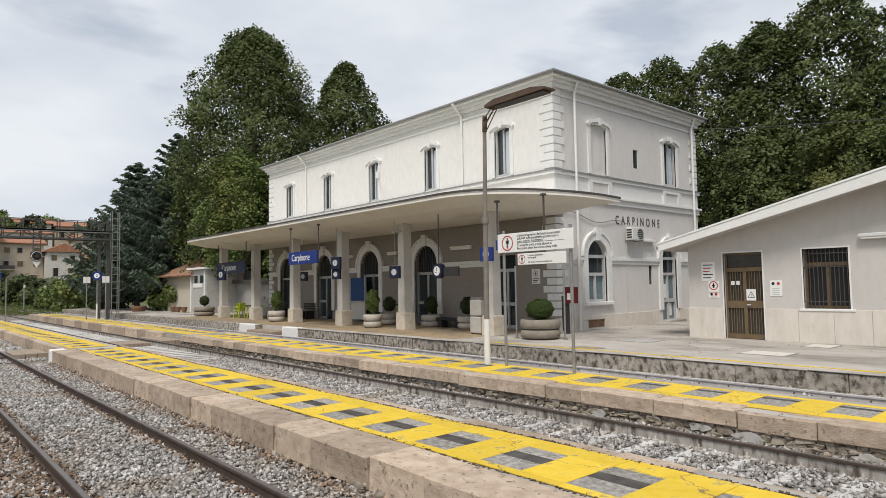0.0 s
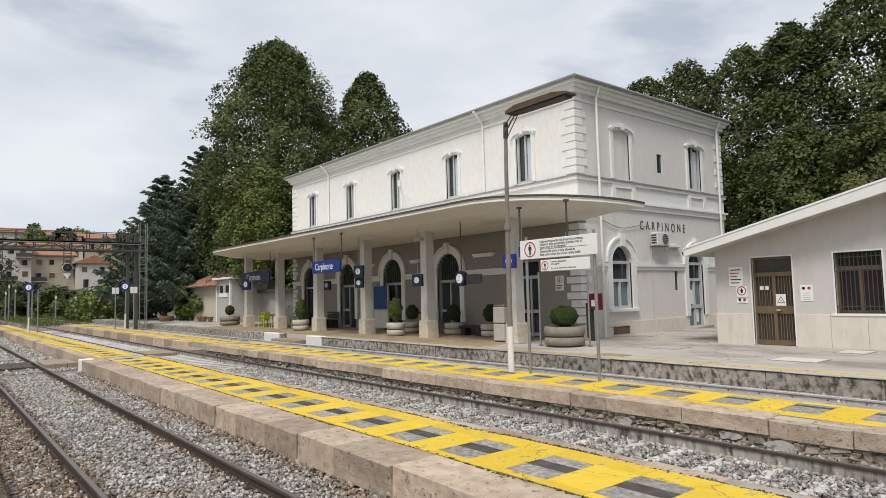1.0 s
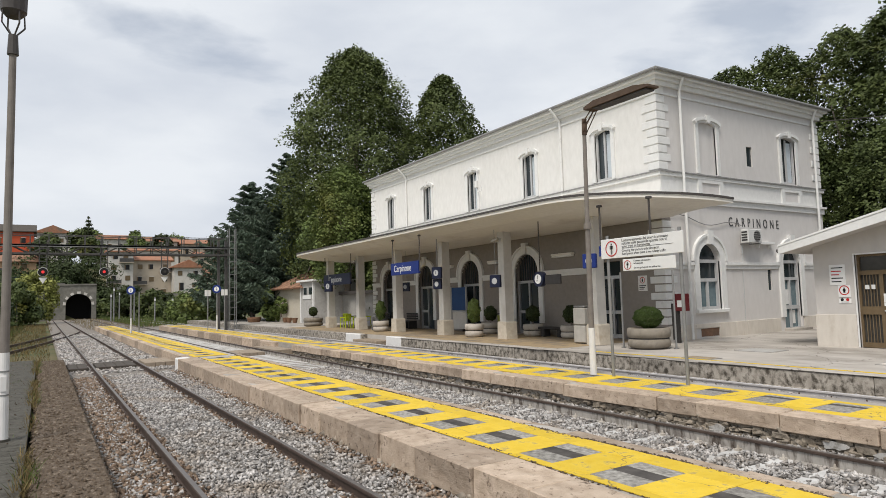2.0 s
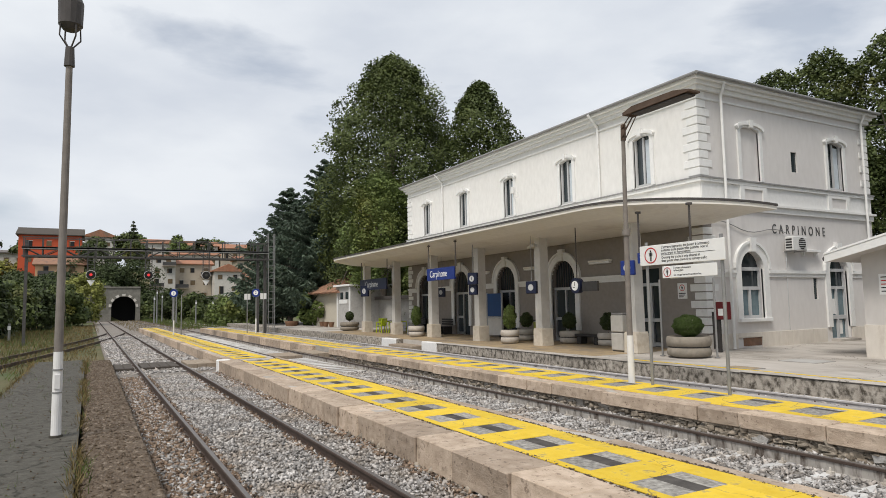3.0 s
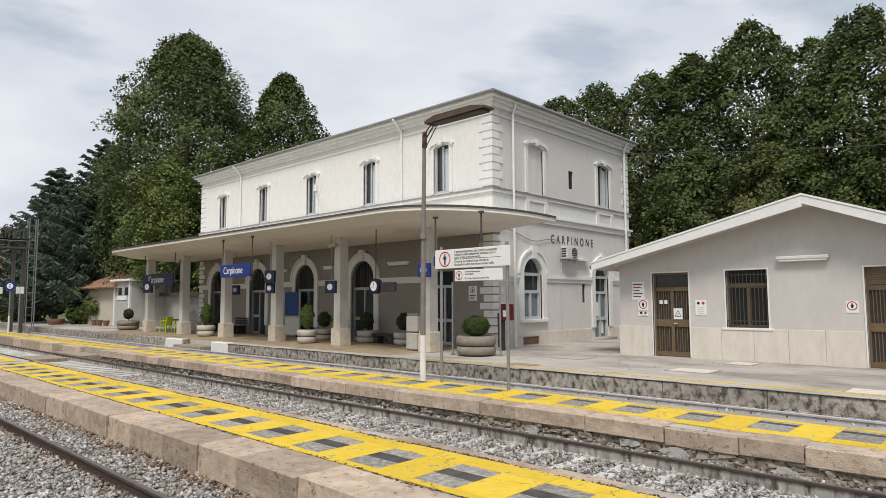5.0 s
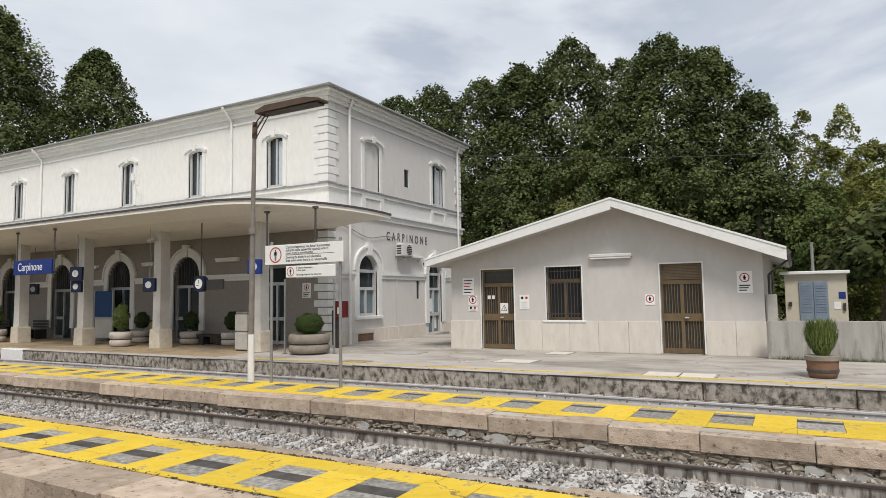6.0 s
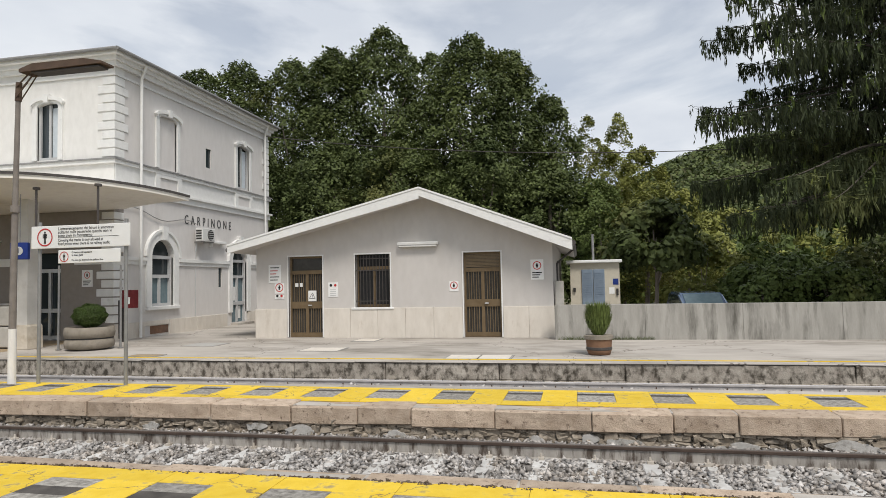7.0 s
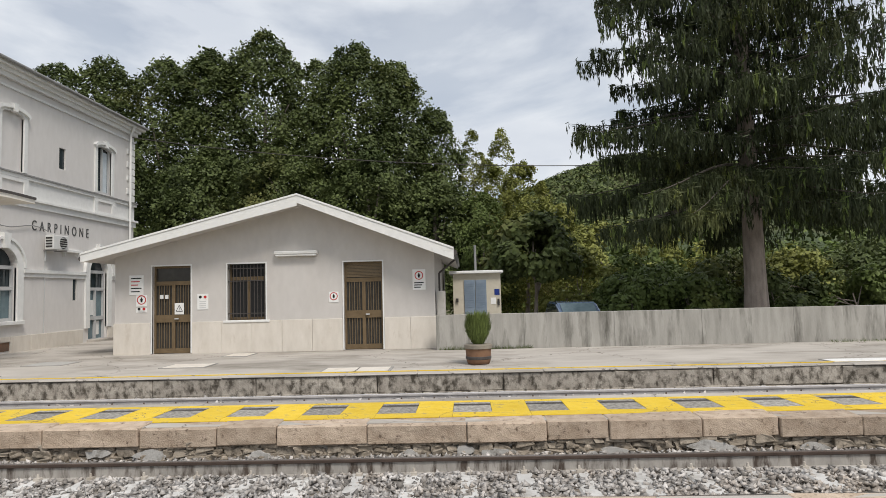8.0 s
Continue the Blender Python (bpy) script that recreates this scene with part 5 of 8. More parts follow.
def conifer(name, x, y, z0, h, reach, first, whorls, per, twigs, material, label, droop=0.28, hang=0.5, trunk_r=0.4, blade=0.085, comb=1.0, rise=0.10, tilt=0.28, ragged=0.15, tuft=0.0):
    """A fir with whorls of drooping branches hung with twigs."""
    t = thing(name, (x, y, z0), label, "tree")
    bm = bmesh.new()
    rod(bm, (0, 0, -0.4), (0, 0, h * 0.5), trunk_r, trunk_r * 0.6, 14)
    rod(bm, (0, 0, h * 0.5), (0, 0, h), trunk_r * 0.6, 0.03, 10)
    cs, sz = [], []
    limbs = bmesh.new()
    for w in range(whorls):
        f = w / (whorls - 1)
        zz = first + (h - first) * f ** 1.05
        L = reach * (1 - f) ** 0.75 * random.uniform(0.85, 1.1) + 0.25
        for k in range(per):
            a = 2 * math.pi * (k + random.uniform(-0.35, 0.35)) / per + w * 1.1
            Lk = L * random.uniform(0.6, 1.08)
            zk = zz + random.uniform(-ragged, ragged)
            dk = droop * random.uniform(1 - ragged * 0.8, 1 + ragged * 0.8)
            pts = []
            for i in range(7):
                s = i / 6
                pts.append(Vector((math.cos(a) * Lk * s, math.sin(a) * Lk * s, zk + Lk * (rise * s - dk * s * s + 0.14 * s ** 4) + random.uniform(-0.05, 0.05))))
            for p, q, r in zip(pts, pts[1:], (0.06, 0.05, 0.04, 0.03, 0.02, 0.012)):
                rod(limbs, p, q, r * (0.4 + Lk / reach), r * 0.7 * (0.4 + Lk / reach), 5, cap=False)
            P = np.array([tuple(q) for q in pts])
            m = int(twigs * (0.3 + Lk / reach))
            # twigs sit along the branch and along its side shoots
            shoots = max(4, int(Lk * 2.6))
            j = rng.integers(0, shoots, m)
            s0 = 0.14 + 0.80 * (j + 0.5) / shoots
            r = rng.uniform(0, 1, m) ** 0.9
            sl = (0.36 * (1 - s0) + 0.07) * min(Lk, 5.0) * comb
            sg = np.where(rng.random(m) < 0.5, -1.0, 1.0)
            s = np.minimum(s0 + r * sl * 0.55 / Lk, 1.0)
            i0 = np.minimum((s * 6).astype(int), 5)
            c = P[i0] + (P[i0 + 1] - P[i0]) * (s * 6 - i0)[:, None]
            side_ = sg * r * sl * 0.85 + rng.normal(0, 0.025, m)
            c += np.stack([-math.sin(a) * side_, math.cos(a) * side_, -np.abs(side_) * 0.28 + rng.normal(0, 0.03, m)], 1)
            cs.append(c)
            sz.append(np.full(m, 0.5 + 0.5 * Lk / reach))
    part("trunk", bm, M["bark"], t)
    part("branchwork", limbs, M["darkbark"], t)
    c, g = np.concatenate(cs), np.concatenate(sz)
    n = len(c)
    # hanging twig: a narrow folded blade
    down = np.stack([rng.normal(0, tilt, n), rng.normal(0, tilt, n), -np.ones(n)], 1)
    short = rng.random(n) < tuft
    down[short] = rng.normal(0, 1.0, (short.sum(), 3)) + np.array([0, 0, 0.1])
    down[short] /= np.linalg.norm(down[short], axis=1, keepdims=True)
    ln = (hang * rng.uniform(0.25, 1.3, n) * g * np.where(short, 0.42, 1.0))[:, None]
    wd = np.cross(down, rng.normal(size=(n, 3)))
    wd /= np.linalg.norm(wd, axis=1, keepdims=True)
    wd *= (blade * rng.uniform(0.7, 1.4, n) * (0.5 + 0.5 * hang / 0.5))[:, None]
    v = np.empty((n, 4, 3))
    v[:, 0], v[:, 1], v[:, 2], v[:, 3] = c + [0, 0, 0.05], c + down * ln * 0.5 + wd, c + down * ln, c + down * ln * 0.45 - wd
    b = np.arange(n)[:, None] * 4
    tris = np.concatenate([b + [0, 1, 2], b + [0, 2, 3]], axis=1).reshape(-1, 3)
    fast_mesh("foliage", v.reshape(-1, 3), tris, material, t)
    return t


def spruce(name, x, y, h, reach, first, whorls, per, label):
    """A spruce: long limbs hung with fuzzy tassels of short needle sprays."""
    t = thing(name, (x, y, 0), label, "tree")
    bm = bmesh.new()
    for k in range(12):
        za, zb = h * k / 12 - 0.4 * (k == 0), h * (k + 1) / 12
        rod(bm, (0.03 * math.sin(k), 0, za), (0.03 * math.sin(k + 1), 0, zb), 0.42 * (1 - k / 12.5) + 0.09 * (k == 0), 0.42 * (1 - (k + 1) / 12.5), 16)
    part("trunk", bm, M["bark"], t)
    limbs = bmesh.new()
    tops, lens = [], []
    for w in range(whorls):
        f = w / (whorls - 1)
        zz = first + (h - first) * f
        for k in range(per):
            a = 2 * math.pi * (k + random.uniform(-0.4, 0.4)) / per + w * 2.4
            L = reach * (1 - f) ** 0.55 * random.uniform(0.55, 1.10) * (0.82 if w < 2 else 1.0) + 0.3
            z0 = zz + random.uniform(-0.45, 0.45)
            dr = random.uniform(0.22, 0.46) + (0.14 if w < 3 else 0.0)
            bend = random.uniform(-0.1, 0.1)
            pts = [Vector((math.cos(a + bend * q) * L * q, math.sin(a + bend * q) * L * q, z0 + L * (0.10 * q - dr * q * q + 0.20 * q ** 4))) for q in [i / 7 for i in range(8)]]
            for i, (p, q) in enumerate(zip(pts, pts[1:])):
                rod(limbs, p, q, 0.065 * (1 - i / 8) * (0.4 + 0.6 * L / reach), 0.065 * (1 - (i + 1) / 8) * (0.4 + 0.6 * L / reach), 5, cap=False)
            P = np.array([tuple(q) for q in pts])
            m = int((36 + 92 * L / reach) * (1.5 if w < 5 else 1.0))
            s_ = 0.10 + 0.90 * rng.uniform(0, 1, m) ** 0.8
            i0 = np.minimum((s_ * 7).astype(int), 6)
            c = P[i0] + (P[i0 + 1] - P[i0]) * (s_ * 7 - i0)[:, None]
            side_ = rng.normal(0, 1, m) * (0.30 * (1 - s_) + 0.10) * min(L, 5) * 0.55
            c += np.stack([-math.sin(a) * side_, math.cos(a) * side_, -np.abs(side_) * 0.25], 1)
            tops.append(c)
            lens.append((0.30 + 0.55 * rng.random(m) ** 1.5) * (0.6 + 0.5 * L / reach))
    part("branchwork", limbs, M["darkbark"], t)
    c, ln = np.concatenate(tops), np.concatenate(lens)
    per_t = 11
    k = np.repeat(np.arange(len(c)), per_t)
    q = rng.uniform(0, 1, len(k))
    sway = np.stack([rng.normal(0, 0.10, len(c)), rng.normal(0, 0.10, len(c)), -np.ones(len(c))], 1)
    spread = 0.042 * (1.1 - 0.7 * q)
    ctr = c[k] + sway[k] * (ln[k] * q)[:, None] + rng.normal(0, 1, (len(k), 3)) * spread[:, None]
    d = np.stack([rng.normal(0, 0.20, len(k)), rng.normal(0, 0.20, len(k)), -np.ones(len(k))], 1)
    # the first sprays of each tassel lie along the limb
    flat_ = q < 0.18
    d[flat_] = rng.normal(0, 1, (flat_.sum(), 3)) * np.array([1, 1, 0.35])
    d /= np.linalg.norm(d, axis=1, keepdims=True)
    wv = np.cross(d, rng.normal(size=(len(k), 3)))
    wv *= (rng.uniform(0.017, 0.034, len(k)) / np.linalg.norm(wv, axis=1))[:, None]
    hl = rng.uniform(0.08, 0.20, len(k))[:, None]
    v = np.empty((len(k), 4, 3))
    v[:, 0], v[:, 1], v[:, 2], v[:, 3] = ctr - d * hl, ctr + wv, ctr + d * hl, ctr - wv
    young = np.repeat(rng.random(len(c)) < 0.07, per_t)
    for nm, sel, mt in (("foliage", ~young, "needle"), ("young_shoot", young, "leafb")):
        vv = v[sel].reshape(-1, 3)
        bb = np.arange(sel.sum())[:, None] * 4
        fast_mesh(nm, vv, np.concatenate([bb + [0, 1, 2], bb + [0, 2, 3]], axis=1).reshape(-1, 3), M[mt], t)
    return t


# trees behind the annex
G1 = "row of lindens behind the annex"
for (x, y, top, r, k) in ((-31, 42, 18.4, 4.4, 26000), (-27, 40.5, 18.2, 4.2, 36000), (-23.4, 40, 18.3, 3.9, 44000), (-19.6, 40.5, 18.2, 3.8, 44000), (-16.4, 40, 18.5, 3.7, 48000), (-12.7, 40, 19.6, 4.3, 60000), (-6.6, 40, 18.5, 4.3, 60000), (-9.7, 42.5, 18.4, 4.0, 36000), (-4.1, 40.5, 17.6, 3.2, 40000), (-1.6, 41, 14.6, 2.6, 26000)):
    linden(x, y, top, r, int(k * 0.54), 0.113, M["leafd"], "tall dense dark green linden with domed crown", base=1.5, bough_r=1.0, count=int(r * r * 15), group=G1, wide=0.44)
for (x, y, top) in ((-15, 36.8, 11.2), (-10.5, 36.4, 11.6), (-5.5, 36.6, 10.8), (-20.5, 36.4, 11.8), (-1.6, 37.2, 9.2)):
    linden(x, y, top, 3.3, 20000, 0.105, M["leafd"], "lower dark green linden boughs behind the annex", base=0.6, bough_r=0.8, count=170, group=G1, wide=0.45)
# paler, thin crowns to the right
for (x, y, top, r, k, m) in ((0.9, 43.5, 13.4, 1.35, 8000, "leafy"), (3.0, 43.5, 13.5, 1.4, 8000, "leafy"), (1.9, 42, 11.0, 1.8, 14000, "leafy"), (4.0, 39.5, 10.2, 2.3, 18000, "leafy"), (6.6, 40.5, 7.6, 2.3, 14000, "leafy"), (1.2, 36, 7.8, 2.2, 16000, "leafb"), (3.6, 35, 6.8, 2.0, 14000, "leafy")):
    p_ = linden(x, y, top, r, k, 0.075, M[m], "slim light green poplar with loose yellowing crown" if r < 1.5 else "yellow-green tree with a loose leafy crown", base=0.8, bough_r=0.55, count=int(40 + r * 30), group="pale trees behind the yard", trunk_r=0.13, fill=0.06, wide=0.40)
    p_.name = "poplar_tree" if r < 1.5 else "yellowing_tree"
tree("young_tree", 3.4, 29.5, 0, 5.6, 1.9, 1.6, 5000, 0.17, M["leafd"], "small dark broadleaf tree behind the parked car", clumps=26, clump_r=0.8, crown_from=0.3, egg=0.2, trunk_r=0.12)
for i, (x, y, rx, rz, m) in enumerate(((6.2, 33, 2.2, 2.0, "leafy"), (9.3, 32, 2.2, 1.7, "leafb"), (12.5, 31, 2.4, 1.7, "leafb"), (15.8, 30.5, 2.4, 1.6, "leafy"), (19.2, 30, 2.4, 1.8, "leafb"), (22.5, 29, 2.5, 1.8, "leafb"), (7.6, 27.8, 1.6, 1.2, "leafb"), (10.0, 27.5, 1.6, 1.2, "leafb"), (13.4, 27, 1.8, 1.3, "leafb"), (16.5, 26.5, 1.8, 1.2, "leafb"), (19.6, 26, 1.8, 1.2, "leafb"), (9.0, 40, 3.0, 3.4, "leafy"), (13.5, 42, 3.4, 3.2, "leafy"), (18, 40, 3.2, 3.0, "leafb"), (23, 38, 3.2, 3.0, "leafb"))):
    bush("shrub", x, y, 0, rx, 1.6, rz, 4600, 0.12, M["leafd" if x > 11 and i % 3 else m], "tangled green shrub behind the concrete wall", group="hedge behind the wall")
for (x, y, r) in ((3, 52, 2.0), (9, 55, 2.2), (15, 53, 3.0), (21, 50, 3.6), (27, 48, 3.6), (33, 46, 3.6), (40, 44, 3.8)):
    bush("shrub", x, y, 0.2, r * 1.3, r, r, 4200, 0.24, M["leafb" if x % 2 else "leafd"], "tall overgrown shrub beyond the yard", group="scrub beyond the yard", clumps=30)
spruce("fir_tree", 11.1, 23.6, 26.0, 7.4, 5.1, 27, 8, "tall dark spruce with drooping curtains of hanging twigs")

# trees beyond the far end of the station
linden(-51.8, 22.0, 24.9, 7.1, 84000, 0.122, M["leafd"], "very tall dark linden beside the station house", base=3.0, bough_r=1.3, count=560, wide=0.34, trunk_r=0.5, fill=0.34, dome=1.7)
linden(-43.0, 26.0, 20.3, 4.3, 32000, 0.115, M["leafd"], "tall pointed linden behind the station roof", base=4.5, bough_r=1.05, count=220, wide=0.30, fill=0.3, dome=1.7)
linden(-46.9, 18.8, 12.9, 3.3, 24000, 0.105, M["leafb"], "yellow-green lower tree beside the station house", base=3.5, bough_r=0.85, count=200, wide=0.45)
tree("linden_tree", -44.5, 24.0, 0, 12.0, 3.6, 3.0, 8000, 0.25, M["leafd"], "dark understorey tree behind the station house", clumps=40, clump_r=1.4, crown_from=0.05, egg=0.1)
conifer("cedar_tree", -60.5, 18.6, 0, 16.4, 7.2, 1.2, 24, 9, 420, M["needleb"], "dense blue-green cedar behind the outbuilding", droop=0.10, hang=0.28, trunk_r=0.3, blade=0.085, tilt=1.1, rise=0.32)
conifer("cedar_tree", -66.5, 16.8, 0, 14.4, 7.6, 1.0, 20, 9, 420, M["needleb"], "spreading dark cedar at the platform end", droop=0.10, hang=0.28, trunk_r=0.3, blade=0.085, tilt=1.1, rise=0.36)
conifer("cedar_tree", -56.0, 22.0, 0, 13.5, 4.0, 1.0, 18, 8, 80, M["needle"], "dark cedar filling the gap behind the outbuilding", droop=0.1, hang=0.75, trunk_r=0.3)
for (x, y, rx, rz, m) in ((-72, 15.5, 2.2, 2.0, "leafd"), (-77, 14.5, 2.4, 2.2, "leafb"), (-84, 14, 2.8, 1.8, "leafb"), (-92, 14, 3.0, 1.8, "leafd"), (-57.5, 17.0, 1.4, 2.2, "leafb")):
    bush("shrub", x, y, 0, rx, 1.8, rz, 2600, 0.2, M[m], "green shrub at the far platform end", group="shrubs at the platform end")

# overgrown bank beside the siding, and the slope over the tunnel
for (x, y, rx, rz, m, k) in ((-62, -9.5, 2.6, 2.3, "leafk", 4200), (-66, -14, 3.4, 2.6, "leafk", 4200), (-74, -9, 3.0, 2.5, "leafd", 4200), (-80, -14, 4.0, 3.2, "leafk", 4600), (-58, -18, 3.8, 2.9, "leafk", 4200), (-88, -7.5, 3.2, 2.4, "leafk", 4000), (-96, -11, 4.0, 3.2, "leafk", 4000), (-104, -4.5, 2.8, 2.9, "leafd", 4000), (-112, -2.5, 3.0, 4.2, "leafy", 5200), (-116, -9, 4.0, 4.0, "leafk", 4600), (-126, 11.5, 2.6, 3.0, "leafk", 4200), (-120, 14, 2.6, 2.2, "leafd", 3600), (-112, 18, 3.0, 1.8, "leafd", 3200), (-130, 17, 3.0, 2.4, "leafk", 3600), (-52, -22, 4, 3.2, "leafk", 4200), (-70, -22, 5, 4.0, "leafk", 4200)):
    bush("bank_shrub", x, y, -0.2, rx, rx * 0.8, rz, k, 0.22, M[m], "dense overgrown shrub on the railway bank", group="shrubs on the bank", clumps=26)
for i in range(58):
    x = (-146, -150, -156, -164, -190)[i % 5] - 3 * rng.random()
    y = -45 + 100 * ((i * 0.618) % 1.0)
    if x < -158 and 10 < y < 44:
        y -= 50
    if -4 < y < 8 and x > -160:
        x = -160
    r = rng.uniform(1.5, 2.6)
    bush("slope_tree", x, y, ground_height(x, y) - 0.3, r, r, r * 0.95, 1300, 0.34, M[("leafd", "leafd", "leafb", "leafd", "leafy")[(i // 2) % 5]], "round green tree on the village slope", group="trees on the village slope", clumps=18, cat="tree")
for i in range(20):
    x, y = -205 - 50 * rng.random(), -40 + 110 * rng.random()
    r = rng.uniform(2.5, 4.5)
    bush("slope_tree", x, y, ground_height(x, y) + rng.uniform(1.5, 4.5), r, r, r, 1200, 0.5, M[("leafd", "needle", "leafb")[i % 3]], "round green tree on the village slope", group="trees on the village slope", clumps=14, cat="tree")
conifer("cypress_tree", -215, 9.5, 16, 13, 3.2, 1.0, 12, 7, 60, M["needle"], "tall pine on the skyline above the village", hang=1.0, droop=0.1)

for (x, y, r) in ((-150, -8, 4), (-154, -2, 3.4), (-158, 3, 3.6), (-152, 6, 3.0), (-162, -6, 4), (-168, 0, 4), (-172, 7, 3.6), (-160, 9, 3.2), (-178, -4, 4.5), (-182, 4, 4.2), (-150, 1.5, 2.4), (-148, -14, 4.5), (-163, 2.5, 4.6), (-166, 7.5, 4.8), (-170, -2.0, 4.6), (-161, 11.0, 3.2)):
    bush("bank_shrub", x, y, ground_height(x, y) - 0.4, r * 1.0, r * 1.0, r * (1.15 if r > 4.5 else 0.75), 4600, 0.26, M["leafk"], "dark overgrown trees on the slope above the tunnel", group="shrubs on the bank", clumps=26)
# far wooded hill
vs, fs = [], []
nx, ny = 120, 46
for i in range(nx):
    for j in range(ny):
        x = -60 + 420 * i / (nx - 1)
        y = 190 + 210 * j / (ny - 1)
        ridge = 67 * math.exp(-((x - 95) / 120) ** 2) * math.exp(-((y - 320) / 95) ** 2)
        z = ridge + 2.6 * noise.noise(Vector((x * 0.13, y * 0.13, 0))) + 1.8 * abs(noise.noise(Vector((x * 0.4, y * 0.4, 3)))) - 3
        vs.append((x, y, z))
for i in range(nx - 1):
    for j in range(ny - 1):
        fs.append((i * ny + j, (i + 1) * ny + j, (i + 1) * ny + j + 1, i * ny + j + 1))
hill = put_mesh("backdrop_hill", vs, fs, M["forest"])
tagged(hill, "far green wooded hill under the sky", "hill", kind="structure")
pts = rng.uniform((-30, 230, 0), (230, 330, 0), (5200, 3))
zz = 67 * np.exp(-((pts[:, 0] - 95) / 120) ** 2) * np.exp(-((pts[:, 1] - 320) / 95) ** 2) - 1.5
k = np.repeat(np.arange(len(pts)), 9)
d = unit(len(k))
d[:, 2] = np.abs(d[:, 2])
P3 = np.stack([pts[k, 0], pts[k, 1], zz[k]], 1) + d * np.array([2.2, 2.2, 2.8]) * rng.uniform(0.7, 1.3, len(pts))[k][:, None]
v, f = leaf_quads(P3, d, 0.8)
tagged(fast_mesh("far_woods", v, f, M["leafd"]), "far woodland canopy covering the hill", "woods", kind="stuff")

# ---- village, tunnel, gantry ----
def far_house(x, y0, y1, depth, z0, ze, rise, wall, roof, label, floors=2, cols=3, ridge_along=True, over=0.6, balcony=False):
    h = thing("village_house", (x, (y0 + y1) / 2, z0), label, "house", "village houses")
    w = (y1 - y0) / 2
    H = ze - z0
    part("wall", bx(-depth, 0, -w, w, -5, H), M[wall], h)
    bm = bmesh.new()
    if ridge_along:
        pr = [(-depth - over, H - 0.05), (over, H - 0.05), (over, H + 0.15), (-depth / 2, H + rise), (-depth - over, H + 0.15)]
        prism(bm, pr, lambda u, d, z: (u, d, z), -w - over, w + over)
    else:
        pr = [(-w - over, H - 0.05), (w + over, H - 0.05), (w + over, H + 0.15), (0, H + rise), (-w - over, H + 0.15)]
        prism(bm, pr, lambda u, d, z: (d, u, z), -depth - over, over)
        part("gable", prism(bmesh.new(), [(-w, H - 0.04), (w, H - 0.04), (0, H + rise - 0.25)], lambda u, d, z: (d, u, z), -0.1, 0.02), M[wall], h)
    part("roof", bm, M[roof], h)
    fh = H / floors
    for f in range(floors):
        for c in range(cols):
            u = -w + 2 * w * (c + 0.5) / cols + 0.25 * math.sin(c * 3 + f * 5 + x)
            z = f * fh + fh * 0.32
            tall = (c + f) % 3 == 1
            win = part("window", bx(-0.05, 0.06, u - 0.42, u + 0.42, z - (0.75 if tall else 0), z + 1.2), M["darkpane" if (c + f) % 2 else "brown"], h)
            part("frame", bx(-0.04, 0.10, u - 0.55, u + 0.55, z + 1.2, z + 1.32), M["housew"], win)
            part("shutter", bx(-0.04, 0.09, u - 0.68, u - 0.43, z - (0.75 if tall else 0), z + 1.2), M["brown"], win)
            if tall and balcony:
                b = part("balcony", bx(0, 1.1, u - 1.6, u + 1.6, z - 0.95, z - 0.78), M["housec"], h)
                part("railing", bx(1.02, 1.08, u - 1.6, u + 1.6, z - 0.78, z + 0.15), M["gantry"], b)
    return h


far_house(-186, -17.3, -3.8, 12, 13.0, 21.0, 2.4, "housered", "timber", "three-storey red-orange house with brown roof", 2, 3)
far_house(-170, -12.6, -3.0, 9, 8.0, 12.6, 1.9, "houseor", "tile", "peach house with brown tiled roof", 2, 2, balcony=True)
far_house(-176, 12.0, 17.4, 8, 5.0, 15.6, 0.6, "housew", "tilefar", "narrow white four-storey house", 4, 2, balcony=True)
far_house(-178, 17.6, 26.5, 9, 4.0, 13.6, 1.5, "housec", "tilefar", "cream house with orange tiled roof and balconies", 3, 3, balcony=True)
far_house(-174, 26.6, 33.5, 8, 2.5, 11.6, 2.0, "housew", "tilefar", "white gabled house with orange tiles", 3, 2, ridge_along=False)
far_house(-172, 34.5, 43.0, 8, 2.0, 9.6, 1.8, "housec", "tilefar", "cream village house with tiled roof", 2, 3)
far_house(-232, -3.8, 5.2, 9, 17.0, 25.6, 2.4, "housew", "tilefar", "white gabled house on the skyline", 2, 2, ridge_along=False)
far_house(-236, 13.0, 24.0, 9, 16.0, 24.4, 1.8, "housew", "tilefar", "long white house with orange roof on the skyline", 2, 4)
far_house(-238, 25.0, 38.0, 9, 16.0, 24.0, 2.0, "housew", "tilefar", "white village house with orange roof on the skyline", 2, 4)
far_house(-236, 39.0, 52.0, 9, 15.0, 23.2, 2.0, "housec", "tilefar", "cream village house on the skyline", 2, 4)
far_house(-232, 54.0, 70.0, 9, 14.0, 21.8, 2.0, "housew", "tilefar", "white village house with orange roof on the skyline", 2, 4)
far_house(-228, -28.0, -19.0, 9, 12.0, 19.6, 1.2, "housew", "rooft", "pale house at the edge of the village", 2, 3)
far_house(-214, 40.0, 50.0, 8, 11.0, 17.5, 1.6, "housec", "tilefar", "cream village house with orange roof", 2, 3)
far_house(-206, 20.0, 33.0, 8, 11.0, 18.3, 1.4, "housew", "tilefar", "white village house behind the others", 2, 4)

portal = thing("tunnel_portal", (-140, 4.2, 0), "grey stone tunnel portal with striped voussoirs", "tunnel", kind="structure")
pm = lambda u, d, z: (-d, u, z)
part("wall", wall_panel(bmesh.new(), -13, 2.95, -0.5, 6.3, [(-12, -8, -0.5, 2.6, 1.9), (-2.15, 2.15, -0.5, 2.6, 2.1)], pm, 0, 1.2), M["masonry"], portal)
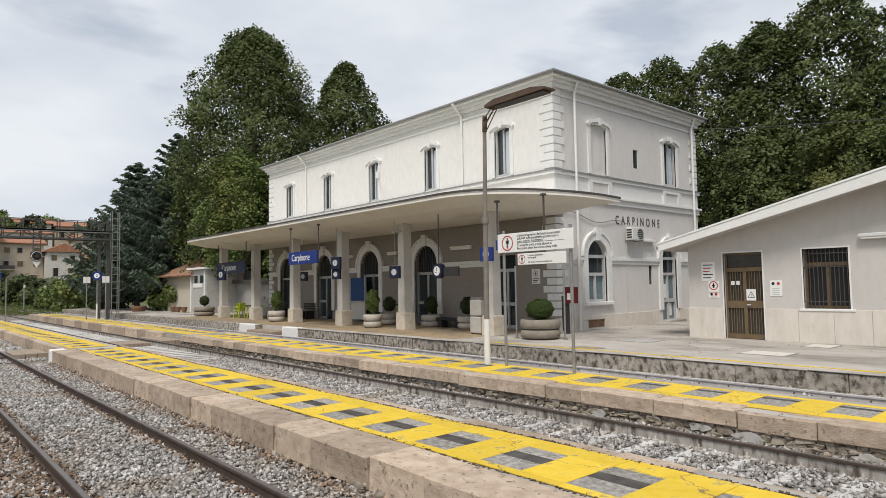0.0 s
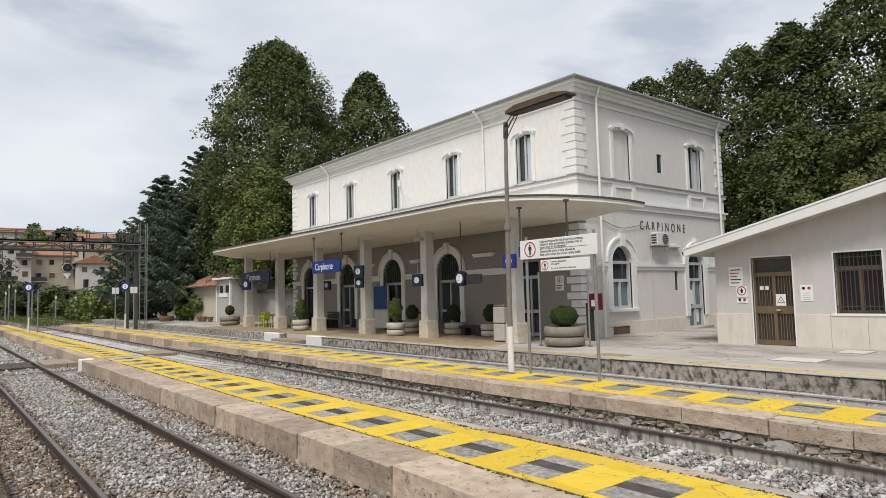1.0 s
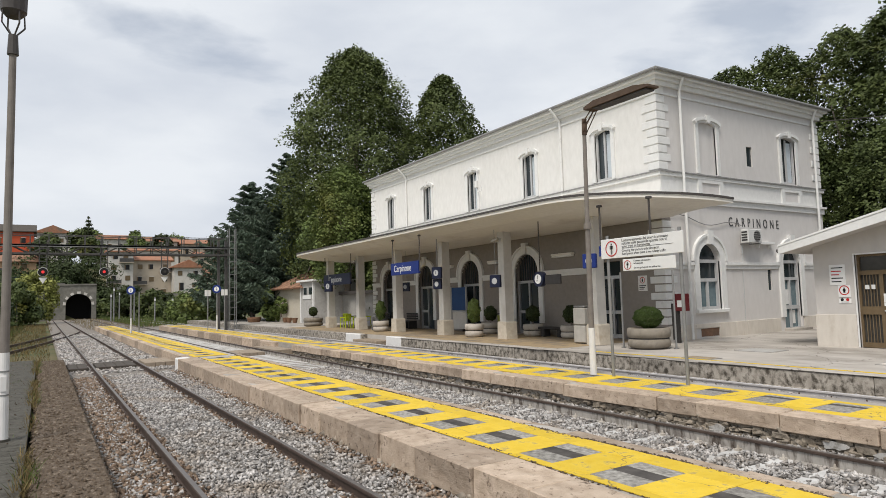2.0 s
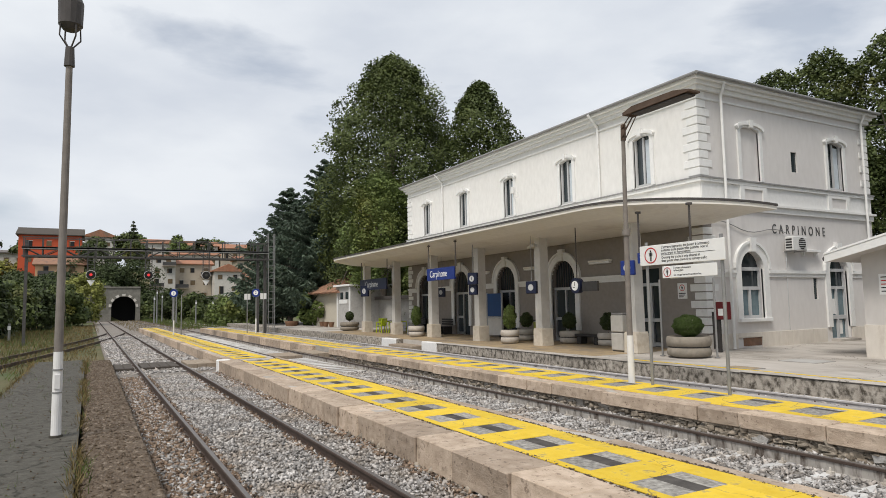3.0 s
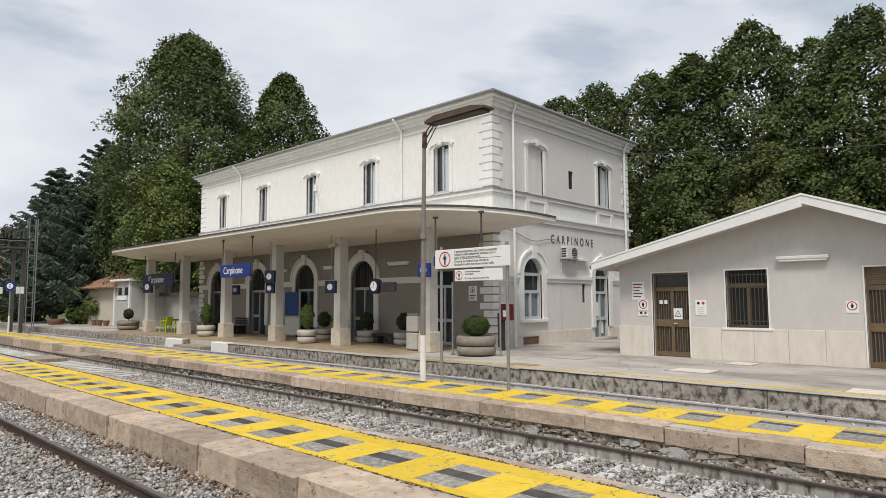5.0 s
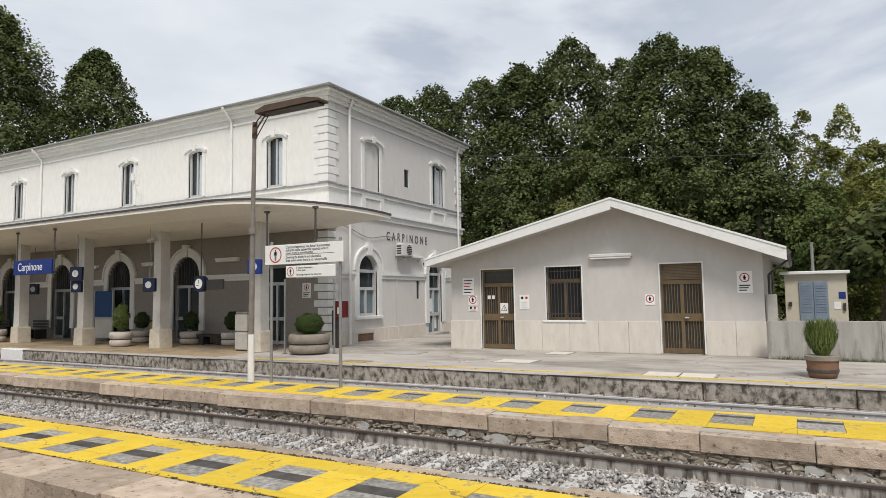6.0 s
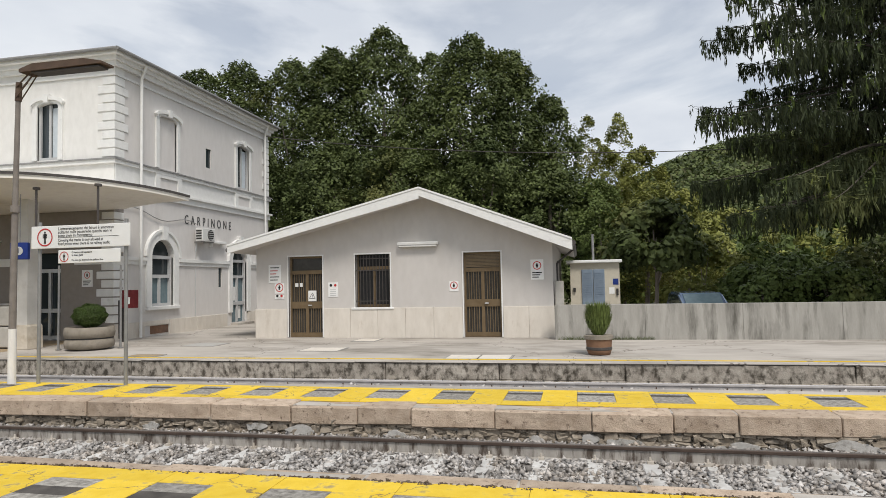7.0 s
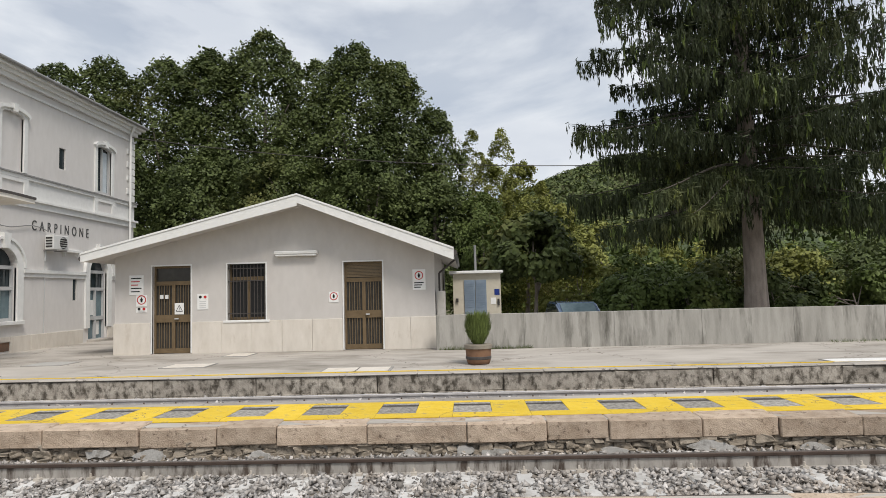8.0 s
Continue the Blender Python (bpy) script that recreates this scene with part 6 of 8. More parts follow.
part("coping", bx(-1.2, 0.15, -13, 2.95, 6.3, 6.6), M["masonry"], portal)
n = 13
for i in range(n):
    a0, a1 = math.pi * i / n, math.pi * (i + 1) / n
    q = [(r * math.cos(a), 2.6 + r * 0.98 * math.sin(a)) for r, a in ((2.15, a0), (2.62, a0), (2.62, a1), (2.15, a1))]
    part("voussoir", prism(bmesh.new(), q, pm, -0.12, 0.0), M["housew"] if i % 2 == 0 else M["masonry"], portal)
bm = bmesh.new()
curve = [(-2.2, -0.4)] + arch_pts(-2.2, 2.2, 2.6, 2.15) + [(2.2, -0.4)]
for p, q in zip(curve, curve[1:]):
    prism(bm, [p, q, (q[0] * 1.05, q[1] + 0.05), (p[0] * 1.05, p[1] + 0.05)], pm, 1.2, 5.2)
# vault, end plane and side niche are coloured black for the tunnel's darkness
part("vault", bm, M["dark"], portal)
part("end", bx(-5.5, -5, -2.4, 2.4, -0.5, 5), M["dark"], portal)
part("niche", bx(-2.4, -1.3, -12.5, -7.5, -0.5, 5), M["dark"], portal)
rw = thing("retaining_wall", (-150, 17.5, 0), "old stone retaining wall with an arched niche", "wall", kind="structure")
part("wall", wall_panel(bmesh.new(), -4, 6, -0.5, 4.6, [(0.6, 2.8, -0.5, 1.6, 1.1)], pm, 0, 0.8), M["masonry"], rw)
# black backing gives the niche its shade
part("niche", bx(-1.6, -0.9, 0.4, 3.0, -0.5, 3.0), M["dark"], rw)

gan = thing("signal_gantry", (-52, 0, -0.25), "grey lattice steel signal gantry spanning the tracks", "gantry")
for y in (-5.45, 10.45):
    for dy in ((0,) if y < 0 else (-0.28, 0.28)):
        bm = bx(-0.14, 0.14, y + dy - 0.09, y + dy + 0.09, 0, 7.2)
        part("leg", bm, M["gantry"], gan)
for x in (-0.5, 0.5):
    for z, r in ((6.08, 0.06), (6.66, 0.06), (7.38, 0.025)):
        part("chord", bx(x - r, x + r, -5.7, 10.9, z - r, z + r), M["gantry"], gan)
    for i in range(16):
        y = -5.6 + 16.4 * i / 15
        part("post", bx(x - 0.035, x + 0.035, y - 0.03, y + 0.03, 6.1, 7.38), M["gantry"], gan)
        if i < 15:
            part("brace", rod(bmesh.new(), (x, y, 6.08 if i % 2 else 6.66), (x, y + 16.4 / 15, 6.66 if i % 2 else 6.08), 0.032, seg=6), M["gantry"], gan)
part("walkway", bx(-0.5, 0.5, -5.7, 10.9, 6.60, 6.65), M["gantry"], gan)
part("deck_edge", bx(0.5, 0.56, -5.7, 10.9, 6.55, 6.70), M["steel"], gan)
for y in (-1.55, 2.15, 6.15):
    for dy in (-0.22, 0.22):
        part("hanger", bx(0.5, 0.56, y + dy - 0.03, y + dy + 0.03, 4.7, 7.0), M["gantry"], gan)
    for k in range(6):
        part("rung", bx(0.5, 0.54, y - 0.2, y + 0.2, 5.2 + 0.3 * k, 5.24 + 0.3 * k), M["gantry"], gan)
    disc = part("signal_head", rod(bmesh.new(), (0.5, y, 4.8), (0.62, y, 4.8), 0.315, seg=24), M["signw"], gan, "round black signal head with white rim")
    part("target", rod(bmesh.new(), (0.6, y, 4.8), (0.65, y, 4.8), 0.29, seg=24), M["ink"], disc)
    part("lamp", rod(bmesh.new(), (0.62, y, 4.8), (0.68, y, 4.8), 0.10, seg=16), M["redlight"] if y < 5 else M["grille"], disc)
    if y != 2.15:
        part("marker_plate", prism(bmesh.new(), [(y - 0.26, 4.42), (y + 0.26, 4.42), (y, 4.0)], lambda u, d, z: (d, u, z), 0.52, 0.56), M["signw"], gan)
# caged ladder tower at the platform end of the gantry
for dx, dy in ((0.5, 10.9), (0.5, 11.4), (0.0, 11.4), (0.0, 10.9)):
    part("ladder_post", bx(dx - 0.025, dx + 0.025, dy - 0.025, dy + 0.025, 0.3, 8.2), M["steel"], gan)
for k in range(14):
    part("ladder_ring", bx(0.48, 0.52, 10.88, 11.42, 0.9 + 0.52 * k, 0.93 + 0.52 * k), M["steel"], gan)

# ---- platform edging, paving panels, rubble (pieces) ----
def cell_mesh(name, w, d, t, material, bevel=0.006):
    bm = bmesh.new()
    box(bm, 0, w, 0, d, -t, 0, bevel=bevel)
    return mesh_of(bm, name, material)


def edge_row(owner, x0, x1, y0, y1, z0, z1, lengths, material, jit=0.012, name="edge_stone"):
    cache = {}
    x, i = x0, 0
    rr = random.Random(int(abs(x0 * 10 + y0 * 7)))
    while x < x1:
        w = lengths[i % len(lengths)] * rr.choice((0.85, 1.0, 1.15))
        w = round(w, 2)
        if w not in cache:
            bm = bmesh.new()
            box(bm, 0.006, w - 0.006, y0, y1, z0, z1, bevel=0.012)
            for v in bm.verts:
                v.co += Vector((0, noise.noise(v.co * 3 + Vector((w * 9, 0, 0))) * 0.035, noise.noise(v.co * 2.3) * 0.016))
            cache[w] = mesh_of(bm, name, material)
        s = part(name, cache[w], None, owner)
        place(s, x, rr.uniform(-jit, jit), rr.uniform(-jit, jit * 0.4))
        x += w
        i += 1


edge_row(plat2, -23.1, 16, P2A, P2A + 0.62, -0.12, Z2, [1.05, 0.95, 1.3, 0.9, 1.15], M["stone"])
edge_row(plat2, -23.1, 16, P2B - 0.22, P2B, -0.2, Z2 - 0.005, [1.2, 1.0, 1.4], M["stone"])
edge_row(plat1, -26.0, 18, P1A, P1A + 0.42, 0.05, Z1, [1.0, 0.9, 1.35, 1.1], M["stone"], 0.018)
edge_row(platm, -26.4, 30, PMA + 0.015, PMA + 0.36, -0.06, ZM - 0.035, [2.9, 2.2, 3.6, 2.5], M["stoned"], 0.01)
edge_row(platm, -26.4, 30, PMA - 0.015, PMA + 0.36, -0.25, -0.064, [1.1, 0.8, 1.4], M["stoned"], 0.012, "base_block")
edge_row(platm, -26.4, 30, PMA - 0.004, PMA + 0.34, ZM - 0.033, ZM - 0.002, [1.5, 1.25, 1.7, 1.1], M["paving"], 0.006, "coping_slab")
edge_row(plat2b, -70, -23.3, P2A + 0.35, P2A + 0.7, -0.25, Z2 - 0.02, [1.6, 1.9], M["stone"])
edge_row(plat1b, -62, -29.8, P1A + 0.05, P1A + 0.4, -0.25, Z1 - 0.02, [1.6, 1.9], M["stone"])
edge_row(platmb, -75, -29.6, PMA, PMA + 0.4, -0.25, ZM - 0.01, [1.7, 2.0], M["stoned"])
# whitened ends beside the crossing
part("painted_edge", bx(-26.75, -25.3, PMA - 0.03, PMA + 0.30, -0.2, ZM + 0.008, bevel=0.03), M["postwhite"], platm, "whitewashed platform end")
part("painted_edge", bx(-31.4, -29.6, PMA - 0.03, PMA + 0.30, -0.2, ZM + 0.004, bevel=0.03), M["postwhite"], platmb, "whitewashed platform end")
part("painted_edge", bx(-23.4, -22.9, P2A - 0.02, P2A + 0.4, -0.2, Z2 + 0.01, bevel=0.03), M["postwhite"], plat2, "whitewashed platform end")


def checker(owner, x0, x1, z, y_cells, pitch, phase, wg, y_near, y_far):
    """Painted bands: grey, dark, grey panels between yellow ones."""
    ya, yd0, yd1, yb = y_cells
    gap = 0.004
    mg1 = cell_mesh("grey_panel", wg - gap, yd0 - ya - gap, 0.012, M["ygrey"], 0.002)
    md = cell_mesh("dark_panel", wg - gap, yd1 - yd0 - gap, 0.012, M["ydark"], 0.002)
    mg2 = cell_mesh("grey_panel", wg - gap, yb - yd1 - gap, 0.012, M["ygrey"], 0.002)
    my = cell_mesh("yellow_panel", pitch - wg - gap, yb - ya - gap, 0.012, M["yellow"], 0.002)
    mn = cell_mesh("yellow_border", pitch - gap, ya - y_near - gap, 0.012, M["yellow"], 0.002)
    mf = cell_mesh("yellow_border", pitch - gap, y_far - yb - gap, 0.012, M["yellow"], 0.002)
    k = math.ceil((x0 - phase) / pitch)
    while phase + k * pitch < x1:
        x = phase + k * pitch
        for me, dx, yy, dz in ((mg1, 0, ya, 0.0), (md, 0, yd0, 0.0), (mg2, 0, yd1, 0.0), (my, wg, ya, 0.003), (mn, 0, y_near, 0.003), (mf, 0, yb, 0.003)):
            p = part(me.name.split(".")[0], me, None, owner)
            place(p, x + dx, yy, z + dz + 0.002 * math.sin(x * 7 + yy))
        k += 1


checker(plat2, -23.0, 12, Z2 + 0.002, (3.11, 3.42, 3.63, 3.86), 1.10, -4.82, 0.56, 2.99, 4.18)
checker(plat1, -25.6, 16, Z1 + 0.002, (7.89, 8.40, 8.54, 8.66), 1.04, -3.17, 0.53, 7.60, 8.80)
checker(plat2b, -69, -23.6, Z2 - 0.018, (3.11, 3.42, 3.63, 3.80), 1.10, -4.82, 0.56, 2.95, 4.1)
checker(plat1b, -61, -26.2, Z1 - 0.018, (7.89, 8.40, 8.54, 8.66), 1.04, -3.17, 0.53, 7.6, 8.8)

# rubble footing below the middle platform's stones
def rocks(n, lo, hi, size, flat=0.7, mask=None):
    c = rng.uniform(lo, hi, (n, 3))
    if mask is not None:
        c = c[mask(c)]
        n = len(c)
    base = np.array([[1, 0, 0], [-1, 0, 0], [0, 1, 0], [0, -1, 0], [0, 0, 1], [0, 0, -1]], float)
    tri = np.array([[0, 2, 4], [2, 1, 4], [1, 3, 4], [3, 0, 4], [2, 0, 5], [1, 2, 5], [3, 1, 5], [0, 3, 5]])
    s = size * rng.uniform(0.55, 1.35, (n, 1, 1))
    v = base[None] * s * rng.uniform(0.6, 1.25, (n, 6, 1)) + rng.normal(0, 0.18, (n, 6, 3)) * s
    a = rng.uniform(0, 2 * np.pi, n)
    t = rng.normal(0, 0.6, n)
    ca, sa, ct, st = np.cos(a), np.sin(a), np.cos(t), np.sin(t)
    R = np.zeros((n, 3, 3))
    R[:, 0, 0], R[:, 0, 1], R[:, 1, 0], R[:, 1, 1], R[:, 2, 2] = ca, -sa, sa, ca, 1
    T = np.zeros((n, 3, 3))
    T[:, 0, 0], T[:, 1, 1], T[:, 1, 2], T[:, 2, 1], T[:, 2, 2] = 1, ct, -st, st, ct
    v = np.einsum('nij,nkj->nki', R @ T, v)
    v[:, :, 2] *= flat
    v += c[:, None]
    f = (tri[None] + np.arange(n)[:, None, None] * 6).reshape(-1, 3)
    return v.reshape(-1, 3), f


def chips(n, lo, hi, size, flat=0.8, mask=None):
    """Small broken stones, four faces each."""
    c = rng.uniform(lo, hi, (n, 3))
    if mask is not None:
        c = c[mask(c)]
        n = len(c)
    base = np.array([[1, 1, 1], [-1, -1, 1], [-1, 1, -1], [1, -1, -1]], float) * 0.78
    q, _ = np.linalg.qr(rng.normal(size=(n, 3, 3)))
    v = np.einsum('nij,kj->nki', q, base) * rng.uniform(0.6, 1.3, (n, 4, 1)) * (size * rng.uniform(0.5, 1.5, (n, 1, 1)))
    v[:, :, 2] *= flat
    v += c[:, None]
    f = (np.array([[0, 1, 2], [0, 3, 1], [0, 2, 3], [1, 3, 2]])[None] + np.arange(n)[:, None, None] * 4).reshape(-1, 3)
    return v.reshape(-1, 3), f


def rubble_course(owner, x0, x1, y, z0, z1, name="rubble_stone"):
    """Rough coursed blocks, each a little askew."""
    rr = random.Random(41)
    kinds = []
    for k in range(14):
        bm = bmesh.new()
        w, h = rr.uniform(0.09, 0.26), rr.uniform(0.06, 0.105)
        box(bm, -w / 2, w / 2, 0, 0.16, -h / 2, h / 2, bevel=0.008)
        for vv in bm.verts:
            vv.co += Vector((noise.noise(vv.co * 9 + Vector((k, 0, 0))), noise.noise(vv.co * 7 + Vector((0, k, 3))) * 1.3, noise.noise(vv.co * 8 + Vector((5, 0, k))))) * 0.05
        kinds.append((w, mesh_of(bm, name, M["rubble"])))
    z = z0 + 0.035
    while z < z1:
        x = x0 + rr.uniform(0, 0.1)
        while x < x1:
            w, me = rr.choice(kinds)
            s = part(name, me, None, owner)
            place(s, x + w / 2, y + rr.uniform(-0.02, 0.03), z + rr.uniform(-0.012, 0.012))
            s.rotation_euler = (rr.uniform(-0.1, 0.1), rr.uniform(-0.09, 0.09), rr.uniform(-0.06, 0.06))
            x += w + rr.uniform(0.005, 0.03)
        z += 0.082


rubble_course(plat1, -9.0, 9.0, P1A + 0.035, -0.24, 0.045)
rr = random.Random(8)
for n_, (x, z, w) in enumerate(((-4.6, -0.03, 0.42), (-3.9, -0.06, 0.6), (-2.5, -0.08, 0.4), (-0.6, -0.12, 0.36), (0.1, -0.02, 0.3), (0.5, -0.1, 0.6), (1.9, -0.13, 0.7), (3.1, 0.10, 0.6), (3.3, -0.05, 0.42), (4.4, -0.1, 0.5), (-6.3, -0.08, 0.35))):
    ph = rr.uniform(0, 6)
    pts = [(x + w * 0.36 * math.cos(a) * (1 + 0.16 * math.sin(3 * a + ph) + rr.uniform(-0.06, 0.06)), min(z, -0.03 - 0.03 * (n_ % 3)) + 0.06 * math.sin(a) * (1 + 0.22 * math.sin(2 * a + ph) + 0.12 * math.sin(5 * a) + rr.uniform(-0.08, 0.08))) for a in [2 * math.pi * i / 30 for i in range(30)]]
    part("mortar_patch", prism(bmesh.new(), pts, lambda u, d, q: (u, P1A + d, q), 0.002 + 0.004 * (n_ % 5), 0.10 + 0.003 * (n_ % 5)), M["mortar"], plat1, "grey cement patch smeared over the stones")

v, f = rocks(2600, (-26, P1A + 0.10, -0.22), (18, P1A + 0.16, 0.03), 0.10, 0.55)
tagged(fast_mesh("rubble_footing", v, f, M["rubble"], plat1), "rough rubble masonry footing under the edge stones", kind="stuff")
v, f = rocks(1400, (-23, P2A + 0.03, -0.26), (14, P2A + 0.10, -0.08), 0.08, 0.75)
tagged(fast_mesh("rubble_footing", v, f, M["rubble"], plat2), "rough rubble footing under the edge stones", kind="stuff")

off_rail = lambda ys: (lambda c: np.all([np.abs(c[:, 1] - y) > 0.06 for y in ys], axis=0))
v, f = chips(64000, (-23, -0.8, -0.165), (7, 2.40, -0.115), 0.0275, 0.8, off_rail((0.0, 1.5)))
tagged(fast_mesh("ballast", v, f, M["ballast"]), "loose pale grey ballast stones between the rails", "ballast", kind="stuff")
v, f = chips(14000, (-60, -0.8, -0.175), (-24, 2.5, -0.12), 0.05, 0.8, off_rail((0.0, 1.5)))
tagged(fast_mesh("ballast", v, f, M["ballast"]), "pale ballast stones along the far track", "ballast", kind="stuff")
v, f = chips(17000, (-23, -0.85, -0.165), (7, 0.20, -0.105), 0.030, 0.8, off_rail((0.0, 1.5)))
tagged(fast_mesh("ballast", v, f, M["ballastb"]), "rust-brown ballast stones beside the outer platform", "ballast", kind="stuff")
v, f = chips(13000, (-23, 1.3, -0.17), (7, 2.38, -0.105), 0.03, 0.8, lambda c: off_rail((1.5,))(c) & ((np.abs(c[:, 1] - 1.5) < 0.17) | (c[:, 1] > 2.12)))
tagged(fast_mesh("ballast", v, f, M["ballastb"]), "rust-stained ballast stones against the rail and the platform foot", "ballast", kind="stuff")
v, f = chips(50000, (-20, P2B, -0.160), (12, P1A + 0.06, -0.112), 0.0315, 0.8, lambda c: off_rail((5.06, 6.56))(c) & ((np.abs((c[:, 0] + 60.31) % 0.62 - 0.31) > 0.085) | (c[:, 1] > 7.0) | (rng.random(len(c)) < 0.38)))
tagged(fast_mesh("ballast", v, f, M["ballast"]), "grey ballast stones round pale concrete sleepers", "ballast", kind="stuff")
v, f = chips(20000, (-40, P1B, -0.150), (16, PMA, -0.085), 0.04, 0.8, off_rail((9.92, 11.42)))
tagged(fast_mesh("ballast", v, f, M["ballast"]), "pale ballast stones beside the main platform", "ballast", kind="stuff")


def blades(n, lo, hi, length, spread, material, label, mask=None, name="weeds"):
    c = rng.uniform(lo, hi, (n, 3))
    if mask is not None:
        c = c[mask(c)]
    n = len(c)
    up = np.stack([rng.normal(0, spread, n), rng.normal(0, spread, n), np.ones(n)], 1) * (length * rng.uniform(0.35, 1.2, n))[:, None]
    w = np.stack([rng.normal(0, 1, n), rng.normal(0, 1, n), np.zeros(n)], 1)
    w *= (length * 0.045 / np.linalg.norm(w, axis=1))[:, None]
    v = np.stack([c - w, c + w, c + up], 1).reshape(-1, 3)
    tagged(fast_mesh(name, v, np.arange(3 * n).reshape(-1, 3), material), label, "weeds", kind="stuff")


patch = lambda s: (lambda c: (np.sin(c[:, 0] * 1.9) + np.sin(c[:, 0] * 0.73 + 1) + rng.normal(0, 0.5, len(c))) > s)
blades(3600, (-27, -1.72, 0.12), (-2, -1.57, 0.2), 0.15, 0.5, M["weeds"], "dry grass growing in the platform joint", patch(-0.2))
blades(1200, (-27, -1.75, 0.12), (-2, -1.5, 0.18), 0.16, 0.5, M["green_weeds"], "green weeds growing in the platform joint", patch(0.3))
blades(900, (-27, -3.3, 0.1), (-4, -3.1, 0.2), 0.2, 0.5, M["weeds"], "dry grass along the platform edge")
blades(26000, (-110, -16, -0.3), (-28.5, -1.2, -0.25), 0.34, 0.45, M["weeds"], "tall dry grass on the overgrown siding", lambda c: rng.random(len(c)) > 0.2)
blades(22000, (-110, -16, -0.3), (-26, -3.4, -0.25), 0.36, 0.45, M["green_weeds"], "green weeds on the overgrown siding", patch(0.0))
blades(11000, (-138, 7, -0.3), (-72, 16, -0.25), 0.6, 0.35, M["green_weeds"], "weeds beyond the platform ends")
blades(7000, (-135, -1.0, -0.3), (-70, 12, -0.25), 0.45, 0.35, M["weeds"], "dry grass between the far tracks", lambda c: (np.abs(c[:, 1] - 0.75) > 1.4))
blades(500, (-0.6, 17.0, ZM - 0.02), (2.0, 17.05, ZM), 0.12, 0.5, M["green_weeds"], "weeds at the foot of the wall")
blades(500, (10, 16.7, ZM - 0.02), (13.5, 17.0, ZM), 0.10, 0.6, M["green_weeds"], "weeds at the foot of the wall")

v, f = rocks(5200, (-23, 4.13, Z2 - 0.012), (8, 4.24, Z2 + 0.006), 0.02, 0.6, lambda c: np.abs(c[:, 1] - 4.185 - 0.025 * np.sin(c[:, 0] * 2.1) - 0.015 * np.sin(c[:, 0] * 5.3)) < 0.03)
tagged(fast_mesh("loose_gravel", v, f, M["earth"]), "brown dirt crumbling along the painted border", "gravel", kind="stuff")
v, f = rocks(3400, (-23, 2.93, Z2 - 0.014), (8, 3.03, Z2 + 0.002), 0.018, 0.6, lambda c: np.abs(c[:, 1] - 2.985 - 0.02 * np.sin(c[:, 0] * 1.7) - 0.015 * np.sin(c[:, 0] * 4.1)) < 0.018)
tagged(fast_mesh("loose_gravel", v, f, M["earth"]), "brown dirt in the joint beside the edge stones", "gravel", kind="stuff")
v, f = rocks(7000, (-27.4, -1.6, 0.15), (0, -0.84, 0.175), 0.028, 0.7)
tagged(fast_mesh("loose_gravel", v, f, M["earth"]), "loose brown gravel on the outer platform edge", "gravel", kind="stuff")
v, f = rocks(700, (-27, -3.1, 0.215), (0, -1.7, 0.22), 0.014, 0.6)
tagged(fast_mesh("loose_gravel", v, f, M["earth"]), "scattered small stones on the outer platform", "gravel", kind="stuff")
blades(1500, (-26, -3.1, 0.2), (-3, -1.7, 0.21), 0.10, 0.6, M["green_weeds"], "small weeds in cracks of the outer platform", lambda c: (np.sin(c[:, 0] * 2.3 + c[:, 1] * 5) + np.sin(c[:, 1] * 9 - c[:, 0])) > 1.25)

# ---- lamps and signs on the low platforms ----
def arm_lamp(x, y):
    l = thing("platform_lamp", (x, y, Z1), "weathered lamp post with rusty arm and white painted foot", "lamp post")
    part("pole", rod(rod(bmesh.new(), (0, 0, 0.95), (0.02, 0, 3.2), 0.062, 0.055, 14), (0.02, 0, 3.2), (0.06, 0, 5.55), 0.050, 0.042, 14), M["lamppost"], l)
    part("painted_foot", rod(bmesh.new(), (0, 0, -0.02), (0, 0, 1.0), 0.072, 0.068, 14), M["postwhite"], l, "white painted foot")
    part("collar", rod(bmesh.new(), (0.02, 0, 3.15), (0.02, 0, 3.28), 0.08, seg=14), M["lamppost"], l)
    part("cap", rod(bmesh.new(), (0.06, 0, 5.25), (0.07, 0, 5.6), 0.06, 0.055, 12), M["rust"], l)
    for s in (-0.06, 0.06):
        part("bracket", rod(bmesh.new(), (0.07, s, 5.5), (0.42, s * 0.6, 5.82), 0.014, seg=6), M["rust"], l)
        part("bracket", rod(bmesh.new(), (0.07, s, 5.3), (0.5, s * 0.6, 5.8), 0.012, seg=6), M["rust"], l)
    bm = bmesh.new()
    prism(bm, [(0.22, 5.74), (1.98, 5.76), (1.98, 5.80), (1.6, 5.88), (0.5, 5.88), (0.22, 5.80)], lambda u, d, z: (u, d, z), -0.16, 0.16)
    head = part("lamp_head", bm, M["rust"], l, "long rusty lamp hood")
    part("diffuser", bx(0.45, 1.9, -0.12, 0.12, 5.715, 5.742), M["coping"], head)
    return l


arm_lamp(-10.22, 8.62)
lp = thing("platform_lamp", (-11.1, -1.94, 0.22), "tall grey lamp post with black lantern and white foot", "lamp post")
part("pole", rod(bmesh.new(), (0, 0, 1.2), (-0.02, 0.02, 5.75), 0.060, 0.046, 16), M["lamppost"], lp)
part("painted_foot", rod(bmesh.new(), (0, 0, -0.02), (0, 0, 1.22), 0.068, 0.063, 16), M["postwhite"], lp, "white painted foot")
part("base_plate", rod(bmesh.new(), (0, 0, -0.01), (0, 0, 0.02), 0.09, seg=16), M["oldcon"], lp)
